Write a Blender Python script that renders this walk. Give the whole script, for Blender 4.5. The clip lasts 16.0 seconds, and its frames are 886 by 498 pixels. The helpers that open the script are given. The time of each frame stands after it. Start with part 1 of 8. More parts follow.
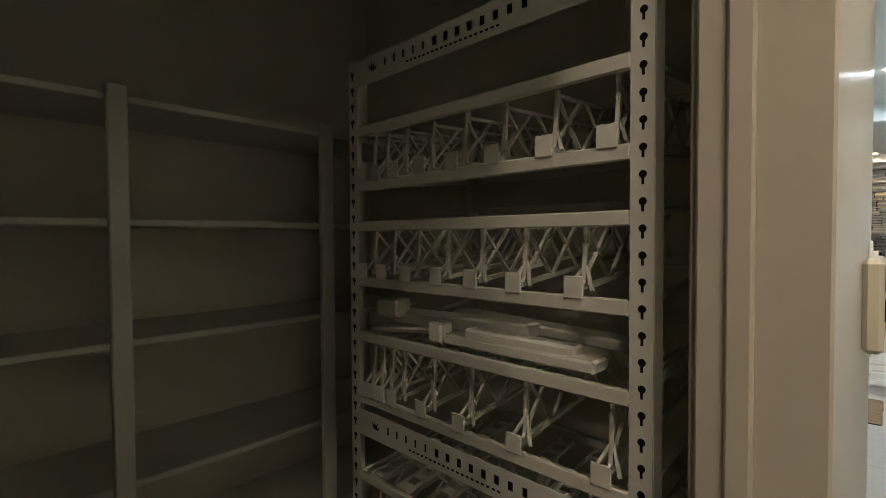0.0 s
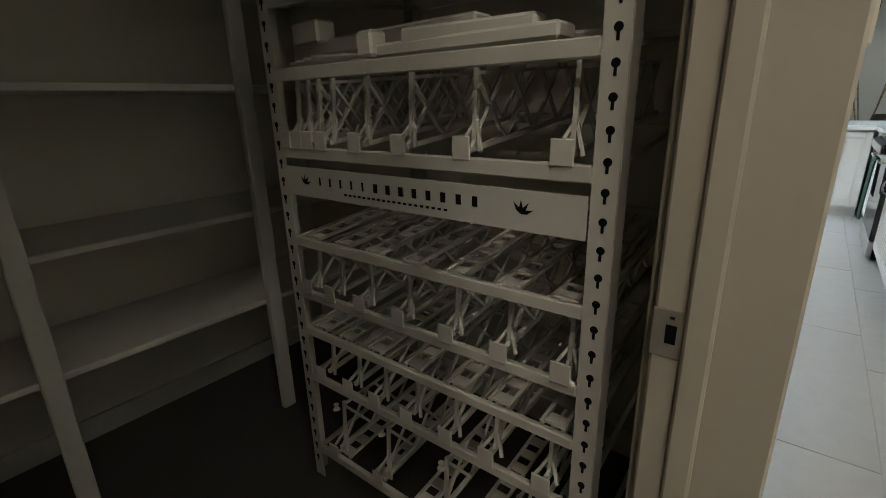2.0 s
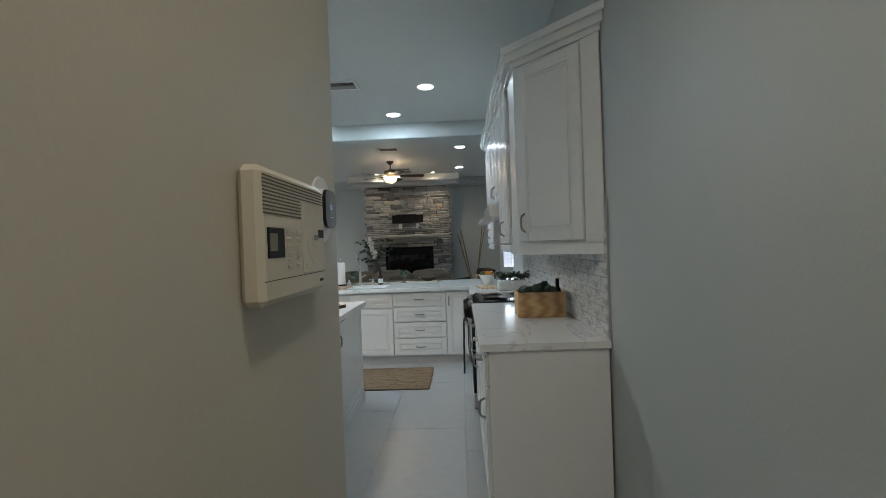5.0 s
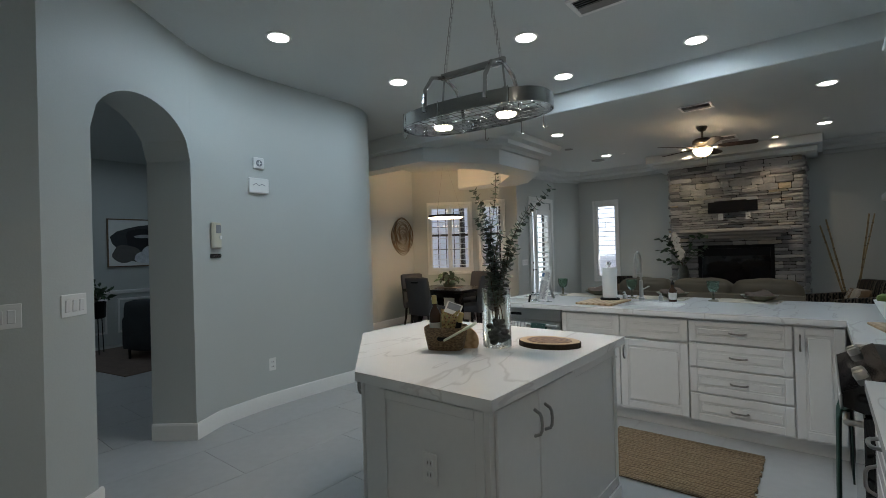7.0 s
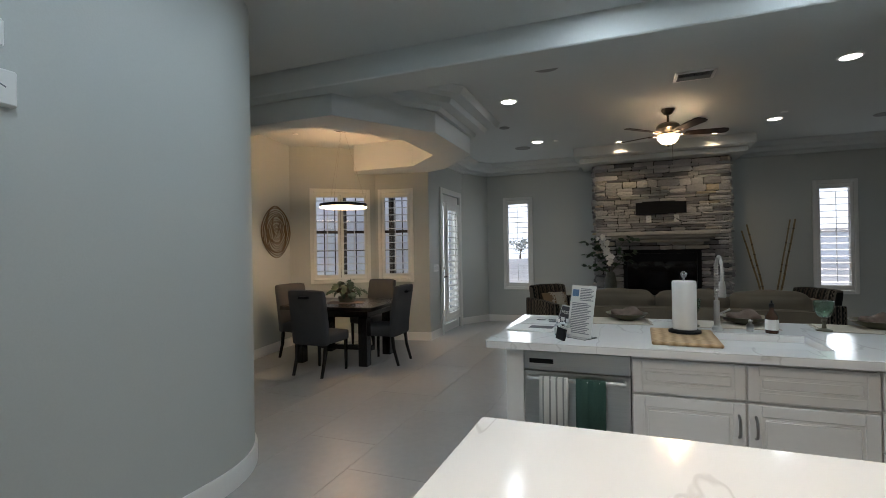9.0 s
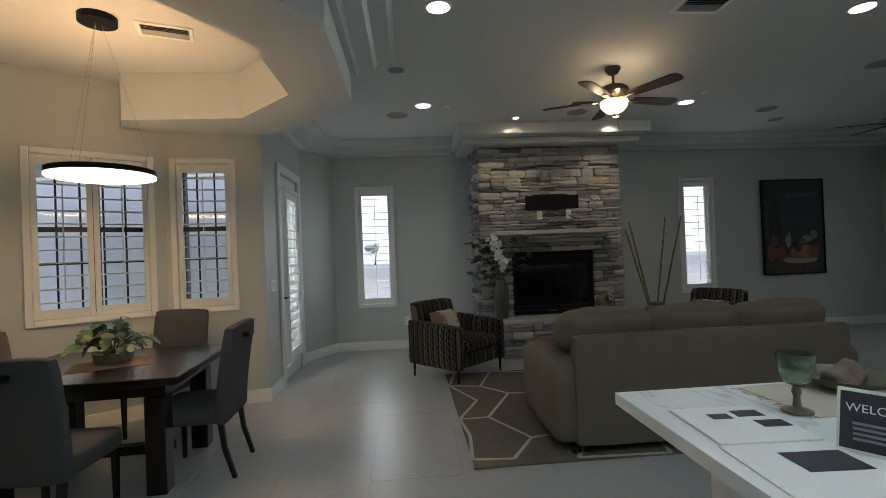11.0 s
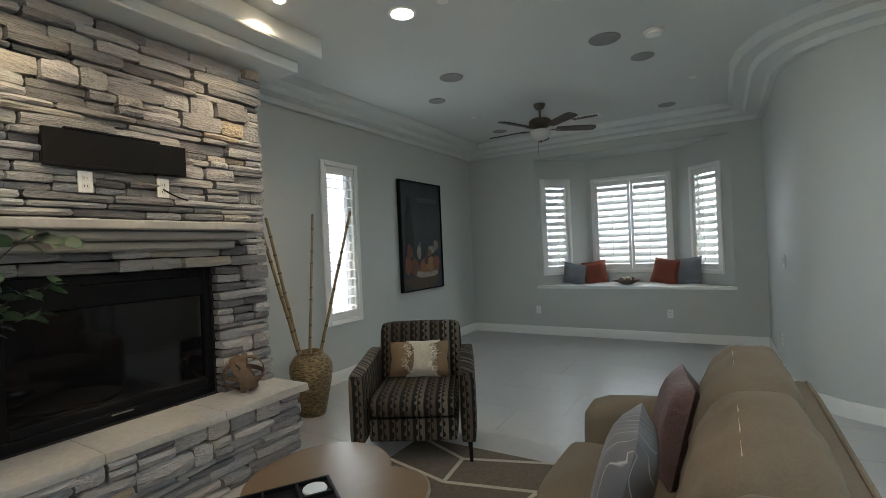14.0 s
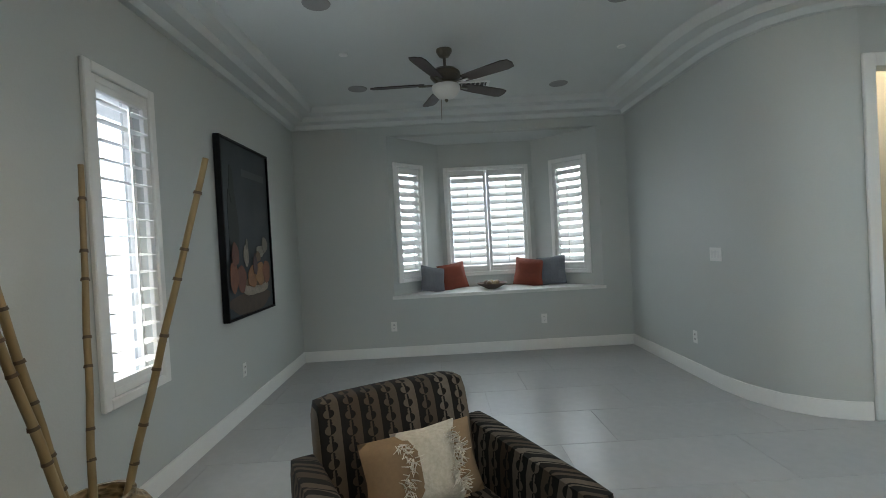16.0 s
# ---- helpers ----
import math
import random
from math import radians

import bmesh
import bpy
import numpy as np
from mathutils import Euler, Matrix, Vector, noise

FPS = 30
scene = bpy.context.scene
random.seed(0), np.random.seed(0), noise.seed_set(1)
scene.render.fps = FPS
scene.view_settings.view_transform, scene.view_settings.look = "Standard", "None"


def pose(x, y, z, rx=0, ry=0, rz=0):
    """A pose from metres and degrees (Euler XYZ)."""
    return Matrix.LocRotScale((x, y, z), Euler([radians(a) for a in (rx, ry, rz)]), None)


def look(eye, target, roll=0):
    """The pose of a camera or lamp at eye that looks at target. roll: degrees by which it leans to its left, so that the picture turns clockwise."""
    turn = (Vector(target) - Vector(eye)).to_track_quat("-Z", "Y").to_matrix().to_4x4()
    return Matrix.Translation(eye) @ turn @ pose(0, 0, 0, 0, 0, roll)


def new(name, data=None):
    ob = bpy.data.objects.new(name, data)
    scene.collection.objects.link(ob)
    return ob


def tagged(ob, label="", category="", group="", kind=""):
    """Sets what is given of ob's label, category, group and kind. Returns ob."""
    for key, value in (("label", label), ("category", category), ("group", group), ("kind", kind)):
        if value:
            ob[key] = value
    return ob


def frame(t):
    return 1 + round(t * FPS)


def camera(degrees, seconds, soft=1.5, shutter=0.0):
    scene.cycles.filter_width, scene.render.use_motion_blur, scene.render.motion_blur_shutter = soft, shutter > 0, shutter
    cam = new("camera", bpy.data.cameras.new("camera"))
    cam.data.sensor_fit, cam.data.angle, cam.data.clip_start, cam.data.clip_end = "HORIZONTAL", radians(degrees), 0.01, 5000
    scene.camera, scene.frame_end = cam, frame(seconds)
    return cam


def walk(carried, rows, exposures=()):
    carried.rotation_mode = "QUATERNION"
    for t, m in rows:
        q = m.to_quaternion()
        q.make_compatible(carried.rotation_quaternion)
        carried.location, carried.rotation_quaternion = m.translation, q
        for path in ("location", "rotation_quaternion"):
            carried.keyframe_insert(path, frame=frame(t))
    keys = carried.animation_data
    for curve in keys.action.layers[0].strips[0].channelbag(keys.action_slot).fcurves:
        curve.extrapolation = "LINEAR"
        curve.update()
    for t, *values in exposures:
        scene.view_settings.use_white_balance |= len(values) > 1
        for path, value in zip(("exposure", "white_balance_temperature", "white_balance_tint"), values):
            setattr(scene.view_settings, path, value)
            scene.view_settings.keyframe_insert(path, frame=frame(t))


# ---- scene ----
cam = camera(87.0, 16.0, soft=0.9)
PATH = [
    (0, (0.006, -2.019, 1.626), (-1.383, -0.581, 1.574), -0.3),
    (0.5, (0.014, -1.963, 1.576), (-1.388, -0.541, 1.458), -0.8),
    (1, (-0.015, -1.932, 1.451), (-1.318, -0.528, 0.875), -1.5),
    (1.5, (-0.063, -1.912, 1.325), (-1.284, -0.454, 0.706), -1.5),
    (2, (-0.071, -1.904, 1.24), (-1.250, -0.405, 0.637), -1.4),
    (2.5, (-0.060, -1.91, 1.256), (-1.217, -0.398, 0.644), -1.4),
    (3, (-0.045, -1.924, 1.325), (-1.218, -0.366, 0.879), -1.1),
    (3.5, (0.005, -1.92, 1.409), (-1.085, -0.253, 1.227), -1.6),
    (3.7, (0.043, -1.906, 1.434), (-0.852, -0.12, 1.342), -1.8),
    (4.75, (0.24, -1.35, 1.42), (0.2, 0.65, 1.4), -2.0),
    (5.8, (0.465, -0.677, 1.431), (-0.111, 1.238, 1.427), -2.4),
    (6, (0.468, -0.487, 1.431), (-0.298, 1.36, 1.43), -2.2),
    (6.3, (0.453, -0.191, 1.43), (-0.487, 1.574, 1.429), -1.9),
    (6.5, (0.412, 0.007, 1.437), (-0.625, 1.718, 1.438), -1.8),
    (7, (0.279, 0.457, 1.424), (-0.982, 2.01, 1.434), -1.6),
    (7.5, (-0.029, 0.807, 1.444), (-1.324, 2.331, 1.451), -0.6),
    (8, (-0.538, 1.086, 1.465), (-1.639, 2.755, 1.476), -0.5),
    (8.2, (-0.758, 1.235, 1.431), (-1.783, 2.952, 1.442), -0.6),
    (9.25, (-1.83, 1.93, 1.43), (-2.42, 3.84, 1.44), -1.0),
    (10.3, (-2.63, 2.994, 1.439), (-2.719, 4.992, 1.45), -1.7),
    (10.5, (-2.749, 3.236, 1.422), (-2.761, 5.236, 1.422), -2.0),
    (11, (-3.014, 3.796, 1.44), (-2.86, 5.79, 1.453), -2.2),
    (11.5, (-3.127, 4.337, 1.506), (-2.612, 6.269, 1.497), -2.9),
    (12, (-3.07, 4.911, 1.494), (-2.393, 6.793, 1.498), -3.1),
    (12.5, (-2.945, 5.447, 1.502), (-2.161, 7.287, 1.493), -3.4),
    (13, (-2.705, 6.07, 1.483), (-1.631, 7.757, 1.467), -3.0),
    (13.5, (-2.58, 6.674, 1.455), (-1.131, 8.052, 1.453), -2.5),
    (14, (-2.357, 7.212, 1.454), (-0.64, 8.238, 1.448), -2.5),
    (14.5, (-2.172, 7.845, 1.471), (-0.302, 8.554, 1.461), -2.3),
    (15, (-1.886, 8.359, 1.464), (0.064, 8.806, 1.441), -2.6),
    (15.5, (-1.522, 8.802, 1.442), (0.466, 9.021, 1.423), -3.0),
    (16, (-1.067, 9.165, 1.427), (0.932, 9.144, 1.398), -3.1),
]
walk(cam, [(t, look(eye, target, roll)) for t, eye, target, roll in PATH],
     exposures=[(0, 1.5, 6900, 13), (1.0, 1.5, 6500, 11), (3.0, 1.5, 6200, 10), (3.7, 1.4, 6200, 10), (5.6, 0.45, 6200, 10), (6.2, 0.35, 6250, 12), (7, 0.15, 6350, 12), (8.0, 0.15, 6700, 15), (10.5, 0.08, 6520, 11), (11.5, 0.4, 6550, 10), (12.5, 0.72, 6650, 10), (13, 0.82, 6680, 10), (14, 1.55, 6650, 10), (15, 1.83, 6530, 10), (16, 1.65, 6500, 10)])

# ---- light ----
world = bpy.data.worlds.new("sky")
scene.world = world
world.use_nodes = True
wn = world.node_tree
sky = wn.nodes.new("ShaderNodeTexSky")
sky.sky_type, sky.sun_disc = "NISHITA", False
sky.sun_elevation, sky.sun_rotation = radians(35), radians(200)
wn.links.new(sky.outputs[0], wn.nodes["Background"].inputs[0])
wn.nodes["Background"].inputs[1].default_value = 0.15
sun = new("sun", bpy.data.lights.new("sun", "SUN"))
sun.data.energy, sun.data.angle, sun.data.color = 1.5, radians(10), (1.0, 0.96, 0.9)
sun.matrix_world = look((0, 0, 20), (0 - 4.79, 0 - 13.2, 20 - 9.8))
scene.view_settings.exposure = 0.0


def area_lamp(name, m, sx, sy, watts, color):
    d = bpy.data.lights.new(name, "AREA")
    d.shape, d.size, d.size_y, d.energy, d.color = "RECTANGLE", sx, sy, watts, color
    ob = new(name, d)
    ob.matrix_world = m
    return ob


def disc_lamp(name, m, size, watts, color, spread=180):
    d = bpy.data.lights.new(name, "AREA")
    d.shape, d.size, d.energy, d.color, d.spread = "DISK", size, watts, color, radians(spread)
    ob = new(name, d)
    ob.matrix_world = m
    return ob


def point_lamp(name, p, watts, color, r=0.04):
    d = bpy.data.lights.new(name, "POINT")
    d.energy, d.color, d.shadow_soft_size = watts, color, r
    ob = new(name, d)
    ob.location = p
    return ob


DAY = (0.84, 0.95, 1.0)
COOL = (0.67, 0.87, 1.0)
WARM = (1.0, 0.72, 0.42)
# daylight standing in each window's opening: place, facing, width, height, watts
for wx, wy, wz, ang, ww, wh, watts in (
        (-3.48, 10.89, 1.55, 180, 0.42, 1.5, 5), (1.62, 10.89, 1.55, 180, 0.42, 1.5, 3.5),
        (-4.62, 9.68, 1.3, 270, 0.7, 1.9, 8),
        (-5.75, 8.12, 1.7, 216.8, 0.75, 1.3, 1), (-4.98, 8.52, 1.7, 190, 0.4, 1.3, 0.6),
        (5.62, 8.44, 1.75, 90, 1.1, 1.3, 8), (5.38, 9.45, 1.75, 127, 0.5, 1.3, 3.2), (5.3, 7.35, 1.75, 55, 0.5, 1.3, 4.2)):
    area_lamp("window_daylight", pose(wx, wy, wz, 90, 0, ang), ww, wh, watts, DAY)


# ---- materials ----
def shade(name, color, rough=0.6, metal=0.0, var=0.08, scale=6.0, fine=60.0, bump=0.1, dist=0.002, per_piece=0.0, spec=0.5, stretch=(1, 1, 1)):
    """A surface with two scales of noise in its colour and fine relief."""
    m = bpy.data.materials.new(name)
    m.use_nodes = True
    nt = m.node_tree
    b = nt.nodes["Principled BSDF"]
    b.inputs["Metallic"].default_value = metal
    b.inputs["Roughness"].default_value = rough
    b.inputs["Specular IOR Level"].default_value = spec
    tc = nt.nodes.new("ShaderNodeTexCoord")
    mp = nt.nodes.new("ShaderNodeMapping")
    mp.inputs["Scale"].default_value = stretch
    nt.links.new(tc.outputs["Object"], mp.inputs[0])
    big, small = nt.nodes.new("ShaderNodeTexNoise"), nt.nodes.new("ShaderNodeTexNoise")
    for n, s in ((big, scale), (small, fine)):
        n.inputs["Scale"].default_value = s
        n.inputs["Detail"].default_value = 4
        nt.links.new(mp.outputs[0], n.inputs["Vector"])
    add = nt.nodes.new("ShaderNodeMath")
    add.operation = "ADD"
    nt.links.new(big.outputs[0], add.inputs[0])
    nt.links.new(small.outputs[0], add.inputs[1])
    src = add.outputs[0]
    if per_piece:
        info = nt.nodes.new("ShaderNodeObjectInfo")
        mul = nt.nodes.new("ShaderNodeMath")
        mul.operation = "MULTIPLY_ADD"
        mul.inputs[1].default_value = per_piece
        nt.links.new(info.outputs["Random"], mul.inputs[0])
        nt.links.new(src, mul.inputs[2])
        src = mul.outputs[0]
    rng = nt.nodes.new("ShaderNodeMapRange")
    rng.inputs["From Min"].default_value, rng.inputs["From Max"].default_value = 0.5, 1.5 + per_piece
    rng.inputs["To Min"].default_value, rng.inputs["To Max"].default_value = 1 - var, 1 + var
    nt.links.new(src, rng.inputs[0])
    hsv = nt.nodes.new("ShaderNodeHueSaturation")
    hsv.inputs["Color"].default_value = (*color, 1)
    nt.links.new(rng.outputs[0], hsv.inputs["Value"])
    nt.links.new(hsv.outputs[0], b.inputs["Base Color"])
    if bump:
        bp = nt.nodes.new("ShaderNodeBump")
        bp.inputs["Strength"].default_value, bp.inputs["Distance"].default_value = bump, dist
        nt.links.new(small.outputs[0], bp.inputs["Height"])
        nt.links.new(bp.outputs[0], b.inputs["Normal"])
    return m


def glow(name, color, strength):
    m = bpy.data.materials.new(name)
    m.use_nodes = True
    b = m.node_tree.nodes["Principled BSDF"]
    b.inputs["Base Color"].default_value = (*color, 1)
    b.inputs["Emission Color"].default_value = (*color, 1)
    b.inputs["Emission Strength"].default_value = strength
    return m


def glass(name, color=(1, 1, 1), rough=0.0):
    m = bpy.data.materials.new(name)
    m.use_nodes = True
    b = m.node_tree.nodes["Principled BSDF"]
    b.inputs["Base Color"].default_value = (*color, 1)
    b.inputs["Roughness"].default_value = rough
    b.inputs["Transmission Weight"].default_value = 1.0
    b.inputs["IOR"].default_value = 1.45
    return m


def ramped(name, stops, rough=0.5, tex="NOISE", scale=5.0, stretch=(1, 1, 1), distort=0.0, bump=0.0, dist=0.003, detail=6.0, turn=(0, 0, 0), metal=0.0):
    """Colours along a noise, wave or voronoi pattern."""
    m = bpy.data.materials.new(name)
    m.use_nodes = True
    nt = m.node_tree
    b = nt.nodes["Principled BSDF"]
    b.inputs["Roughness"].default_value, b.inputs["Metallic"].default_value = rough, metal
    tc, mp = nt.nodes.new("ShaderNodeTexCoord"), nt.nodes.new("ShaderNodeMapping")
    mp.inputs["Scale"].default_value = stretch
    mp.inputs["Rotation"].default_value = turn
    nt.links.new(tc.outputs["Object"], mp.inputs[0])
    if tex == "WAVE":
        n = nt.nodes.new("ShaderNodeTexWave")
        n.inputs["Distortion"].default_value = distort
        n.inputs["Detail"].default_value = detail
        out = n.outputs["Fac"]
    elif tex == "RINGS":
        n = nt.nodes.new("ShaderNodeTexWave")
        n.wave_type, n.rings_direction = "RINGS", "Z"
        n.inputs["Distortion"].default_value = distort
        out = n.outputs["Fac"]
    elif tex == "VORONOI":
        n = nt.nodes.new("ShaderNodeTexVoronoi")
        out = n.outputs["Distance"]
    else:
        n = nt.nodes.new("ShaderNodeTexNoise")
        n.inputs["Detail"].default_value = detail
        n.inputs["Distortion"].default_value = distort
        out = n.outputs[0]
    n.inputs["Scale"].default_value = scale
    nt.links.new(mp.outputs[0], n.inputs["Vector"])
    cr = nt.nodes.new("ShaderNodeValToRGB")
    els = cr.color_ramp.elements
    els[0].position, els[0].color = stops[0][0], (*stops[0][1], 1)
    els[1].position, els[1].color = stops[-1][0], (*stops[-1][1], 1)
    for p, c in stops[1:-1]:
        e = els.new(p)
        e.color = (*c, 1)
    nt.links.new(out, cr.inputs[0])
    nt.links.new(cr.outputs[0], b.inputs["Base Color"])
    if bump:
        bp = nt.nodes.new("ShaderNodeBump")
        bp.inputs["Strength"].default_value, bp.inputs["Distance"].default_value = bump, dist
        nt.links.new(out, bp.inputs["Height"])
        nt.links.new(bp.outputs[0], b.inputs["Normal"])
    return m


def per_leaf(m, lo, hi):
    """Lets each separate leaf of a joined crown differ in lightness."""
    nt = m.node_tree
    hsv = [n for n in nt.nodes if n.type == "HUE_SAT"][0]
    old = hsv.inputs["Value"].links[0].from_socket
    geo, mr, mul = nt.nodes.new("ShaderNodeNewGeometry"), nt.nodes.new("ShaderNodeMapRange"), nt.nodes.new("ShaderNodeMath")
    mr.inputs["To Min"].default_value, mr.inputs["To Max"].default_value = lo, hi
    mul.operation = "MULTIPLY"
    nt.links.new(geo.outputs["Random Per Island"], mr.inputs[0])
    nt.links.new(mr.outputs[0], mul.inputs[0])
    nt.links.new(old, mul.inputs[1])
    nt.links.new(mul.outputs[0], hsv.inputs["Value"])
    return m


WALL = shade("wall_paint", (0.485, 0.51, 0.495), 0.5, var=0.03, scale=1.2, fine=90, bump=0.3, dist=0.002, spec=0.5)
PANTRY = shade("pantry_paint", (0.70, 0.66, 0.55), 0.6, var=0.04, scale=1.5, fine=80, bump=0.2, spec=0.3)
HALL = shade("hall_paint", (0.47, 0.44, 0.37), 0.34, var=0.04, scale=1.5, fine=80, bump=0.25, spec=0.5)
CEIL = shade("ceiling_paint", (0.60, 0.625, 0.62), 0.75, var=0.03, scale=1.0, fine=70, bump=0.3, dist=0.002, spec=0.2)
TRIM = shade("white_trim_paint", (0.76, 0.76, 0.74), 0.4, var=0.03, scale=3, fine=40, bump=0.05)
TILE = shade("floor_tile", (0.39, 0.39, 0.385), 0.32, var=0.12, scale=1.6, fine=14, bump=0.05, dist=0.001, per_piece=0.35, spec=0.45)
GROUT = shade("grout", (0.385, 0.385, 0.38), 0.9, var=0.1)
CABINET = shade("cabinet_paint", (0.78, 0.78, 0.77), 0.24, var=0.03, scale=2, fine=30, bump=0.03)
MARBLE = ramped("marble_quartz", ((0.0, (0.83, 0.83, 0.82)), (0.490, (0.82, 0.82, 0.81)), (0.498, (0.63, 0.62, 0.61)), (0.503, (0.82, 0.82, 0.81)), (1.0, (0.85, 0.85, 0.84))), 0.12, scale=2.3, distort=0.35, stretch=(1.0, 0.3, 1.0), turn=(0, 0, 0.75), detail=4.0)
STEEL = shade("brushed_steel", (0.55, 0.55, 0.54), 0.28, 1.0, var=0.1, scale=5, fine=120, stretch=(1, 1, 30))
NICKEL = shade("satin_nickel", (0.32, 0.31, 0.30), 0.3, 1.0, var=0.08)
BLACK = shade("black_plastic", (0.006, 0.006, 0.007), 0.45, var=0.2, spec=0.15)
BLACKGLASS = shade("black_glass", (0.006, 0.006, 0.007), 0.05, var=0.05, bump=0)
IRON = shade("dark_metal", (0.05, 0.045, 0.04), 0.4, 0.8, var=0.2)
STONE = shade("ledge_stone", (0.3, 0.29, 0.28), 0.8, var=0.22, scale=2.5, fine=5, bump=0.6, dist=0.03, per_piece=0.3, spec=0.25, stretch=(1.5, 1, 2.5))
_nt = STONE.node_tree
_info, _ramp = _nt.nodes.new("ShaderNodeObjectInfo"), _nt.nodes.new("ShaderNodeValToRGB")
_els = _ramp.color_ramp.elements
_els[0].position, _els[0].color = 0.0, (0.17, 0.168, 0.175, 1)
_els[1].position, _els[1].color = 1.0, (0.40, 0.33, 0.24, 1)
for _p, _c in ((0.25, (0.25, 0.247, 0.255, 1)), (0.55, (0.35, 0.345, 0.345, 1)), (0.90, (0.45, 0.44, 0.435, 1)), (0.97, (0.39, 0.36, 0.31, 1))):
    _e = _els.new(_p)
    _e.color = _c
_nt.links.new(_info.outputs["Random"], _ramp.inputs[0])
_nt.links.new(_ramp.outputs[0], [n for n in _nt.nodes if n.type == "HUE_SAT"][0].inputs["Color"])
MORTAR = shade("stone_joint", (0.02, 0.019, 0.018), 0.95, var=0.3)
SLAB = shade("hearth_slab", (0.40, 0.385, 0.36), 0.7, var=0.2, scale=4, fine=30, bump=0.5, dist=0.006)
SOFA = shade("taupe_microfibre", (0.150, 0.123, 0.090), 0.85, var=0.16, scale=4, fine=120, bump=0.3, spec=0.2)
DARKWOOD = shade("espresso_wood", (0.014, 0.009, 0.007), 0.25, var=0.3, scale=3, fine=25, stretch=(1, 8, 1))
CHAIRFAB = shade("grey_linen", (0.078, 0.077, 0.079), 0.9, var=0.12, scale=5, fine=180, bump=0.35, spec=0.15)
BAMBOO = ramped("bamboo_cane", ((0.0, (0.12, 0.08, 0.035)), (0.5, (0.22, 0.16, 0.075)), (1.0, (0.34, 0.26, 0.14))), 0.45, scale=4, stretch=(6, 6, 1))


# ---- building blocks ----
def part(name, bm, mat, parent=None, label="", smooth=False):
    me = bpy.data.meshes.new(name)
    bmesh.ops.recalc_face_normals(bm, faces=bm.faces)
    bm.to_mesh(me)
    bm.free()
    me.materials.append(mat)
    if smooth:
        for p in me.polygons:
            p.use_smooth = True
        me.set_sharp_from_angle(angle=radians(38))
    ob = new(name, me)
    if parent is not None:
        ob.parent = parent
    if label:
        ob["label"] = label
    return ob


def thing(name, label, category, m=None, group="", kind=""):
    ob = tagged(new(name), label, category, group, kind)
    if m is not None:
        ob.matrix_world = m
    return ob


def structure(name, bm, mat, label="", category="", smooth=False):
    return tagged(part(name, bm, mat, smooth=smooth), label, category, kind="structure")


def B():
    return bmesh.new()


def box(bm, x0, y0, z0, x1, y1, z1, bevel=0.0, m=None, seg=1):
    vs = bmesh.ops.create_cube(bm, size=1.0)["verts"]
    bmesh.ops.transform(bm, verts=vs, matrix=Matrix.Translation(((x0 + x1) / 2, (y0 + y1) / 2, (z0 + z1) / 2)) @ Matrix.Diagonal((abs(x1 - x0), abs(y1 - y0), abs(z1 - z0), 1)))
    if bevel:
        es = list({e for v in vs for e in v.link_edges})
        made = bmesh.ops.bevel(bm, geom=es, offset=bevel, segments=seg, affect="EDGES", profile=0.5)
        vs = list({v for v in vs if v.is_valid} | set(made["verts"]))
    if m is not None:
        bmesh.ops.transform(bm, verts=vs, matrix=m)
    return bm


def prism(bm, pts, z0, z1):
    """A plan outline, counter-clockwise, raised from z0 to z1."""
    lo, hi = [bm.verts.new((x, y, z0)) for x, y in pts], [bm.verts.new((x, y, z1)) for x, y in pts]
    n = len(pts)
    bm.faces.new(lo[::-1])
    bm.faces.new(hi)
    for i in range(n):
        bm.faces.new((lo[i], lo[(i + 1) % n], hi[(i + 1) % n], hi[i]))
    return bm


def lathe(bm, profile, seg=24, c=(0, 0, 0), sx=1.0, sy=1.0):
    """Turns (radius, height) pairs round the z axis through c."""
    rings = []
    for r, z in profile:
        rings.append([bm.verts.new((c[0] + max(r, 1e-4) * sx * math.cos(2 * math.pi * i / seg), c[1] + max(r, 1e-4) * sy * math.sin(2 * math.pi * i / seg), c[2] + z)) for i in range(seg)])
    for a, b in zip(rings, rings[1:]):
        for i in range(seg):
            bm.faces.new((a[i], a[(i + 1) % seg], b[(i + 1) % seg], b[i]))
    bm.faces.new(rings[0][::-1])
    bm.faces.new(rings[-1])
    return bm


def tube(bm, pts, r, seg=8, r2=None):
    """A round bar along a list of points, tapering from r to r2."""
    pts = [Vector(p) for p in pts]
    r2 = r if r2 is None else r2
    rings = []
    for i, p in enumerate(pts):
        d = (pts[min(i + 1, len(pts) - 1)] - pts[max(i - 1, 0)]).normalized()
        u = d.orthogonal().normalized() if i == 0 else (u - d * u.dot(d)).normalized()
        v = d.cross(u)
        rr = r + (r2 - r) * i / max(1, len(pts) - 1)
        rings.append([bm.verts.new(p + rr * (math.cos(2 * math.pi * k / seg) * u + math.sin(2 * math.pi * k / seg) * v)) for k in range(seg)])
    for a, b in zip(rings, rings[1:]):
        for k in range(seg):
            bm.faces.new((a[k], a[(k + 1) % seg], b[(k + 1) % seg], b[k]))
    bm.faces.new(rings[0][::-1])
    bm.faces.new(rings[-1])
    return bm


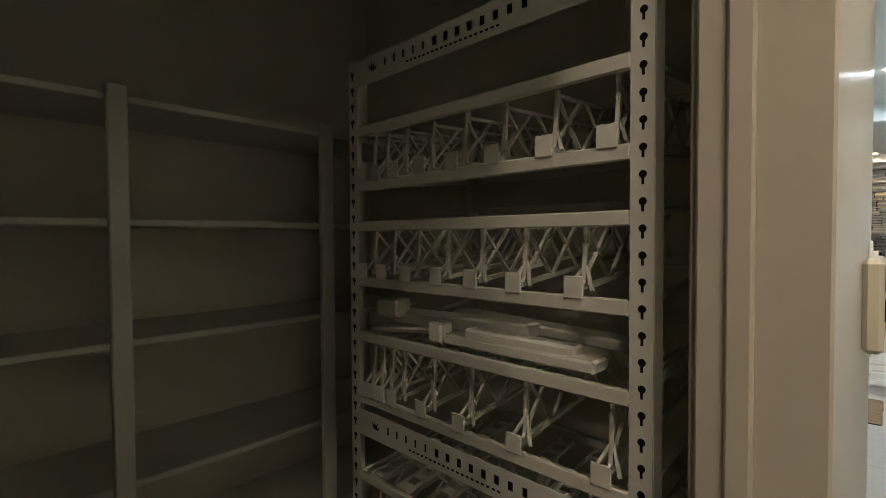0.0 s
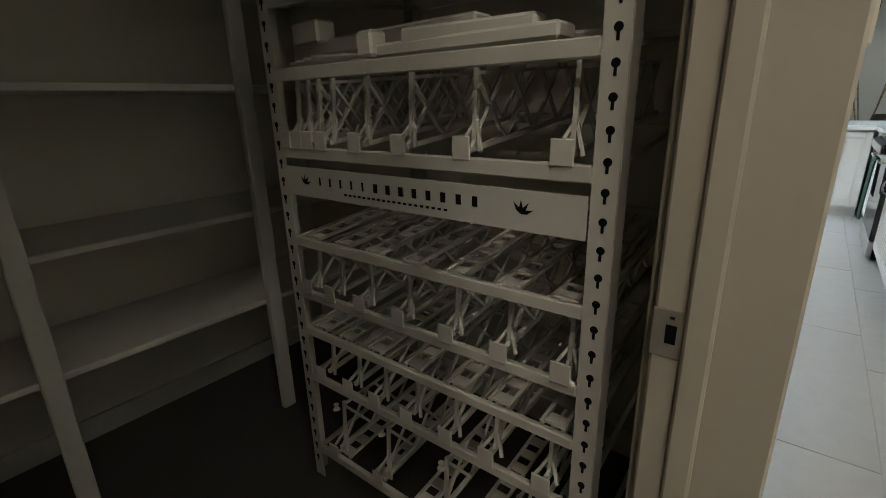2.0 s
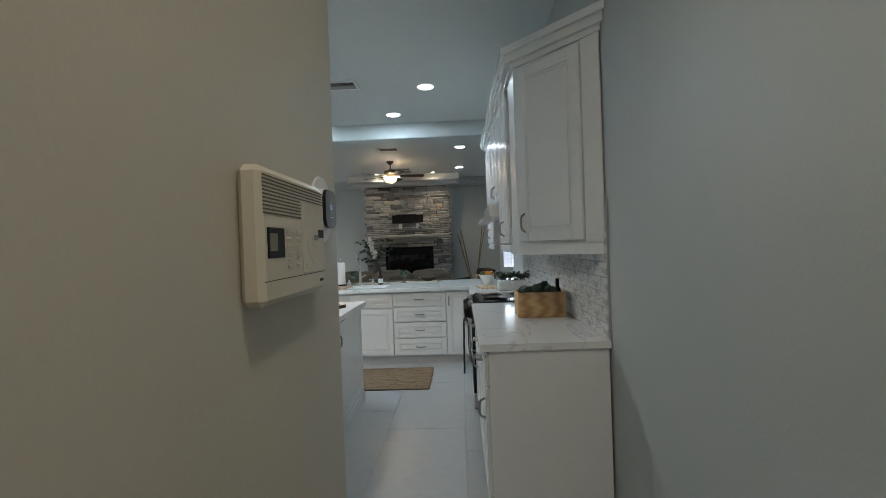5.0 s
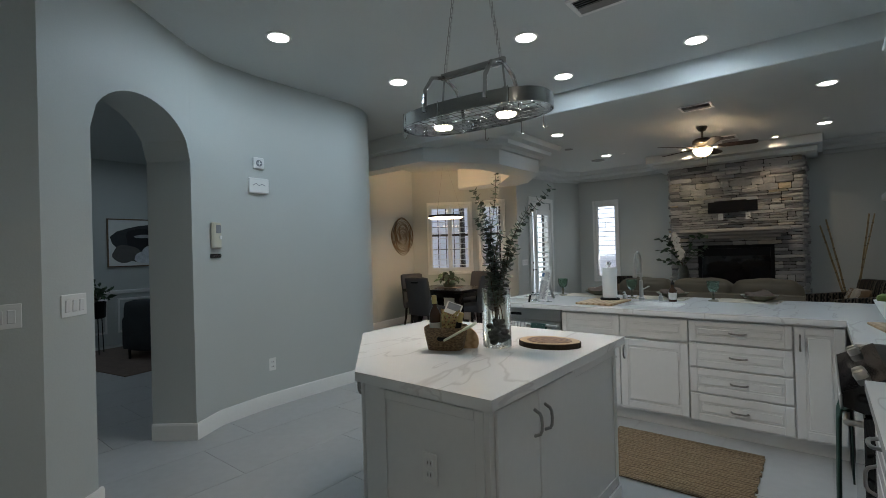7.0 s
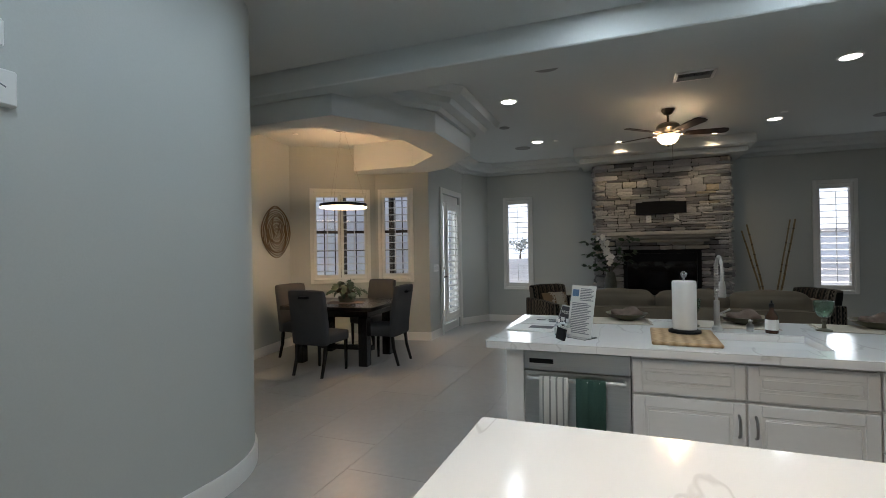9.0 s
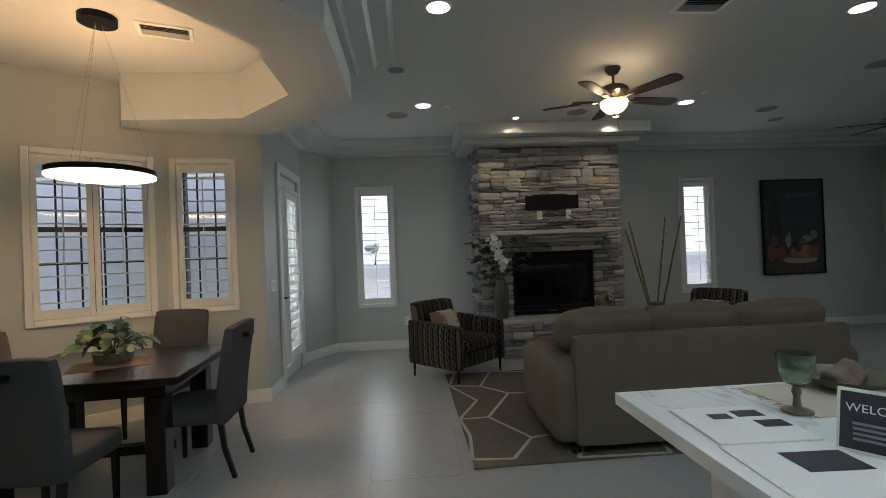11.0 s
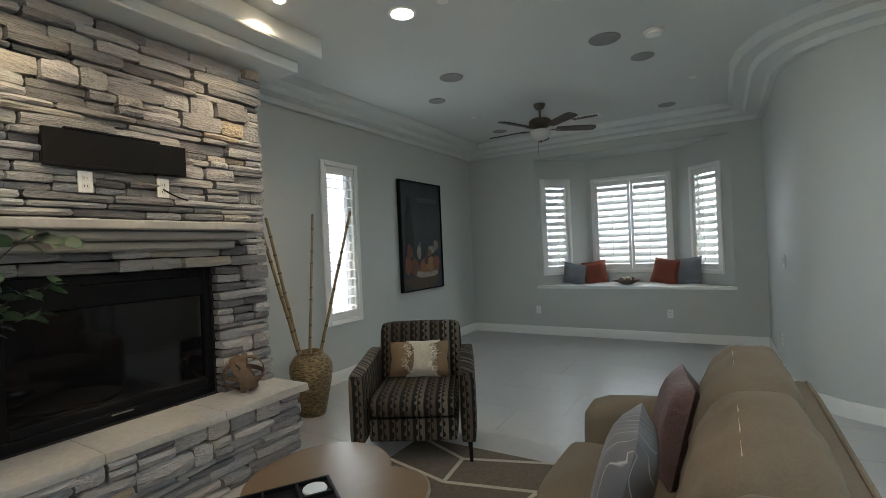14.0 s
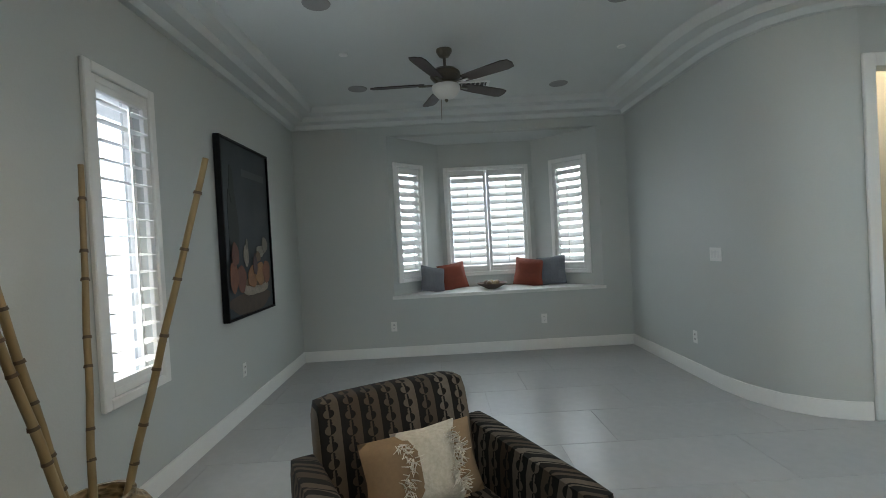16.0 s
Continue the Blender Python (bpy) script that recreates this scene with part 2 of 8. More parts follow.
def pillow(bm, w, h, t, n=10, m=None, pinch=0.85):
    """A soft stuffed square, w wide, h high, t thick at its middle, standing on its lower edge."""
    grids = []
    for side in (-1, 1):
        g = []
        for j in range(n + 1):
            row = []
            for i in range(n + 1):
                u, v = 2 * i / n - 1, 2 * j / n - 1
                k = (1 - u ** 4) * (1 - v ** 4)
                s = 1 - 0.07 * (1 - abs(u * v)) * pinch
                p = Vector((u * w / 2 * (s if abs(v) < 1 else s), side * t / 2 * k ** 0.6, h / 2 + v * h / 2 * s))
                row.append(bm.verts.new(m @ p if m else p))
            g.append(row)
        grids.append(g)
    for g in grids:
        for j in range(n):
            for i in range(n):
                bm.faces.new((g[j][i], g[j][i + 1], g[j + 1][i + 1], g[j + 1][i]))
    bmesh.ops.remove_doubles(bm, verts=bm.verts[:], dist=1e-4)
    return bm


def cushion(bm, x0, y0, z0, x1, y1, z1, puff=0.03, n=8, r=0.05):
    """An upholstered block with rounded edges and a swelling middle."""
    b2 = bmesh.new()
    box(b2, x0, y0, z0, x1, y1, z1)
    bmesh.ops.subdivide_edges(b2, edges=b2.edges[:], cuts=n, use_grid_fill=True)
    c, hs = Vector(((x0 + x1) / 2, (y0 + y1) / 2, (z0 + z1) / 2)), Vector(((x1 - x0) / 2, (y1 - y0) / 2, (z1 - z0) / 2))
    for v in b2.verts:
        q = v.co - c
        inner = Vector([max(-(hs[i] - r), min(hs[i] - r, q[i])) for i in range(3)])
        d = q - inner
        if d.length > 1e-6:
            d = d.normalized() * r
        q2 = inner + d
        u = [q[i] / hs[i] for i in range(3)]
        for i in range(3):
            if abs(u[i]) > 0.98:
                k = 1.0
                for j in range(3):
                    if j != i:
                        k *= 1 - u[j] * u[j]
                q2[i] += math.copysign(puff * k, u[i])
        v.co = c + q2
    me = bpy.data.meshes.new("tmp")
    b2.to_mesh(me)
    b2.free()
    bm.from_mesh(me)
    bpy.data.meshes.remove(me)
    return bm


def wall(name, a, b, thick, openings=(), z0=0.0, z1=3.3, mat=None, label="painted plaster wall", arch=None):
    """A wall whose room face runs from a to b; its body lies to the left of that way. openings: (s0, s1, za, zb)."""
    a, b = Vector(a), Vector(b)
    d = (b - a).normalized()
    n = Vector((-d.y, d.x))
    length = (b - a).length
    bm = B()

    def slab(s0, s1, za, zb):
        if s1 - s0 > 1e-4 and zb - za > 1e-4:
            p = [a + d * s0, a + d * s1, a + d * s1 + n * thick, a + d * s0 + n * thick]
            prism(bm, [(q.x, q.y) for q in p], za, zb)

    cuts = sorted(openings)
    s = 0.0
    for s0, s1, za, zb in cuts:
        slab(s, s0, z0, z1)
        slab(s0, s1, z0, za)
        slab(s0, s1, zb, z1)
        s = s1
    slab(s, length, z0, z1)
    if arch:
        s0, s1, zs, rise = arch
        k = 20
        for i in range(k):
            u0, u1 = -1 + 2 * i / k, -1 + 2 * (i + 1) / k
            q0, q1 = zs + rise * math.sqrt(max(0, 1 - u0 * u0)), zs + rise * math.sqrt(max(0, 1 - u1 * u1))
            t0, t1 = s0 + (s1 - s0) * (u0 + 1) / 2, s0 + (s1 - s0) * (u1 + 1) / 2
            vs = []
            for off in (0, thick):
                for t, q in ((t0, q0), (t1, q1)):
                    p = a + d * t + n * off
                    vs += [bm.verts.new((p.x, p.y, q)), bm.verts.new((p.x, p.y, zs + rise + 0.002))]
            for f4 in ((0, 2, 3, 1), (4, 5, 7, 6), (0, 4, 6, 2), (1, 3, 7, 5)):
                bm.faces.new([vs[j] for j in f4])
    return structure(name, bm, mat or WALL, label, "wall")


def sweep(bm, path, profile):
    """Carries a profile of (distance into the room, height) along a plan path whose room lies to the right."""
    pts = [Vector(p) for p in path]
    rings = []
    for i, p in enumerate(pts):
        d0 = (p - pts[i - 1]).normalized() if i else (pts[1] - p).normalized()
        d1 = (pts[i + 1] - p).normalized() if i + 1 < len(pts) else d0
        n0, n1 = Vector((d0.y, -d0.x)), Vector((d1.y, -d1.x))
        mdir = (n0 + n1).normalized()
        k = 1 / max(0.3, mdir.dot(n0))
        rings.append([bm.verts.new((p.x + mdir.x * o * k, p.y + mdir.y * o * k, z)) for o, z in profile])
    n = len(profile)
    for r0, r1 in zip(rings, rings[1:]):
        for j in range(n):
            bm.faces.new((r0[j], r0[(j + 1) % n], r1[(j + 1) % n], r1[j]))
    bm.faces.new(rings[0])
    bm.faces.new(rings[-1][::-1])
    return bm


# ---- setting ----
CEIL_Z = 3.11
floor_bm = box(B(), -12, -6, -0.2, 8, 13, -0.003)
floor = structure("floor", floor_bm, GROUT, "grey grouted bed under large floor tiles", "floor")
structure("ceiling", box(B(), -12, -6, CEIL_Z, 8, 13, CEIL_Z + 0.2), CEIL, "flat off-white painted ceiling", "ceiling")

W1, W2 = (-3.775, -3.186), (1.321, 1.914)
CAS = 0.055
X0 = -4.1
wall("wall_north", (X0, 10.93), (4.97, 10.93), 0.16,
     [(W1[0] + CAS - X0, W1[1] - CAS - X0, 0.642 + CAS, 2.469 - CAS), (W2[0] + CAS - X0, W2[1] - CAS - X0, 0.642 + CAS, 2.469 - CAS)])
wall("wall_corner", (-4.45, 10.35), (X0, 10.93), 0.16)
DOOR_Y = (9.22, 10.13)
wall("wall_patio_door", (-4.45, 8.66), (-4.45, 10.35), 0.16, [(DOOR_Y[0] - 8.66, DOOR_Y[1] - 8.66, 0.0, 2.43)])
NC = (-5.33, 8.5)
NA = (-6.4, 7.7)
wall("wall_nook_side", NC, (-4.45, 8.66), 0.14, [(0.05 + CAS, 0.64 - CAS, 0.94 + CAS, 2.45 - CAS)])
wall("wall_nook_window", NA, NC, 0.14, [(0.30 + CAS, 1.25 - CAS, 0.94 + CAS, 2.45 - CAS)])
wall("wall_nook_west", (-6.2, 6.45), NA, 0.14)
arc = [(-4.6 + 0.8 * math.cos(radians(a)), 3.8 + 0.8 * math.sin(radians(a))) for a in range(0, 86, 3)]
CURVE = [(-3.57, 2.07), (-3.72, 2.33), (-3.79, 2.75), (-3.8, 3.2)] + arc + [(-5.9, 4.85), (-6.15, 5.5), (-6.2, 6.45)]
bm = B()
inner = [Vector(p) for p in CURVE]
outer = [Vector(p) + Vector((-0.25, -0.1)) for p in CURVE if p[1] < 4.3] + [Vector((-4.9, 4.3)), Vector((-6.3, 4.6)), Vector((-6.4, 5.5)), Vector((-6.4, 6.45))]
prism(bm, [(p.x, p.y) for p in inner + outer[::-1]], 0, 3.3)
structure("wall_curved", bm, WALL, "grey painted wall sweeping round in a curve", "wall", smooth=True)
wall("wall_arch", (-2.74, 1.0), (-3.57, 2.07), 0.35, [(0.335, 1.35, 0.0, 2.53)], arch=(0.335, 1.35, 2.19, 0.34), label="grey painted wall with an arched opening")
wall("wall_hall", (-2.74, 0.16), (-2.74, 1.0), 0.16)
wall("wall_pantry_back", (-0.222, 0.147), (-2.74, 0.147), 0.12)
PD = (-2.05, -1.23)
wall("wall_pantry_door", (-0.05, -5.0), (-0.05, 0.15), 0.17, [(PD[0] + 5, PD[1] + 5, 0.0, 2.43)], mat=HALL, label="cream painted wall with the pantry doorway")
wall("wall_kitchen", (1.04, 5.3), (1.04, -5.0), 0.16)
wall("wall_living_south", (1.2, 5.3), (2.2, 5.3), 0.16, z1=3.3)
wall("wall_entry", (1.04, -5.0), (-0.22, -5.0), 0.16)
# pantry shell
wall("wall_pantry_west", (-2.12, -3.2), (-2.12, -0.2), 0.12, mat=PANTRY)
wall("wall_pantry_north", (-2.12, -0.42), (-0.222, -0.42), 0.12, mat=PANTRY)
wall("wall_pantry_south", (-0.222, -3.2), (-2.12, -3.2), 0.12, mat=PANTRY)
# window-seat side of the living room
EX = 4.85
bay = [(EX, 9.75), (5.55, 9.1), (5.55, 7.78), (EX, 7.08)]
wall("wall_east", (EX, 10.93), (EX, 6.6), 0.12, [(10.93 - 9.75, 10.93 - 7.08, 0.77, 2.80)])
wall("wall_bay_left", bay[0], bay[1], 0.12, [(0.08 + CAS, 0.62 - CAS, 0.93 + CAS, 2.48 - CAS)], z0=0.0)
wall("wall_bay_middle", bay[1], bay[2], 0.12, [(0.06 + CAS, 1.26 - CAS, 0.93 + CAS, 2.47 - CAS)])
wall("wall_bay_right", bay[2], bay[3], 0.12, [(0.28 + CAS, 0.84 - CAS, 0.93 + CAS, 2.47 - CAS)])
structure("window_seat", prism(B(), [(EX - 0.03, 7.06), (5.56, 7.76), (5.56, 9.12), (EX - 0.03, 9.77)], 0.735, 0.775), TRIM, "white painted window-seat board", "window seat")
structure("bay_ceiling", prism(B(), [(EX + 0.12, 7.1), (5.6, 7.7), (5.6, 9.2), (EX + 0.12, 9.75)], 2.80, 2.9), CEIL, "plain painted bay ceiling", "ceiling")
SC = [(EX, 6.72), (3.0, 6.72), (2.72, 6.68), (2.48, 6.58), (2.32, 6.42), (2.23, 6.26), (2.2, 6.13)]
bm = B()
prism(bm, SC + [(2.32, 6.13), (2.36, 6.22), (2.45, 6.35), (2.6, 6.47), (2.8, 6.54), (3.0, 6.58), (EX, 6.58)], 0, 3.3)
structure("wall_south_curved", bm, WALL, "grey painted wall turning in a rounded corner", "wall", smooth=True)
wall("wall_side_passage", (2.2, 6.13), (2.2, 5.3), 0.12, [(0.09, 0.75, 0.0, 2.5)])
# drop beam between kitchen and living room
structure("beam", box(B(), -6.15, 5.22, 2.90, 2.3, 5.62, CEIL_Z + 0.05, 0.01), CEIL, "plaster beam under the ceiling", "beam")

# nook soffit, crown mouldings, baseboards
SOFFIT = [(-6.15, 5.4), (-4.05, 5.4), (-3.42, 6.4), (-3.42, 7.65), (-4.1, 8.5), (-4.46, 8.67), (-5.33, 8.51), (-5.6, 8.3), (-5.46, 8.07), (-4.44, 8.07), (-3.88, 7.47), (-3.88, 6.59), (-4.45, 5.70), (-6.15, 5.72)]
structure("nook_soffit", prism(B(), SOFFIT, 2.70, CEIL_Z + 0.05), CEIL, "plaster soffit ring with an angled opening", "soffit")
PROFILE = [(-0.01, 2.92), (0.05, 2.92), (0.075, 2.965), (0.19, 2.975), (0.215, 3.03), (0.33, 3.04), (0.37, 3.10), (0.37, 3.13), (-0.01, 3.13)]
bm = B()
sweep(bm, [(-4.05, 5.62), (-3.42, 6.4), (-3.42, 7.65), (-4.1, 8.5), (-4.45, 8.66), (-4.45, 10.35), (X0, 10.93), (-2.3, 10.93)], PROFILE)
structure("crown_moulding_west", bm, CEIL, "stepped plaster crown moulding", "moulding")
bm = B()
sweep(bm, [(0.33, 10.93), (EX, 10.93), (EX, 6.72), (3.0, 6.72), (2.72, 6.68), (2.48, 6.58), (2.32, 6.42), (2.23, 6.22), (2.2, 5.62)], PROFILE)
structure("crown_moulding_east", bm, CEIL, "stepped plaster crown moulding round the corner", "moulding", smooth=True)
structure("fireplace_soffit", box(B(), -2.30, 9.83, 2.965, 0.33, 10.93, CEIL_Z + 0.03, 0.012), CEIL, "upper plaster ledge over the fireplace", "soffit")
structure("fireplace_ledge", box(B(), -2.22, 10.03, 2.88, 0.265, 10.93, 2.966, 0.012), CEIL, "lower plaster ledge over the fireplace", "soffit")
BASE = [(-0.005, 0.0), (0.017, 0.0), (0.017, 0.115), (0.011, 0.13), (-0.005, 0.13)]


def baseboard(path):
    bm = B()
    sweep(bm, path, BASE)
    structure("baseboard", bm, TRIM, "white painted baseboard", "baseboard", smooth=True)


baseboard([(-3.73, 1.87), (-3.57, 2.07)][1:] + CURVE[1:] + [NA, NC, (-4.45, 8.66), (-4.45, 9.13)])
baseboard([(-4.45, 10.22), (-4.45, 10.35), (X0, 10.93), (-2.0, 10.93)])
baseboard([(0.08, 10.93), (EX, 10.93), (EX, 6.72)] + SC[1:-1] + [(2.2, 6.14)])
baseboard([(-0.23, 0.148), (-2.74, 0.148), (-2.74, 1.0), (-2.965, 1.285)])
baseboard([(1.04, 1.0), (1.04, -4.9)])
baseboard([(-0.05, -1.1), (-0.05, 0.15), (-0.21, 0.15)])
ad, an = Vector((-0.83, 1.07)).normalized(), Vector((-1.07, -0.83)).normalized()
a0 = Vector((-2.74, 1.0)) + ad * 1.35
bm = B()
sweep(bm, [tuple(a0 + an * 0.35), tuple(a0), tuple(a0 + ad * 0.03)], BASE)
structure("baseboard", bm, TRIM, "white painted baseboard of the arch", "baseboard")

# floor tiles
TL, TW = 1.2, 0.6
tile_bm = box(B(), -TL / 2 + 0.0013, -TW / 2 + 0.0013, -0.012, TL / 2 - 0.0013, TW / 2 - 0.0013, 0.0, 0.001)
tile_me = bpy.data.meshes.new("tile")
tile_bm.to_mesh(tile_me)
tile_bm.free()
tile_me.materials.append(TILE)


def lay_tile(x, y):
    ob = new("floor_tile", tile_me)
    ob.location, ob.parent = (x, y, 0), floor
    ob.rotation_euler = (0, 0, radians(90))


rest = B()
for j in range(24):
    for i in range(19):
        x, y = -6.6 + j * TW, -4.6 + i * TL - (j % 3) * 0.4
        if x > 5.4 or y > 11.6:
            continue
        near = -4.6 < x < 4.9 and 1.5 < y < 11 and not (x > 1.3 and y < 6)
        if near:
            lay_tile(x, y)
        else:
            box(rest, x - TW / 2 + 0.002, y - TL / 2 + 0.002, -0.012, x + TW / 2 - 0.002, y + TL / 2 - 0.002, 0.0)
ob = part("tile_field", rest, TILE, floor)
ob["kind"] = "stuff"


# windows with plantation shutters; x along the wall, room towards -y, z up from the casing's foot
GLASS = glass("window_glass")


def bars(bm, x0, x1, z0, z1, w, y0, y1, b=0.004):
    box(bm, x0, y0, z0, x0 + w, y1, z1, b)
    box(bm, x1 - w, y0, z0, x1, y1, z1, b)
    box(bm, x0 + w, y0, z1 - w, x1 - w, y1, z1, b)
    box(bm, x0 + w, y0, z0, x1 - w, y1, z0 + w, b)
    return bm


def shutter(parent, x0, x1, z0, z1, tilt, y=0.0, pitch=0.103, stile=0.042, rail=0.08):
    leaf = bars(B(), x0, x1, z0, z1, stile, y - 0.012, y + 0.016, 0.003)
    box(leaf, x0 + stile, y - 0.011, z0 + stile, x1 - stile, y + 0.015, z0 + rail)
    box(leaf, x0 + stile, y - 0.011, z1 - rail, x1 - stile, y + 0.015, z1 - stile)
    leaf = part("shutter_panel", leaf, TRIM, parent)
    n = int((z1 - z0 - 2 * rail) / pitch)
    w = x1 - x0 - 2 * stile - 0.004
    key = "slat_%d" % round(w * 1000)
    me = bpy.data.meshes.get(key)
    if me is None:
        bm = B()
        prism(bm, [(-0.046, 0.0), (-0.022, -0.005), (0.022, -0.005), (0.046, 0.0), (0.022, 0.005), (-0.022, 0.005)], -w / 2, w / 2)
        me = bpy.data.meshes.new(key)
        bmesh.ops.recalc_face_normals(bm, faces=bm.faces)
        bm.to_mesh(me)
        bm.free()
        me.materials.append(TRIM)
    for i in range(n):
        s = new("slat", me)
        z = z0 + rail + (z1 - z0 - 2 * rail) * (i + 0.5) / n
        s.parent = leaf
        s.matrix_local = Matrix.Translation(((x0 + x1) / 2, y + 0.003, z)) @ Matrix.Rotation(radians(tilt + 1.5 * math.sin(i * 2.3)), 4, "X") @ Matrix.Rotation(radians(90), 4, "Z") @ Matrix.Rotation(radians(90), 4, "X")
    rod = tube(B(), [((x0 + x1) / 2, y - 0.05, z0 + rail + 0.05), ((x0 + x1) / 2, y - 0.05, z1 - rail - 0.05)], 0.006, 6)
    part("tilt_rod", rod, TRIM, leaf)


def window(name, m, w, h, panels, tilt, label, muntins=0):
    t = thing(name, label, "window", m, kind="structure")
    part("casing", bars(B(), 0, w, 0, h, CAS, -0.028, 0.0, 0.006), TRIM, t)
    part("window_frame", bars(B(), CAS - 0.005, w - CAS + 0.005, CAS - 0.005, h - CAS + 0.005, 0.03, 0.085, 0.13, 0.004), TRIM, t)
    g = part("pane", box(B(), CAS, 0.105, CAS, w - CAS, 0.109, h - CAS), GLASS, t)
    g.visible_shadow = False
    if muntins:
        bm = B()
        for k in range(1, 3):
            zz = CAS + (h - 2 * CAS) * k / 3
            box(bm, CAS, 0.096, zz - 0.008, w - CAS, 0.104, zz + 0.008)
        for k in range(1, muntins):
            xx = CAS + (w - 2 * CAS) * k / muntins
            box(bm, xx - 0.008, 0.0975, CAS, xx + 0.008, 0.1025, h - CAS)
        part("muntin_grid", bm, IRON, t)
        part("meeting_rail", box(B(), CAS, 0.088, h * 0.53, w - CAS, 0.116, h * 0.53 + 0.045, 0.003), IRON, t, "dark bronze sash rail")
    pw = (w - 2 * CAS) / panels
    for k in range(panels):
        shutter(t, CAS + k * pw + 0.003, CAS + (k + 1) * pw - 0.003, CAS + 0.003, h - CAS - 0.003, tilt)
    return t


def along(a, b, s, z):
    d = Vector((b[0] - a[0], b[1] - a[1])).normalized()
    return pose(a[0] + d.x * s, a[1] + d.y * s, z, 0, 0, math.degrees(math.atan2(d.y, d.x)))


window("window_1", pose(W1[0], 10.93, 0.642), W1[1] - W1[0], 1.827, 1, 6, "tall narrow window with open white plantation shutters")
window("window_2", pose(W2[0], 10.93, 0.642), W2[1] - W2[0], 1.827, 1, 6, "tall narrow window with open white plantation shutters")
window("window_3", along(NC, (-4.45, 8.66), 0.05, 0.94), 0.59, 1.51, 1, 2, "nook window with open white plantation shutters", 3)
window("window_4", along(NA, NC, 0.30, 0.94), 0.95, 1.51, 2, 2, "double nook window with open white shutters", 5)
window("window_5", along(bay[0], bay[1], 0.08, 0.93), 0.54, 1.55, 1, 56, "bay window with half-closed white shutters")
window("window_6", along(bay[1], bay[2], 0.06, 0.93), 1.20, 1.54, 2, 57, "wide bay window with half-closed white shutters")
window("window_7", along(bay[2], bay[3], 0.28, 0.93), 0.56, 1.54, 1, 52, "bay window with half-closed white shutters")

# patio door
t = thing("door_1", "closed white patio door with a full-height shutter", "door", pose(-4.45, DOOR_Y[0], 0, 0, 0, 90), kind="structure")
dw = DOOR_Y[1] - DOOR_Y[0]
cas = B()
box(cas, -0.09, -0.03, 0, 0.0, 0.0, 2.52, 0.006)
box(cas, dw, -0.03, 0, dw + 0.09, 0.0, 2.52, 0.006)
box(cas, 0.0, -0.03, 2.43, dw, 0.0, 2.52, 0.006)
part("casing", cas, TRIM, t)
part("leaf", bars(B(), 0.005, dw - 0.005, 0.01, 2.42, 0.13, 0.02, 0.065, 0.004), TRIM, t)
g = part("pane", box(B(), 0.12, 0.04, 0.12, dw - 0.12, 0.045, 2.3), GLASS, t)
g.visible_shadow = False
part("shutter_box", bars(B(), 0.15, dw - 0.08, 0.2, 2.28, 0.05, -0.045, 0.02, 0.004), TRIM, t)
shutter(t, 0.20, dw - 0.13, 0.25, 2.23, 20, y=-0.02)
hd = lathe(B(), [(0.028, 0), (0.028, 0.012), (0.012, 0.016), (0.012, 0.05)], 16)
bmesh.ops.rotate(hd, verts=hd.verts, cent=(0, 0, 0), matrix=Matrix.Rotation(radians(90), 3, "X"))
bmesh.ops.translate(hd, verts=hd.verts, vec=(0.07, 0.02, 0.98))
box(hd, 0.06, -0.04, 0.972, 0.17, -0.025, 0.99, 0.004)
part("door_handle", hd, IRON, t, "dark bronze lever handle")
db = lathe(B(), [(0.03, 0), (0.03, 0.01), (0.018, 0.016), (0.018, 0.03)], 16)
bmesh.ops.rotate(db, verts=db.verts, cent=(0, 0, 0), matrix=Matrix.Rotation(radians(90), 3, "X"))
bmesh.ops.translate(db, verts=db.verts, vec=(0.07, 0.02, 1.13))
part("deadbolt", db, IRON, t, "dark bronze deadbolt")

# passage door casing beside the rounded corner, and the passage behind
t = thing("door_2", "white cased doorway to a warm-lit passage", "doorway", pose(2.2, 6.04, 0, 0, 0, -90), kind="structure")
cas = B()
box(cas, -0.09, -0.025, 0, 0.0, 0.0, 2.59, 0.006)
box(cas, 0.0, -0.025, 2.5, 0.66, 0.0, 2.59, 0.006)
part("casing", cas, TRIM, t)
wall("wall_passage", (3.6, 6.5), (3.6, 5.2), 0.1)
wall("wall_passage_end", (3.6, 5.3), (2.32, 5.3), 0.1)

# pantry doorway: jamb, stop and strike plate
jb = B()
box(jb, -0.207, -1.2605, 0, -0.046, -1.228, 2.435, 0.004)
box(jb, -0.165, -1.274, 0, -0.13, -1.26, 2.42, 0.004)
structure("door_jamb_north", jb, shade("cream_gloss_paint", (0.50, 0.445, 0.36), 0.35, var=0.04, scale=3, fine=30, bump=0.1), "cream painted pantry door jamb", "door jamb")
JAMB = bpy.data.materials["cream_gloss_paint"]
jb = B()
box(jb, -0.222, -1.236, 0, -0.2065, -1.16, 2.50, 0.004)
structure("trim_pantry", jb, JAMB, "cream door casing inside the pantry", "casing")
jb = B()
box(jb, -0.221, -2.052, 0, -0.046, -2.02, 2.435, 0.004)
box(jb, -0.221, -2.02, 2.40, -0.046, -1.262, 2.432, 0.004)
structure("door_jamb_south", jb, JAMB, "cream painted pantry door jamb and head", "door jamb")
t = thing("strike_plate", "satin nickel strike plate set in the jamb", "strike plate", pose(-0.182, -1.2607, 0.928))
part("plate", box(B(), -0.0255, -0.003, -0.036, 0.0255, 0.001, 0.036, 0.001), shade("dull_zinc", (0.36, 0.33, 0.28), 0.45, 0.4), t)
part("latch_hole", box(B(), -0.007, -0.004, -0.014, 0.007, -0.0028, 0.014), BLACK, t)
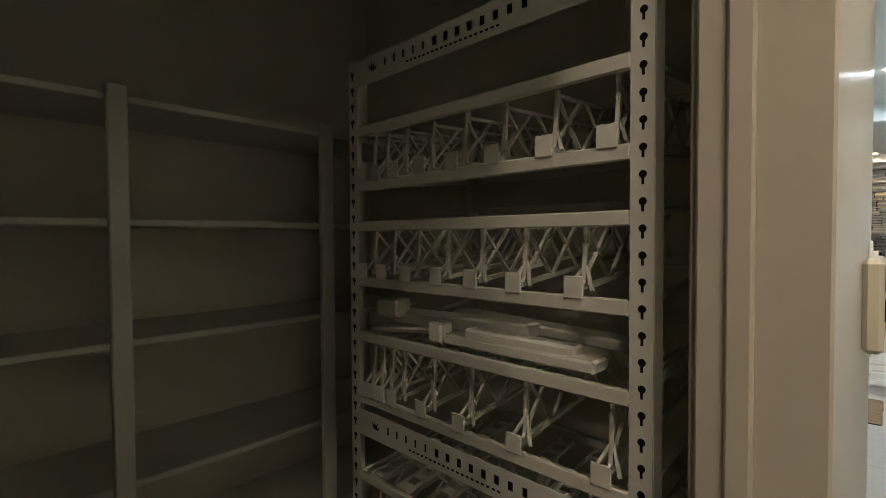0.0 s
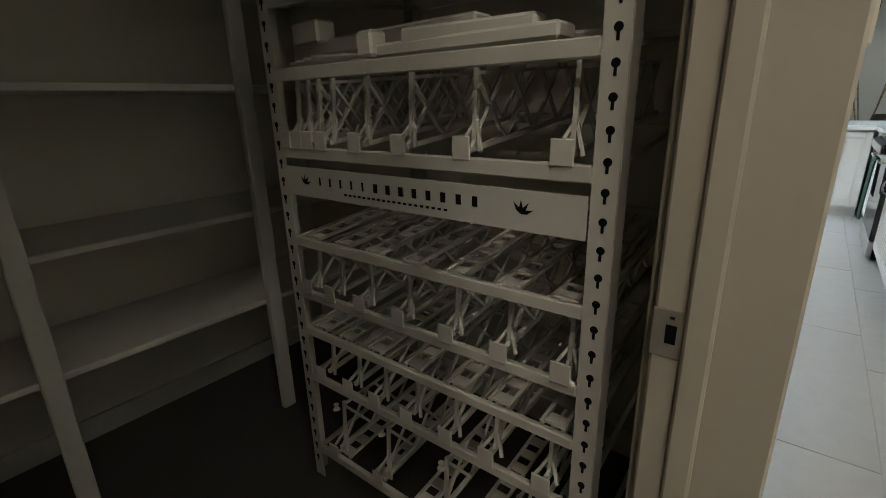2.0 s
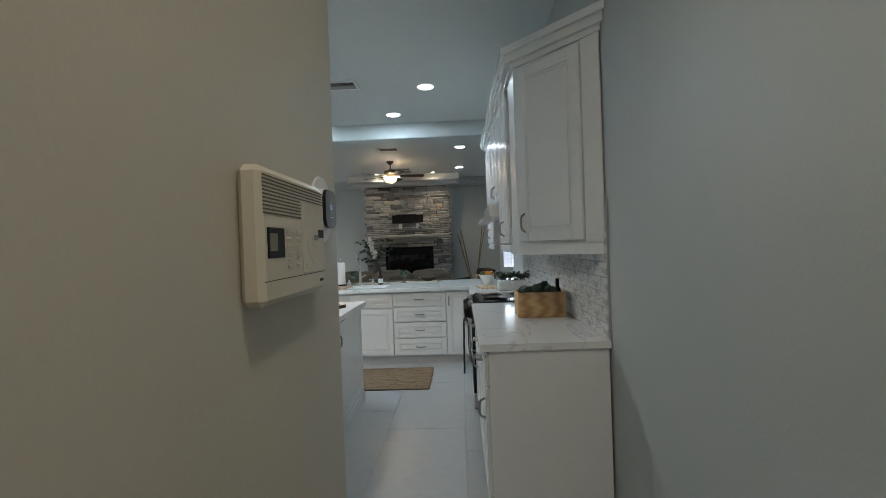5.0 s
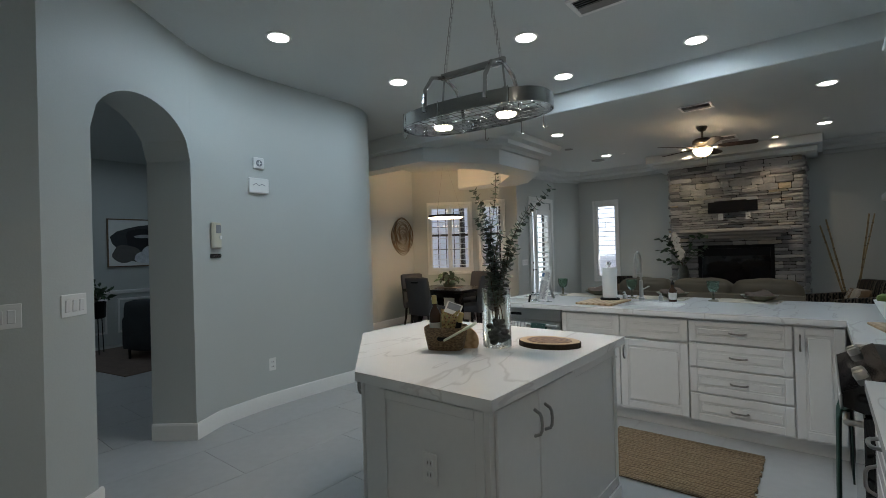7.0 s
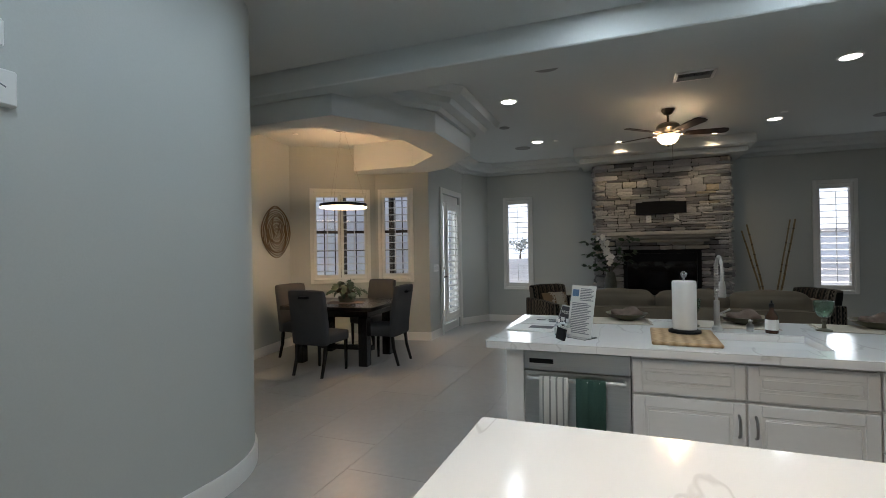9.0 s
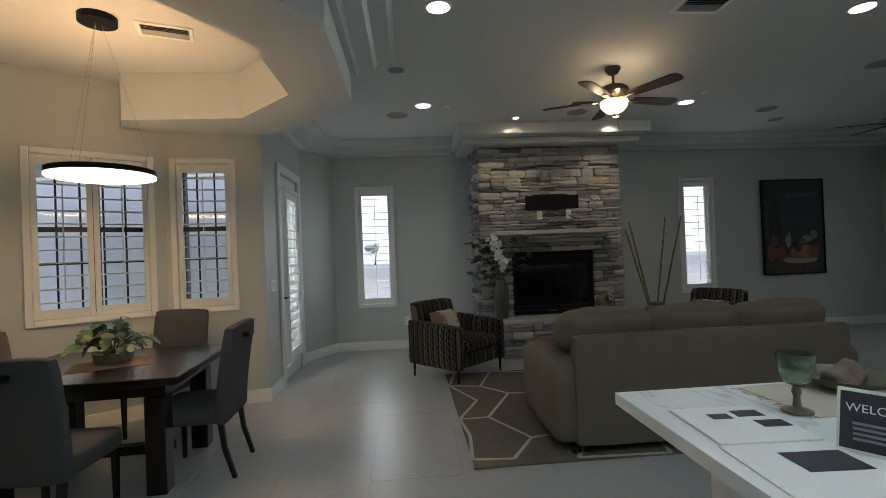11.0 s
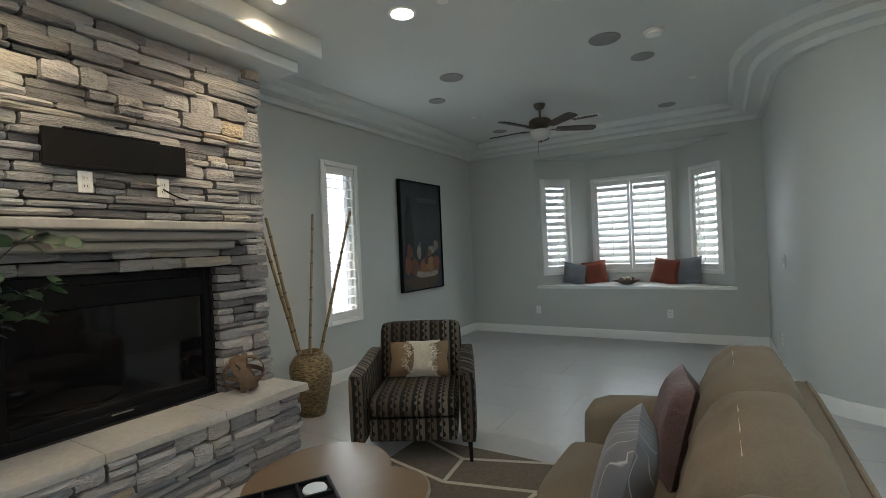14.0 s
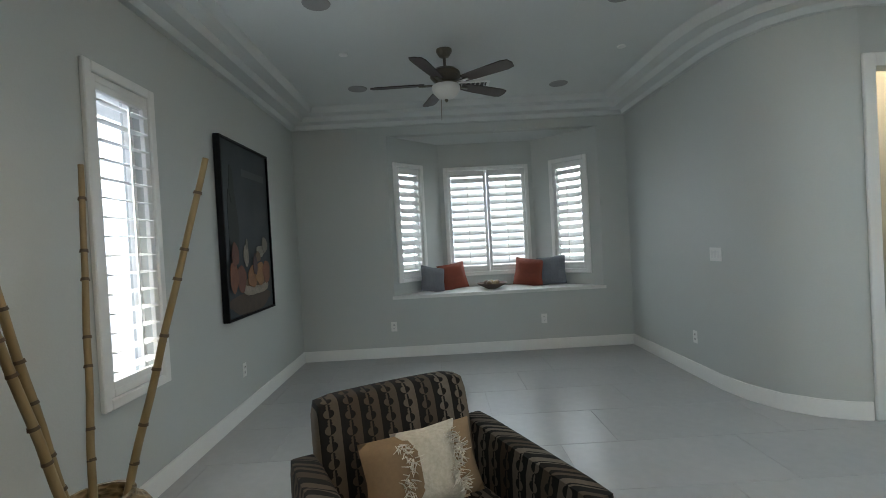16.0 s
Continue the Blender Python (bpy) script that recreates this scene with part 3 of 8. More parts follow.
part("screw", box(B(), -0.003, -0.004, 0.023, 0.003, -0.0028, 0.027), IRON, t)

# room seen through the arch
wall("wall_far_room", (-9.0, -1.5), (-9.0, 5.0), 0.12)
wall("wall_far_room_end", (-3.0, -1.5), (-9.0, -1.5), 0.12)
wall("wall_far_room_back", (-9.0, 4.25), (-4.75, 4.05), 0.12)
# outside
GROUND = shade("desert_ground", (0.70, 0.68, 0.65), 0.95, var=0.2, scale=0.8, fine=12)
structure("ground", box(B(), -150, -150, -0.5, 150, 200, -0.21), GROUND, "pale desert ground", "ground")
BLOCKW = shade("block_wall", (0.72, 0.77, 0.84), 0.9, var=0.1, scale=2, fine=20)
t = thing("garden_wall", "pale grey-blue rendered garden wall", "wall", kind="structure")
part("wall_panel", box(B(), -16, 14.5, -0.2, -5.2, 14.7, 3.3), BLOCKW, t)
part("coping", box(B(), -16.05, 14.42, 3.3, -5.15, 14.78, 3.38), TRIM, t)
for k in range(4):
    p = thing("patio_post", "dark square patio post by the nook", "post", pose(-8.6 + k * 1.1, 10.6 + 0.3 * k, -0.21), group="patio posts")
    part("shaft", box(B(), -0.06, -0.06, 0, 0.06, 0.06, 3.3, 0.01), IRON, p)

# added emissive sheets far outside, glowing so the windows look out on white
BACKGLOW = glow("backdrop_glow", (0.86, 0.93, 1.0), 0.7)
structure("backdrop", box(B(), -90, 88, -0.2, 120, 88.5, 40), BACKGLOW, "glowing pale sheet standing in for bright overcast distance", "backdrop")
structure("backdrop_west", box(B(), -90.5, -60, -0.2, -90, 88, 40), BACKGLOW, "glowing pale sheet standing in for bright overcast distance", "backdrop")
structure("backdrop_east", box(B(), 120, -60, -0.2, 120.5, 88, 40), BACKGLOW, "glowing pale sheet standing in for bright overcast distance", "backdrop")
# foliage colour lightened to carry the haze of distance
SCRUB = shade("scrub_green_hazed", (0.34, 0.38, 0.36), 0.9, var=0.4, scale=2)
rs = random.Random(14)
for k in range(9):
    t = thing("desert_tree", "green desert tree beyond the garden, coloured pale for distance haze", "tree", pose(-17 + k * 4.6 + rs.uniform(-1, 1), 79 + rs.uniform(-6, 6), -0.21), group="distant trees")
    part("trunk", tube(B(), [(0, 0, 0), (0.1, 0, 1.2), (0.25, 0.1, 2.2)], 0.18, 7, 0.09), shade("trunk_bark", (0.08, 0.06, 0.04), 0.9) if k == 0 else bpy.data.materials["trunk_bark"], t)
    bm = B()
    for q in range(7):
        c = Vector((rs.uniform(-1.3, 1.3), rs.uniform(-1, 1), rs.uniform(1.6, 3.2)))
        for n in range(60):
            d = Vector((rs.gauss(0, 1), rs.gauss(0, 1), rs.gauss(0, 0.7))).normalized() * rs.uniform(0.2, 0.8)
            e = Euler((rs.uniform(0, 6), rs.uniform(0, 6), rs.uniform(0, 6))).to_matrix()
            bm.faces.new([bm.verts.new(c + d + e @ Vector(v)) for v in ((0, 0, 0), (0.12, 0.1, 0), (0, 0.28, 0.05), (-0.12, 0.1, 0))])
    part("crown", bm, SCRUB, t)
t = thing("neighbour_house", "low pale stucco house beyond the garden", "house", pose(6, 66, -0.21))
part("wall", box(B(), 0, 0, 0, 16, 8, 3.0), BLOCKW, t)
part("roof", box(B(), -0.5, -0.5, 3.0, 16.5, 8.5, 3.5, 0.2), GROUND, t)


# ---- lamps, vents and ceiling fittings ----
CANGLOW = glow("lamp_lens", (1.0, 0.98, 0.95), 14)
WARMGLOW = glow("warm_lamp_glass", (1.0, 0.74, 0.45), 5)


def can_light(x, y, z=CEIL_Z, watts=9, color=COOL, r=0.085, lens=None):
    t = thing("recessed_light", "lit round recessed downlight in the ceiling", "downlight", pose(x, y, z), group="recessed ceiling lights")
    part("trim_ring", lathe(B(), [(r, 0.004), (r + 0.012, 0.002), (r + 0.012, -0.006), (r - 0.008, -0.008), (r - 0.008, 0.004)], 28), TRIM, t)
    part("lens", lathe(B(), [(r - 0.008, -0.005), (r - 0.009, -0.0085), (0.001, -0.0095)], 24), lens or CANGLOW, t)
    disc_lamp("downlight", pose(x, y, z - 0.02), 2 * r, watts, color)


for x, y, watts in ((-2.93, 2.472, 6.6), (-2.93, 3.78, 6.6), (-1.51, 3.78, 5.5), (0.0, 3.78, 5.5), (-0.486, 4.78, 4.6), (-1.65, 4.78, 4.6)):
    can_light(x, y, watts=watts)
for x, y in ((-2.74, 6.95), (-2.77, 9.075), (0.35, 9.08), (0.366, 6.94)):
    can_light(x, y, watts=1.5)
# hall downlights are unseen additions, spaced to brighten the hall wall and pantry
for y, watts in ((-0.9, 5.5), (-2.15, 2.8), (-3.0, 3.8)):
    can_light(0.62, y, watts=watts, color=(1.0, 0.88, 0.70))
can_light(2.85, 5.8, watts=5, color=WARM)
for x, y in ((-5.5, 1.2), (-7.2, 3.2)):
    can_light(x, y, watts=6)
for x in (-1.58, -0.26):
    t = thing("spot_light", "small lit spot lamp in the ceiling", "spot lamp", pose(x, 9.62, CEIL_Z), group="fireplace spot lamps")
    part("trim_ring", lathe(B(), [(0.045, 0.004), (0.055, 0.0), (0.05, -0.008), (0.036, -0.008)], 20), TRIM, t)
    part("lens", lathe(B(), [(0.036, -0.004), (0.03, -0.012), (0.001, -0.014)], 16), glow("spot_lens", (1, 0.85, 0.6), 14), t)
    disc_lamp("spot", look((x, 9.66, CEIL_Z - 0.03), (x, 10.25, 1.9)), 0.06, 1.5, (1.0, 0.78, 0.5), 95)
SPK = shade("speaker_grille", (0.27, 0.27, 0.27), 0.8, var=0.1, fine=200)
for x, y, r in ((-3.07, 9.44, 0.115), (1.64, 9.42, 0.105), (2.17, 9.91, 0.085), (1.66, 7.98, 0.115), (2.25, 7.77, 0.09), (-0.85, 9.43, 0.11), (-2.2, 6.1, 0.115), (3.95, 9.93, 0.09), (4.1, 7.74, 0.09), (-3.05, 8.05, 0.06)):
    t = thing("ceiling_speaker", "round grey ceiling speaker grille", "speaker", pose(x, y, CEIL_Z), group="ceiling speakers")
    part("ring", lathe(B(), [(r, 0.004), (r + 0.012, 0.0), (r + 0.008, -0.006), (r - 0.004, -0.008)], 28), SPK, t)
    part("grille", lathe(B(), [(r - 0.004, -0.004), (r - 0.01, -0.009), (0.001, -0.01)], 24), SPK, t)
t = thing("smoke_detector", "round white smoke detector on the ceiling", "smoke detector", pose(1.75, 7.62, CEIL_Z))
part("base", lathe(B(), [(0.075, 0.003), (0.075, -0.012), (0.07, -0.014)], 28), TRIM, t)
part("cover", lathe(B(), [(0.066, -0.013), (0.06, -0.032), (0.02, -0.038), (0.001, -0.038)], 28), TRIM, t, smooth=True)
for x, y in ((0.9, 3.2), (-2.49, 9.13), (0.37, 8.76), (-2.0, 4.1), (3.04, 9.90), (3.16, 7.41), (-5.83, 7.14)):
    t = thing("sprinkler_cap", "small white fire sprinkler cap", "sprinkler", pose(x, y, CEIL_Z))
    part("cap", lathe(B(), [(0.04, 0.003), (0.038, -0.008), (0.001, -0.01)], 18), TRIM, t)


SLATGREY = shade("vent_slat_paint", (0.30, 0.29, 0.28), 0.5, var=0.1)


def vent(x, y, w, d, rz, z=CEIL_Z):
    t = thing("ceiling_vent", "white slatted ceiling air vent", "vent", pose(x, y, z, 0, 0, rz), group="ceiling vents")
    bm = B()
    for a in ((-w / 2, -d / 2, -w / 2 + 0.03, d / 2), (w / 2 - 0.03, -d / 2, w / 2, d / 2), (-w / 2 + 0.03, -d / 2, w / 2 - 0.03, -d / 2 + 0.03), (-w / 2 + 0.03, d / 2 - 0.03, w / 2 - 0.03, d / 2)):
        box(bm, a[0], a[1], -0.012, a[2], a[3], 0.003, 0.003)
    part("frame", bm, TRIM, t)
    part("backing", box(B(), -w / 2 + 0.02, -d / 2 + 0.02, -0.002, w / 2 - 0.02, d / 2 - 0.02, 0.002), BLACK, t)
    n = 7
    for k in range(n):
        yy = -d / 2 + 0.03 + (d - 0.06) * (k + 0.5) / n
        part("slat", box(B(), -w / 2 + 0.028, -0.0085, -0.001, w / 2 - 0.028, 0.0085, 0.001, m=pose(0, yy, -0.008, 35 if k < n / 2 else -35)), SLATGREY, t)


vent(-0.87, 3.62, 0.36, 0.26, 0)
vent(-0.88, 6.89, 0.36, 0.26, 0)
vent(-0.9, 9.08, 0.36, 0.26, 0)
vent(3.98, 8.72, 0.2, 0.4, 0)
vent(-4.69, 7.29, 0.36, 0.22, 20)
BLADE = shade("fan_blade_walnut", (0.026, 0.014, 0.010), 0.5, var=0.25, scale=3, fine=30, stretch=(1, 10, 1))
BRONZE = shade("antique_nickel", (0.13, 0.115, 0.09), 0.32, 0.9, var=0.15)
OFFGLASS = shade("frosted_glass", (0.62, 0.62, 0.60), 0.3, var=0.04)


def ceiling_fan(x, y, rz, lit, label):
    t = thing("ceiling_fan", label, "ceiling fan", pose(x, y, CEIL_Z, 0, 0, rz), group="ceiling fans")
    part("canopy", lathe(B(), [(0.07, 0), (0.07, -0.02), (0.045, -0.06), (0.02, -0.07)], 24), BRONZE, t, smooth=True)
    part("downrod", tube(B(), [(0, 0, -0.06), (0, 0, -0.17)], 0.013, 10), BRONZE, t, smooth=True)
    part("motor", lathe(B(), [(0.03, -0.16), (0.10, -0.175), (0.13, -0.20), (0.135, -0.24), (0.11, -0.27), (0.08, -0.29), (0.09, -0.305), (0.06, -0.315)], 28), BRONZE, t, smooth=True)
    for k in range(5):
        r = Matrix.Rotation(radians(72 * k), 4, "Z")
        arm = box(B(), 0.06, -0.018, -0.312, 0.24, 0.018, -0.302, 0.003)
        bmesh.ops.transform(arm, verts=arm.verts, matrix=r)
        part("blade_arm", arm, BRONZE, t)
        bl = B()
        ts = Matrix.Rotation(radians(-11), 4, "X")
        pts = [(0.19, -0.048), (0.29, -0.06), (0.60, -0.07), (0.655, -0.055), (0.67, 0.0), (0.655, 0.055), (0.60, 0.07), (0.29, 0.06), (0.19, 0.048)]
        prism(bl, pts, -0.004, 0.004)
        bmesh.ops.transform(bl, verts=bl.verts, matrix=r @ Matrix.Translation((0, 0, -0.297)) @ ts)
        part("blade", bl, BLADE, t)
    bowl = part("light_bowl", lathe(B(), [(0.12, -0.315), (0.125, -0.33), (0.115, -0.37), (0.08, -0.41), (0.03, -0.43), (0.005, -0.433)], 28), WARMGLOW if lit else OFFGLASS, t, smooth=True)
    part("finial", lathe(B(), [(0.012, -0.43), (0.018, -0.44), (0.008, -0.455), (0.001, -0.46)], 12), BRONZE, t)
    part("pull_chain", tube(B(), [(0.05, 0.03, -0.31), (0.06, 0.035, -0.60)], 0.0025, 5), BRONZE, t)
    if lit:
        for k in range(3):
            a = radians(120 * k + 20 + rz)
            point_lamp("fan_bulb", (x + 0.17 * math.cos(a), y + 0.17 * math.sin(a), CEIL_Z - 0.335), 2.6, (1.0, 0.70, 0.42), 0.03)


ceiling_fan(-1.02, 8.04, 8.6, True, "lit bronze ceiling fan with five dark walnut blades")
ceiling_fan(3.05, 9.02, 14.6, False, "unlit bronze ceiling fan with five dark blades")

# ring pendant over the dining table
t = thing("pendant_light", "lit thin ring pendant hanging from a black canopy", "pendant lamp", pose(-5.03, 7.09, 0))
part("canopy", lathe(B(), [(0.115, CEIL_Z), (0.115, CEIL_Z - 0.045), (0.001, CEIL_Z - 0.05)], 28), BLACK, t)
RING_Z, RING_R = 2.04, 0.31
for k in range(3):
    a = radians(120 * k + 40)
    part("wire", tube(B(), [(0.02 * math.cos(a), 0.02 * math.sin(a), CEIL_Z - 0.04), (RING_R * math.cos(a), RING_R * math.sin(a), RING_Z + 0.03)], 0.0012, 5), NICKEL, t)
LED = glow("ring_led", (1.0, 0.84, 0.62), 3.6)
LED_EDGE = glow("ring_led_edge", (1.0, 0.86, 0.66), 3.2)
part("ring", lathe(B(), [(RING_R - 0.012, 0.0), (RING_R, 0), (RING_R, 0.035), (RING_R - 0.012, 0.035), (RING_R - 0.012, 0.0)], 64, (0, 0, RING_Z)), BLACK, t, smooth=True)
part("light_strip", lathe(B(), [(RING_R - 0.022, 0), (RING_R - 0.013, 0), (RING_R - 0.013, 0.03), (RING_R - 0.022, 0.03), (RING_R - 0.022, 0)], 64, (0, 0, RING_Z + 0.002)), LED, t)
part("light_edge", lathe(B(), [(RING_R - 0.012, -0.014), (RING_R, -0.014), (RING_R, -0.001), (RING_R - 0.012, -0.001), (RING_R - 0.012, -0.014)], 64, (0, 0, RING_Z)), LED_EDGE, t)

# pot rack over the island
t = thing("pot_rack_light", "oval steel pot rack lamp hung on chains", "pot rack", pose(-1.30, 2.72, 0, 0, 0, 4))
CHROME = shade("dark_chrome", (0.46, 0.45, 0.44), 0.2, 1.0, var=0.1)


def oval(n=48, a=0.48, b=0.22):
    pts = []
    for i in range(n):
        u = 2 * math.pi * i / n
        s, c = math.sin(u), math.cos(u)
        pts.append((math.copysign(abs(c) ** 0.75, c) * a, math.copysign(abs(s) ** 0.75, s) * b))
    return pts


bm = B()
o1, o2 = oval(), oval(a=0.474, b=0.214)
for i in range(48):
    j = (i + 1) % 48
    q = [bm.verts.new((*p, z)) for p, z in ((o1[i], 2.19), (o1[j], 2.19), (o1[j], 2.265), (o1[i], 2.265), (o2[i], 2.19), (o2[j], 2.19), (o2[j], 2.265), (o2[i], 2.265))]
    for f4 in ((0, 1, 2, 3), (7, 6, 5, 4), (3, 2, 6, 7), (4, 5, 1, 0)):
        bm.faces.new([q[k] for k in f4])
bmesh.ops.remove_doubles(bm, verts=bm.verts[:], dist=1e-4)
part("band", bm, CHROME, t, smooth=True)
bm = B()
for k in range(-3, 4):
    tube(bm, [(-0.42, k * 0.055, 2.20), (0.42, k * 0.055, 2.20)] if abs(k) < 3 else [(-0.36, k * 0.055, 2.20), (0.36, k * 0.055, 2.20)], 0.0025, 5)
for k in range(-7, 8):
    h = 0.205 * (1 - (k / 8.2) ** 4)
    tube(bm, [(k * 0.058, -h, 2.204), (k * 0.058, h, 2.204)], 0.0025, 5)
part("wire_grid", bm, CHROME, t)
for sx in (-0.2, 0.2):
    bm = B()
    tube(bm, [(sx, -0.212, 2.23), (sx, -0.20, 2.36), (sx, -0.13, 2.45), (sx, 0, 2.49), (sx, 0.13, 2.45), (sx, 0.20, 2.36), (sx, 0.212, 2.23)], 0.012, 8)
    part("arched_strap", bm, CHROME, t, smooth=True)
    bell = lathe(B(), [(0.018, 2.34), (0.025, 2.30), (0.03, 2.27), (0.065, 2.20), (0.07, 2.185), (0.06, 2.186)], 24, (sx * 1.08, 0, 0))
    part("lamp_shade", bell, CHROME, t, smooth=True)
    part("bulb", lathe(B(), [(0.058, 2.188), (0.05, 2.178), (0.001, 2.172)], 20, (sx * 1.08, 0, 0)), glow("rack_bulb", (1, 0.82, 0.6), 20), t)
    part("stem", tube(B(), [(sx * 1.08, 0, 2.33), (sx, 0, 2.49)], 0.006, 6), CHROME, t)
    disc_lamp("rack_spot", pose(-1.30 + sx * 1.08, 2.72 + sx * 0.07, 2.165), 0.09, 5, (1.0, 0.88, 0.72))
part("crossbar", box(B(), -0.22, -0.012, 2.475, 0.22, 0.012, 2.515, 0.004), CHROME, t)
for k, (hx, hy) in enumerate(((-0.40, -0.16), (-0.1, -0.222), (-0.05, 0.222), (0.2, 0.222), (0.33, -0.2), (0.36, 0.18))):
    part("hook", tube(B(), [(hx, hy, 2.27), (hx, hy * 1.03, 2.19), (hx, hy * 1.02, 2.13), (hx + 0.015, hy, 2.115), (hx + 0.028, hy, 2.135)], 0.0028, 6), CHROME, t)
for sx in (-0.19, 0.19):
    bm = B()
    n = 20
    for i in range(n):
        z = 2.515 + (CEIL_Z - 0.05 - 2.515) * (i + 0.5) / n
        xx = sx + (math.copysign(0.10, sx) - sx) * (i / n)
        tube(bm, [(xx - (0.008 if i % 2 else 0), -(0 if i % 2 else 0.008), z - 0.018), (xx - (0.008 if i % 2 else 0), -(0 if i % 2 else 0.008), z + 0.018)], 0.002, 4)
        tube(bm, [(xx + (0.008 if i % 2 else 0), (0 if i % 2 else 0.008), z - 0.018), (xx + (0.008 if i % 2 else 0), (0 if i % 2 else 0.008), z + 0.018)], 0.002, 4)
    part("chain", bm, CHROME, t)
bm = lathe(B(), [(0.07, CEIL_Z - 0.001), (0.07, CEIL_Z - 0.03), (0.06, CEIL_Z - 0.045), (0.001, CEIL_Z - 0.047)], 28, sx=2.2, sy=1.0)
part("canopy", bm, NICKEL, t, smooth=True)


# ---- kitchen ----
def pull(length=0.105, upright=True):
    bm = B()
    pts = [(0, 0, -length / 2), (0, -0.025, -length / 2 + 0.012), (0, -0.032, -length / 4), (0, -0.034, 0), (0, -0.032, length / 4), (0, -0.025, length / 2 - 0.012), (0, 0, length / 2)]
    if not upright:
        pts = [(z, y, 0) for x, y, z in pts]
    return tube(bm, pts, 0.0065, 8)


def front_panel(bm, x0, x1, z0, z1, y=0.0, rail=0.055):
    """A raised-panel door or drawer front standing proud of y towards -y."""
    box(bm, x0, y - 0.016, z0, x1, y, z1, 0.003)
    r = min(rail, (z1 - z0) * 0.27)
    bars(bm, x0 + 0.001, x1 - 0.001, z0 + 0.001, z1 - 0.001, r, y - 0.022, y - 0.0155, 0.003)
    box(bm, x0 + r + 0.014, y - 0.022, z0 + r + 0.014, x1 - r - 0.014, y - 0.0155, z1 - r - 0.014, 0.006)
    return bm


def base_unit(m, w, fronts, label, depth=0.60, h=0.88, group="kitchen base cabinets"):
    """fronts: (x0, x1, z0, z1, handle) with handle 'h', 'l', 'r' or ''."""
    t = thing("base_cabinet", label, "cabinet", m, group=group)
    body = box(B(), 0, 0.0, 0.10, w, depth, h, 0.002)
    part("body", body, CABINET, t)
    part("toe_kick", box(B(), 0, 0.06, 0.0, w, depth - 0.01, 0.10), CABINET, t)
    for x0, x1, z0, z1, hd in fronts:
        f = part("drawer" if hd in ("h", "") else "door", front_panel(B(), x0 + 0.004, x1 - 0.004, z0, z1), CABINET, t)
        if hd:
            hb = pull(upright=hd != "h")
            pos = ((x0 + x1) / 2, -0.020, (z0 + z1) / 2) if hd == "h" else ((x0 + 0.035 if hd == "l" else x1 - 0.035), -0.020, z1 - 0.11)
            bmesh.ops.translate(hb, verts=hb.verts, vec=pos)
            part("handle", hb, NICKEL, f, "satin nickel pull", smooth=True)
    return t


FY = 4.36
P = lambda x: pose(x, FY, 0)
base_unit(P(-1.54), 0.51, [(0, 0.51, 0.69, 0.86, ""), (0, 0.51, 0.12, 0.675, "r")], "white raised-panel sink cabinet", group="peninsula cabinets")
base_unit(P(-1.03), 0.51, [(0, 0.51, 0.69, 0.86, ""), (0, 0.51, 0.12, 0.675, "l")], "white raised-panel sink cabinet", group="peninsula cabinets")
base_unit(P(-0.52), 0.635, [(0, 0.635, 0.70, 0.86, "h"), (0, 0.635, 0.515, 0.69, "h"), (0, 0.635, 0.325, 0.505, "h"), (0, 0.635, 0.115, 0.315, "h")], "white four-drawer cabinet with nickel pulls", group="peninsula cabinets")
base_unit(P(0.115), 0.27, [(0, 0.27, 0.115, 0.86, "l")], "narrow white corner cabinet door", group="peninsula cabinets")
t = thing("peninsula_back", "white painted back and end panels of the peninsula", "cabinet panel")
part("back_panel", box(B(), -2.14, 4.965, 0, 1.03, 5.05, 0.878, 0.003), CABINET, t)
part("end_panel", box(B(), -2.19, 4.37, 0, -2.135, 5.05, 0.878, 0.003), CABINET, t)
part("end_post", box(B(), -2.20, 4.345, 0, -2.10, 4.40, 0.878, 0.004), CABINET, t)

# dishwasher with towels on its bar
t = thing("dishwasher", "stainless steel dishwasher with a bar handle", "dishwasher", pose(-2.095, 4.35, 0))
part("body", box(B(), 0.0, 0.02, 0.1, 0.55, 0.58, 0.87), BLACK, t)
part("door", box(B(), 0.0, -0.02, 0.11, 0.55, 0.02, 0.76, 0.006), STEEL, t)
part("control_panel", box(B(), 0.0, -0.02, 0.765, 0.55, 0.02, 0.872, 0.006), STEEL, t)
part("vent_slot", box(B(), 0.03, -0.0215, 0.805, 0.16, -0.0195, 0.83), BLACK, t)
hb = tube(B(), [(0.03, -0.02, 0.73), (0.03, -0.055, 0.73), (0.08, -0.06, 0.73), (0.47, -0.06, 0.73), (0.52, -0.055, 0.73), (0.52, -0.02, 0.73)], 0.012, 10)
part("handle", hb, STEEL, t, smooth=True)
WHITECLOTH = ramped("striped_white_towel", ((0.0, (0.62, 0.62, 0.6)), (0.8, (0.62, 0.62, 0.6)), (0.86, (0.25, 0.26, 0.26)), (1.0, (0.25, 0.26, 0.26))), 0.95, "WAVE", 9, detail=0)
GREENCLOTH = shade("green_towel", (0.035, 0.085, 0.07), 0.95, var=0.2, scale=8, fine=150, bump=0.4)


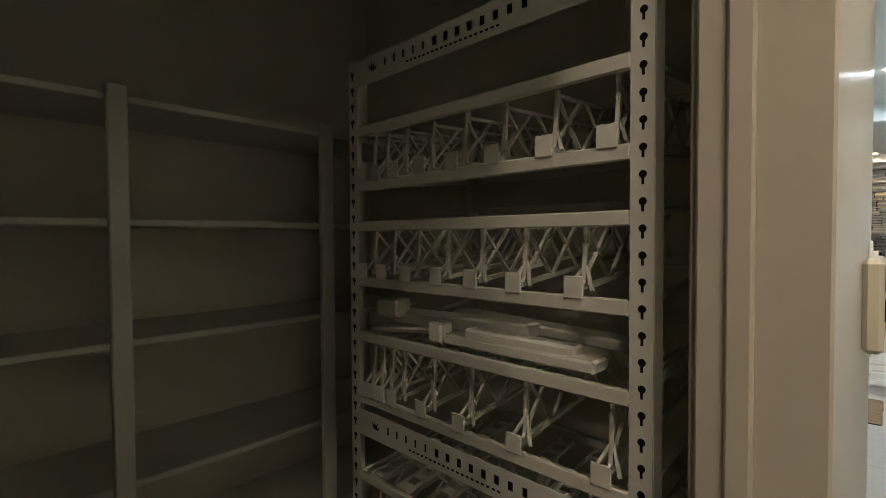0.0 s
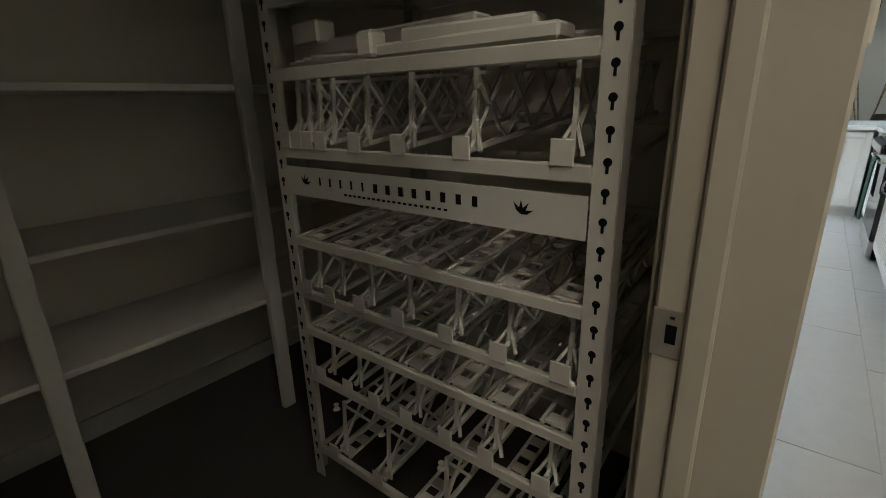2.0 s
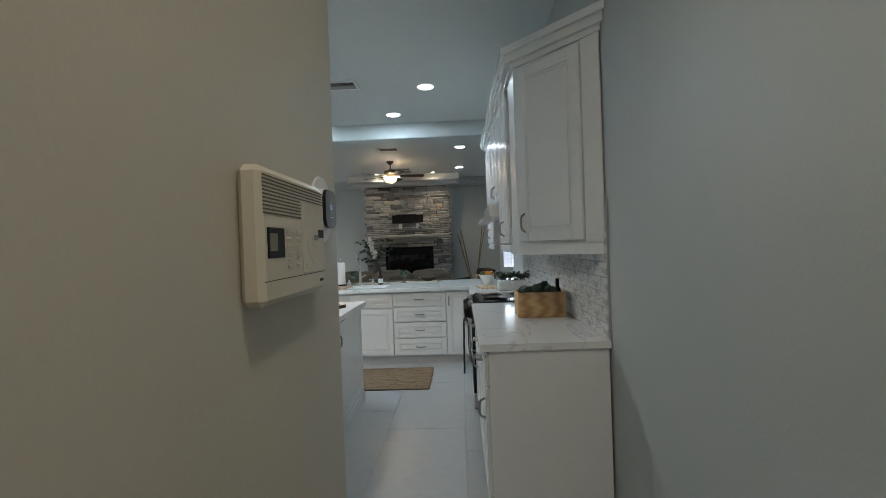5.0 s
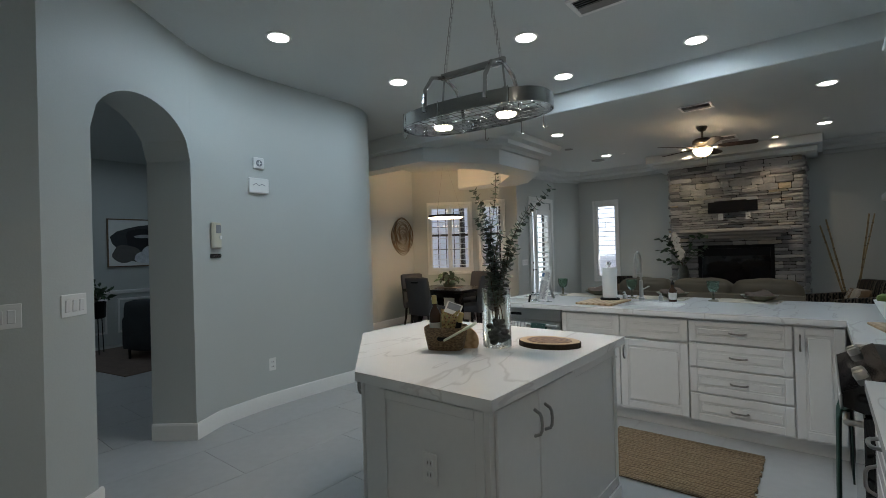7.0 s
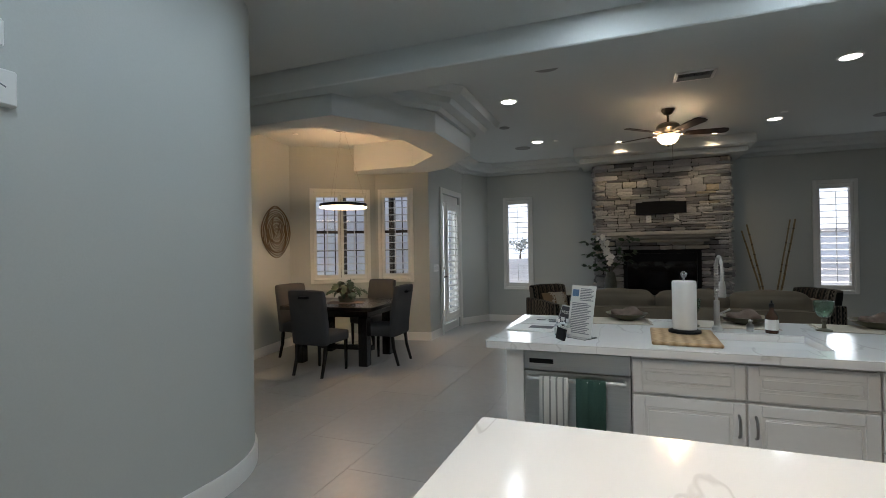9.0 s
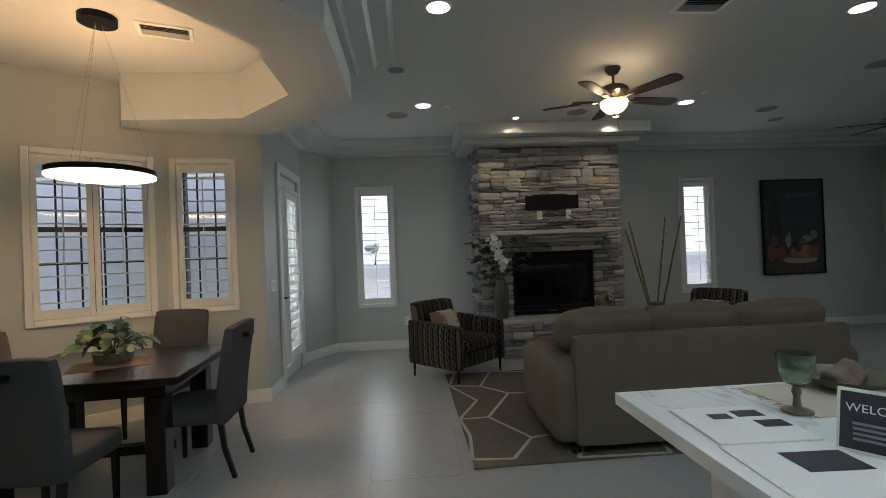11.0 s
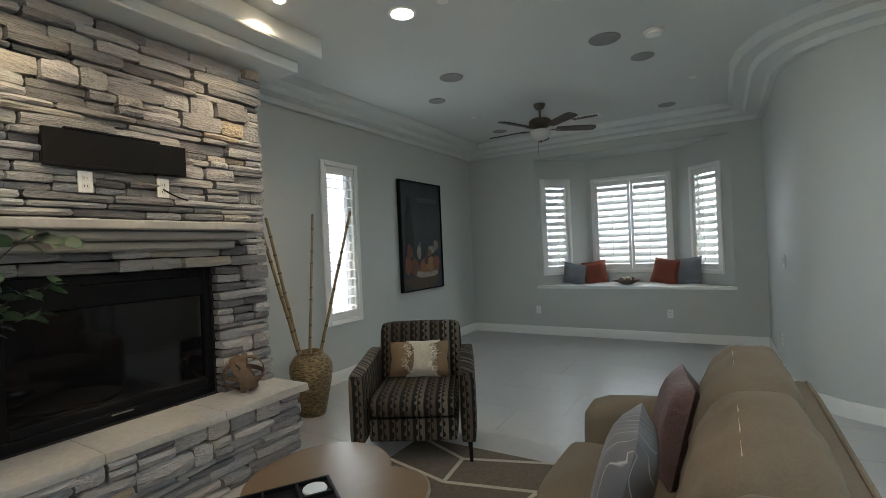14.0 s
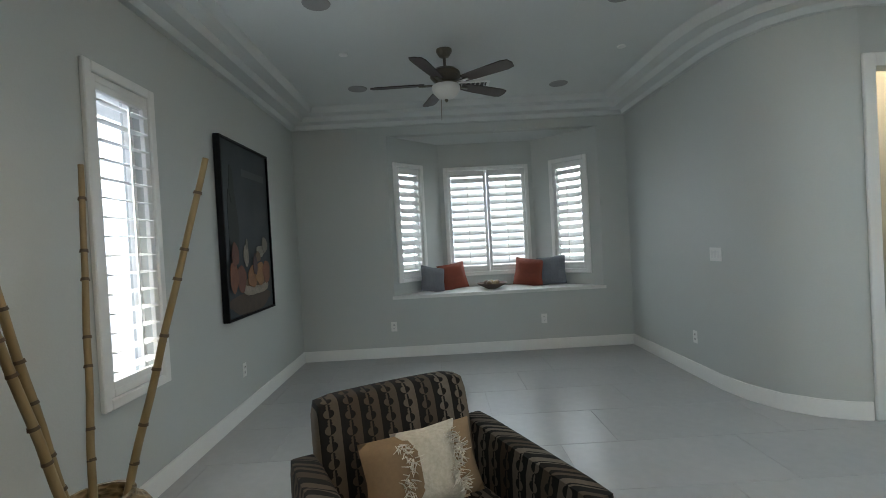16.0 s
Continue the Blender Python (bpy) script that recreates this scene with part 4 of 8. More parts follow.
def towel(m, w, drop, mat, label):
    t = thing("dish_towel", label, "towel", m, group="dish towels")
    bm = B()
    n = 10
    rows = []
    for j, (y, z) in enumerate(((0.022, -drop * 0.6), (0.02, -0.03), (0.008, 0.012), (-0.012, 0.012), (-0.022, -0.03), (-0.026, -drop * 0.5), (-0.03, -drop))):
        rows.append([bm.verts.new((w * i / n - w / 2, y + 0.006 * math.sin(i * 1.7 + j * 0.3) * min(1, j / 4), z)) for i in range(n + 1)])
    for a, b in zip(rows, rows[1:]):
        for i in range(n):
            bm.faces.new((a[i], a[i + 1], b[i + 1], b[i]))
    ob = part("cloth", bm, mat, t, smooth=True)
    md = ob.modifiers.new("thickness", "SOLIDIFY")
    md.thickness = 0.006
    return t


towel(pose(-1.93, 4.29, 0.733), 0.15, 0.28, WHITECLOTH, "white striped tea towel over the dishwasher bar")
towel(pose(-1.74, 4.29, 0.733), 0.15, 0.25, GREENCLOTH, "dark green tea towel over the dishwasher bar")

# worktop
t = thing("worktop", "white marbled quartz worktop with grey veins", "worktop")
SINK = (-1.12, -0.63, 4.49, 4.90)
bm = B()
for a in ((-2.30, 4.295, SINK[0], 5.40), (SINK[1], 4.295, 1.035, 5.40), (SINK[0], 4.295, SINK[1], SINK[2]), (SINK[0], SINK[3], SINK[1], 5.40)):
    box(bm, a[0], a[1], 0.88, a[2], a[3], 0.92)
part("peninsula_top", bm, MARBLE, t)
part("long_top", box(B(), 0.385, 3.47, 0.88, 1.035, 4.294, 0.92), MARBLE, t)
part("end_top", box(B(), 0.385, 1.12, 0.88, 1.035, 2.705, 0.92, 0.003), MARBLE, t)
t = thing("sink", "stainless steel undermount kitchen sink", "sink", pose(SINK[0], SINK[2], 0.72))
w, d = SINK[1] - SINK[0], SINK[3] - SINK[2]
bm = B()
box(bm, 0.0, 0.0, 0.0, w, d, 0.006)
for a in ((0, 0, 0.006, d), (w - 0.006, 0, w, d), (0.006, 0, w - 0.006, 0.006), (0.006, d - 0.006, w - 0.006, d)):
    box(bm, a[0], a[1], 0.006, a[2], a[3], 0.162)
part("basin", bm, STEEL, t)
part("drain", lathe(B(), [(0.04, 0.0065), (0.035, 0.009), (0.001, 0.008)], 18, (w / 2, d / 2, 0)), NICKEL, t)
t = thing("faucet", "tall spring-neck steel kitchen faucet", "faucet", pose(-1.04, 5.0, 0.92))
part("base", lathe(B(), [(0.028, 0), (0.028, 0.02), (0.018, 0.03), (0.016, 0.18), (0.001, 0.182)], 18), STEEL, t, smooth=True)
bm = B()
arc_pts = [(0, 0, 0.18), (0, 0, 0.36)] + [(0, -0.09 + 0.09 * math.cos(radians(a)), 0.36 + 0.09 * math.sin(radians(a))) for a in range(20, 181, 20)] + [(0, -0.18, 0.30)]
tube(bm, arc_pts, 0.009, 10)
part("neck", bm, STEEL, t, smooth=True)
bm = B()
for i in range(22):
    z = 0.2 + i * 0.0095
    lathe(bm, [(0.011, z), (0.0155, z + 0.003), (0.011, z + 0.006)], 12)
part("spring", bm, STEEL, t)
part("spray_head", lathe(B(), [(0.012, 0.31), (0.018, 0.28), (0.02, 0.22), (0.015, 0.215)], 14, (0, -0.18, 0)), STEEL, t, smooth=True)
part("lever", tube(B(), [(0.015, 0, 0.10), (0.07, 0, 0.13)], 0.006, 8), STEEL, t)
part("holder_arm", tube(B(), [(0, 0, 0.25), (0, -0.16, 0.25)], 0.005, 8), STEEL, t)
for k, x in enumerate((-0.87, -1.19)):
    t = thing("soap_pump", "small steel soap pump by the sink", "soap pump", pose(x, 4.99, 0.92))
    part("body", lathe(B(), [(0.02, 0), (0.02, 0.04), (0.01, 0.05), (0.008, 0.07)], 14), STEEL, t, smooth=True)
    part("spout", tube(B(), [(0, 0, 0.068), (0, -0.05, 0.07)], 0.006, 8), STEEL, t)
AMBER = shade("dark_glass", (0.05, 0.025, 0.015), 0.08, var=0.05, bump=0)
PAPER = shade("white_paper", (0.72, 0.72, 0.70), 0.9, var=0.03, fine=150)
LABEL = shade("label_red", (0.30, 0.05, 0.05), 0.6)
t = thing("soap_bottle", "dark soap bottle with a red and white label", "bottle", pose(-0.765, 4.97, 0.92))
part("bottle", lathe(B(), [(0.032, 0), (0.034, 0.01), (0.034, 0.10), (0.014, 0.13), (0.012, 0.15)], 18), AMBER, t, smooth=True)
part("label", lathe(B(), [(0.0346, 0.02), (0.0348, 0.05), (0.0346, 0.08)], 18), PAPER, t)
part("cap", lathe(B(), [(0.014, 0.15), (0.014, 0.17), (0.006, 0.175), (0.004, 0.19)], 12), BLACK, t)
WOODLIGHT = ramped("light_board_wood", ((0.0, (0.30, 0.19, 0.09)), (0.5, (0.42, 0.28, 0.15)), (1.0, (0.48, 0.34, 0.2))), 0.5, "WAVE", 6, distort=4, stretch=(1, 6, 1))
t = thing("cutting_board", "pale bamboo cutting board on the worktop", "cutting board", pose(-1.265, 4.645, 0.921, 0, 0, -2))
part("board", box(B(), -0.165, -0.235, 0, 0.165, 0.235, 0.018, 0.005), WOODLIGHT, t)
t = thing("paper_towel_holder", "white paper towel roll on a black stand", "paper towel", pose(-1.245, 4.75, 0.94))
part("base", lathe(B(), [(0.085, 0), (0.085, 0.012), (0.07, 0.018), (0.001, 0.018)], 28), BLACK, t)
part("roll", lathe(B(), [(0.062, 0.02), (0.064, 0.03), (0.064, 0.285), (0.06, 0.295), (0.02, 0.296)], 32), PAPER, t, smooth=True)
part("knob", lathe(B(), [(0.006, 0.29), (0.006, 0.31), (0.018, 0.325), (0.018, 0.34), (0.005, 0.35)], 14), glass("clear_knob"), t, smooth=True)

# place settings along the bar
LINEN = shade("natural_linen", (0.48, 0.43, 0.35), 0.95, var=0.15, scale=10, fine=160, bump=0.5)
GREENGLASS = glass("green_glass", (0.45, 0.62, 0.5), 0.15)
BRONZEPLATE = shade("olive_glazed_dish", (0.10, 0.095, 0.06), 0.35, var=0.3, scale=6)
SHELL = shade("brown_napkin", (0.14, 0.10, 0.08), 0.9, var=0.3, scale=12)
for k, x in enumerate((-1.64, -0.93, -0.24)):
    t = thing("placemat", "frayed natural linen placemat on the bar", "placemat", pose(x, 5.22, 0.921, 0, 0, 3 - 4 * k), group="place settings")
    bm = box(B(), -0.22, -0.155, 0, 0.22, 0.155, 0.003)
    for i in range(26):
        y = -0.155 + 0.31 * (i + 0.5) / 26
        for s in (-1, 1):
            tube(bm, [(s * 0.22, y, 0.0015), (s * (0.245 + 0.008 * math.sin(i * 5.1)), y + 0.004 * math.sin(i * 3.3), 0.001)], 0.0012, 4)
    part("cloth", bm, LINEN, t)
    t = thing("serving_bowl", "low olive glazed bowl holding a folded napkin", "bowl", pose(x + 0.09, 5.28, 0.924), group="place settings")
    part("bowl", lathe(B(), [(0.05, 0), (0.055, 0.006), (0.11, 0.025), (0.14, 0.05), (0.134, 0.05), (0.10, 0.028), (0.04, 0.012)], 28), BRONZEPLATE, t, smooth=True)
    n = thing("napkin", "folded brown and cream napkin in the bowl", "napkin", pose(x + 0.09, 5.28, 0.94, 0, 0, 25), group="napkins")
    bm = cushion(B(), -0.10, -0.035, 0, 0.10, 0.035, 0.05, 0.012, 5, 0.02)
    for v in bm.verts:
        v.co.z += 0.012 * math.sin(v.co.x * 40) + 0.01 * math.cos(v.co.y * 60)
    part("cloth", bm, SHELL, n, smooth=True)
    t = thing("goblet", "green glass goblet on a dark foot", "goblet", pose(x - 0.23, 5.11, 0.924), group="goblets")
    part("cup", lathe(B(), [(0.008, 0.075), (0.03, 0.085), (0.047, 0.12), (0.05, 0.175), (0.047, 0.175), (0.044, 0.12), (0.02, 0.09)], 24), GREENGLASS, t, smooth=True)
    part("foot", lathe(B(), [(0.042, 0), (0.04, 0.006), (0.012, 0.015), (0.009, 0.045), (0.014, 0.06), (0.008, 0.076)], 24), BRONZEPLATE, t, smooth=True)

# brochures, welcome card, flyer stand
PRINTGREY = shade("grey_print", (0.22, 0.23, 0.25), 0.7)
PRINTDARK = shade("dark_print", (0.035, 0.035, 0.045), 0.6)
PRINTBLUE = shade("blue_print", (0.10, 0.18, 0.32), 0.6)


def text_bars(bm, x0, x1, z0, z1, n, y):
    for i in range(n):
        z = z0 + (z1 - z0) * (i + 0.5) / n
        e = x1 - (x1 - x0) * (0.25 * ((i * 37) % 10) / 10)
        box(bm, x0, y - 0.0006, z - (z1 - z0) / n * 0.27, e, y, z + (z1 - z0) / n * 0.27)
    return bm


flat = Matrix.Rotation(radians(-90), 4, "X")
t = thing("magazine", "open white brochure lying on the worktop", "magazine", pose(-2.12, 4.92, 0.921, 0, 0, -3))
bm = box(B(), -0.13, -0.27, 0, 0.15, -0.005, 0.004)
box(bm, -0.12, 0.0, 0, 0.15, 0.26, 0.007, 0.002)
part("pages", bm, PAPER, t)
bm = B()
for a in ((-0.02, -0.16, 0.13, -0.06), (-0.04, 0.16, 0.02, 0.2), (0.04, 0.17, 0.12, 0.22), (0.06, 0.09, 0.14, 0.14)):
    box(bm, a[0], a[1], 0.0042 if a[1] < 0 else 0.0072, a[2], a[3], 0.0048 if a[1] < 0 else 0.0078)
part("printed_block", bm, PRINTDARK, t)
t = thing("welcome_card", "dark folded welcome card standing on the worktop", "card", pose(-1.935, 4.80, 0.921, 0, 0, -55))
front = box(B(), -0.085, -0.002, 0, 0.085, 0.002, 0.15, m=pose(0, 0.0, 0, -18))
box(front, -0.085, -0.002, 0, 0.085, 0.002, 0.15, m=pose(0, 0.095, 0, 18))
part("card", front, PAPER, t)
part("face", box(B(), -0.078, -0.0035, 0.008, 0.078, -0.0022, 0.143, m=pose(0, 0, 0, -18)), PRINTDARK, t)


def lettering(text, size, mat, parent, m, name="lettering", depth=0.0005, align="CENTER"):
    c = bpy.data.curves.new(name, "FONT")
    c.body, c.size, c.extrude, c.align_x, c.align_y = text, size, depth, align, "CENTER"
    o = bpy.data.objects.new(name, c)
    scene.collection.objects.link(o)
    dg = bpy.context.evaluated_depsgraph_get()
    me = bpy.data.meshes.new_from_object(o.evaluated_get(dg))
    bpy.data.objects.remove(o)
    ob = new(name, me)
    me.materials.clear()
    me.materials.append(mat)
    ob.parent = parent
    ob.matrix_local = m
    return ob


lettering("WELCOME", 0.028, PAPER, t, pose(0, 0, 0, -18) @ pose(0, -0.0042, 0.105, 90), "welcome_text")
part("text_line", text_bars(B(), -0.05, 0.05, 0.03, 0.08, 4, -0.004), PRINTGREY, t)
t = thing("flyer_stand", "clear acrylic stand with a printed property flyer", "flyer stand", pose(-1.835, 4.50, 0.921, 0, 0, -34))
bm = box(B(), -0.085, -0.001, 0.004, 0.085, 0.001, 0.30, m=pose(0, 0.03, 0, -12))
part("sheet", bm, PAPER, t)
tilt = pose(0, 0.03, 0, -12)
bm = text_bars(B(), -0.07, 0.07, 0.02, 0.20, 18, -0.0014)
text_bars(bm, -0.02, 0.075, 0.21, 0.285, 8, -0.0014)
bmesh.ops.transform(bm, verts=bm.verts, matrix=tilt)
part("print", bm, PRINTGREY, t)
part("photo", box(B(), -0.075, -0.0018, 0.235, -0.03, -0.001, 0.275, m=tilt), PRINTBLUE, t)
part("base", box(B(), -0.085, -0.02, 0, 0.085, 0.09, 0.004), glass("acrylic"), t)
t = thing("card_holder", "small black card holder on the worktop", "card holder", pose(-1.912, 4.43, 0.921, 0, 0, -58))
part("block", box(B(), -0.045, -0.004, 0, 0.045, 0.012, 0.065, m=pose(0, 0, 0, -12)), BLACK, t)
for dx, dy in ((0, 0), (0.055, 0.01), (0.02, 0.06)):
    t = thing("sanitizer_bottle", "small clear bottle with a blue-white label", "bottle", pose(-1.935 + dx, 4.565 + dy, 0.921), group="sanitizer bottles")
    part("bottle", lathe(B(), [(0.022, 0), (0.023, 0.004), (0.023, 0.06), (0.01, 0.072), (0.01, 0.08)], 16), glass("clear_plastic_%d" % (dx * 1000), (0.9, 0.95, 1)), t, smooth=True)
    part("label", lathe(B(), [(0.0234, 0.012), (0.0236, 0.03), (0.0234, 0.045)], 16), PAPER, t)
    part("cap", lathe(B(), [(0.011, 0.08), (0.011, 0.096), (0.001, 0.097)], 12), PAPER, t)

# cabinets along the wall, range and upper cabinets
R = lambda y: pose(0.43, y, 0, 0, 0, -90)
base_unit(R(2.70), 0.50, [(0, 0.5, 0.70, 0.86, "h"), (0, 0.5, 0.12, 0.69, "l")], "white raised-panel cabinet beside the range")
base_unit(R(2.195), 0.50, [(0, 0.5, 0.70, 0.86, "h"), (0, 0.5, 0.12, 0.69, "l")], "white raised-panel cabinet with nickel pulls")
base_unit(R(1.69), 0.55, [(0, 0.54, 0.70, 0.86, "h"), (0, 0.54, 0.12, 0.69, "r")], "white end cabinet with a plain side panel")
base_unit(R(4.29), 0.80, [(0, 0.4, 0.12, 0.86, "r"), (0.4, 0.8, 0.12, 0.86, "l")], "white double-door cabinet beyond the range")
t = thing("range", "black and steel slide-in electric range", "range", pose(0.385, 3.465, 0, 0, 0, -90))
part("body", box(B(), 0.005, 0.03, 0.02, 0.75, 0.63, 0.90), BLACK, t)
part("oven_door", box(B(), 0.01, -0.005, 0.16, 0.745, 0.03, 0.78, 0.006), BLACKGLASS, t)
part("drawer", box(B(), 0.01, -0.003, 0.03, 0.745, 0.03, 0.15, 0.006), STEEL, t)
hb = tube(B(), [(0.05, -0.005, 0.74), (0.05, -0.05, 0.74), (0.70, -0.05, 0.74), (0.70, -0.005, 0.74)], 0.012, 10)
part("handle", hb, STEEL, t, smooth=True)
cp = B()
prism(cp, [(-0.065, 0.862), (0.07, 0.934), (0.07, 0.80), (0.0, 0.79), (-0.06, 0.81)], 0.01, 0.745)
bmesh.ops.transform(cp, verts=cp.verts, matrix=Matrix(((0, 0, 1, 0), (1, 0, 0, 0), (0, 1, 0, 0), (0, 0, 0, 1))))
part("control_panel", cp, BLACKGLASS, t)
part("panel_trim", box(B(), 0.004, -0.07, 0.80, 0.751, -0.062, 0.858, 0.003), STEEL, t)
for k in range(4):
    kb = lathe(B(), [(0.022, 0), (0.022, 0.018), (0.018, 0.028), (0.001, 0.03)], 16)
    bmesh.ops.transform(kb, verts=kb.verts, matrix=pose(0.08 + (k % 2) * 0.07 + (0.48 if k > 1 else 0), 0.0, 0.897, 28))
    part("knob", kb, STEEL, t, smooth=True)
part("cooktop", box(B(), 0.0, 0.068, 0.905, 0.755, 0.62, 0.928, 0.003), BLACKGLASS, t)
for k, (bx, by, br) in enumerate(((0.2, 0.22, 0.09), (0.55, 0.22, 0.11), (0.2, 0.48, 0.11), (0.55, 0.48, 0.08))):
    part("burner_ring", lathe(B(), [(br, 0.0), (br, 0.0006), (br - 0.004, 0.0006), (br - 0.004, 0.0)], 32, (bx, by, 0.9281)), PRINTGREY, t)
towel(pose(0.335, 2.98, 0.745, 0, 0, -90), 0.22, 0.46, GREENCLOTH, "dark green towel hanging from the oven handle")


def upper_unit(m, w, h, doors, label, depth=0.34, glassy=False):
    t = thing("wall_cabinet", label, "cabinet", m, group="kitchen wall cabinets")
    part("body", box(B(), 0, 0, 0, w, depth, h, 0.002), CABINET, t)
    for k in range(doors):
        x0, x1 = w * k / doors, w * (k + 1) / doors
        bm = front_panel(B(), x0 + 0.004, x1 - 0.004, 0.01, h - 0.01, 0, 0.06)
        f = part("door", bm, CABINET, t)
        hb = pull(0.105)
        bmesh.ops.translate(hb, verts=hb.verts, vec=((x1 - 0.035) if k % 2 == 0 and doors > 1 else (x0 + 0.035), -0.02, 0.12))
        part("handle", hb, NICKEL, f, "satin nickel pull", smooth=True)
    cr = B()
    for i, (o, z0, z1) in enumerate(((0.015, 0.0, 0.03), (0.035, 0.03, 0.06), (0.06, 0.06, 0.09), (0.075, 0.09, 0.115))):
        box(cr, -0.0, -o, h + z0, w, depth, h + z1, 0.004)
    part("crown", cr, CABINET, t)
    part("light_rail", box(B(), 0, -0.015, -0.05, w, 0.02, 0.0, 0.006), CABINET, t)
    return t


U = lambda y, z=1.40: pose(0.66, y, z, 0, 0, -90)
upper_unit(U(2.66), 0.72, 1.05, 2, "white raised-panel wall cabinet with crown moulding", depth=0.375)
upper_unit(U(3.46, 1.75), 0.79, 0.70, 2, "short white cabinet over the range", depth=0.375)
upper_unit(U(4.28), 0.80, 1.05, 2, "white raised-panel wall cabinet beyond the range", depth=0.375)
t = thing("range_hood", "slim stainless under-cabinet range hood", "range hood", pose(0.56, 3.45, 1.60, 0, 0, -90))
part("shell", box(B(), 0, 0, 0.03, 0.77, 0.47, 0.145, 0.008), STEEL, t)
part("front_lip", box(B(), 0, -0.06, 0.0, 0.77, 0.03, 0.035, 0.006), STEEL, t)
t = thing("wall_cabinet", "white corner cabinet with an arched raised-panel door", "cabinet", pose(0, 0, 0), group="kitchen wall cabinets")
corner = [(0.66, 1.93), (0.66, 1.62), (1.035, 1.16), (1.035, 1.93)]
part("body", prism(B(), corner[::1], 1.40, 2.45), CABINET, t)
cd = Vector((1.035 - 0.66, 1.16 - 1.62))
cang = math.degrees(math.atan2(cd.y, cd.x))
dm = pose(0.66, 1.62, 1.40, 0, 0, cang)
bm = front_panel(B(), 0.035, cd.length - 0.115, 0.02, 1.03, 0, 0.065)
bmesh.ops.transform(bm, verts=bm.verts, matrix=dm)
f = part("door", bm, CABINET, t)
hb = pull(0.105)
bmesh.ops.transform(hb, verts=hb.verts, matrix=dm @ Matrix.Translation((0.075, -0.02, 0.13)))
part("handle", hb, NICKEL, f, "satin nickel pull", smooth=True)
bm = box(B(), cd.length - 0.11, -0.012, 0.0, cd.length, 0.0, 1.05, 0.004)
bmesh.ops.transform(bm, verts=bm.verts, matrix=dm)
part("side_stile", bm, CABINET, t)
for o, z0, z1 in ((0.012, -0.055, 0.0), (0.02, 1.05, 1.08), (0.05, 1.08, 1.125), (0.075, 1.125, 1.165)):
    bm = prism(B(), [(0.66 - o, 1.93), (0.66 - o, 1.62 - o * 0.45), (1.035, 1.16 - o * 1.25), (1.035, 1.93)], 1.40 + z0, 1.40 + z1)
    part("moulding", bm, CABINET, t)

# subway-tile splashback
SUBWAY = ramped("veined_wall_tile", ((0.0, (0.70, 0.70, 0.70)), (0.45, (0.74, 0.74, 0.73)), (0.5, (0.45, 0.46, 0.47)), (0.55, (0.73, 0.73, 0.72)), (1.0, (0.76, 0.76, 0.75))), 0.15, scale=4.0, distort=1.0, stretch=(1, 1, 2.5), detail=3)
t = thing("splashback", "white veined subway-tile splashback with dark joints", "splashback", kind="structure")
part("bed", box(B(), 1.03, 1.13, 0.921, 1.039, 4.28, 1.62), GROUT, t)
sub_me = bpy.data.meshes.new("wall_tile")
bm = box(B(), -0.004, -0.1525, -0.0365, 0.004, 0.1525, 0.0365, 0.0012)
bm.to_mesh(sub_me)
bm.free()
sub_me.materials.append(SUBWAY)
for r in range(7):
    for c in range(11):
        y = 1.13 + 0.156 + c * 0.309 - (0.1545 if r % 2 else 0)
        if 1.28 < y < 4.15:
            o = new("wall_tile", sub_me)
            o.parent, o.location = t, (1.027, y, 0.961 + r * 0.0765)
        elif y <= 1.28:
            o = new("wall_tile", sub_me)
            o.parent, o.location, o.scale = t, (1.027, 1.209, 0.961 + r * 0.0765), (1, 0.49, 1)

# crate of artichokes and other greens on the worktop
LEAF = per_leaf(shade("leaf_green", (0.036, 0.066, 0.032), 0.45, var=0.35, scale=20, fine=60), 0.6, 1.6)
ARTI = shade("artichoke_green", (0.05, 0.08, 0.045), 0.7, var=0.3, scale=15)
CRATE = ramped("pine_crate", ((0.0, (0.38, 0.22, 0.09)), (0.5, (0.50, 0.31, 0.14)), (1.0, (0.58, 0.38, 0.19))), 0.55, "WAVE", 3, distort=5, stretch=(1, 1, 7))
t = thing("wooden_crate", "pine crate with box joints on the worktop", "crate", pose(0.83, 1.98, 0.921, 0, 0, 0))
part("front_board", box(B(), -0.155, -0.11, 0, 0.155, -0.098, 0.165, 0.002), CRATE, t)
part("back_board", box(B(), -0.155, 0.098, 0, 0.155, 0.11, 0.165, 0.002), CRATE, t)
part("side_board", box(B(), -0.155, -0.0975, 0, -0.143, 0.0975, 0.165, 0.002), CRATE, t)
part("side_board", box(B(), 0.143, -0.0975, 0, 0.155, 0.0975, 0.165, 0.002), CRATE, t)
part("bottom_board", box(B(), -0.142, -0.0975, 0.002, 0.142, 0.0975, 0.012), CRATE, t)


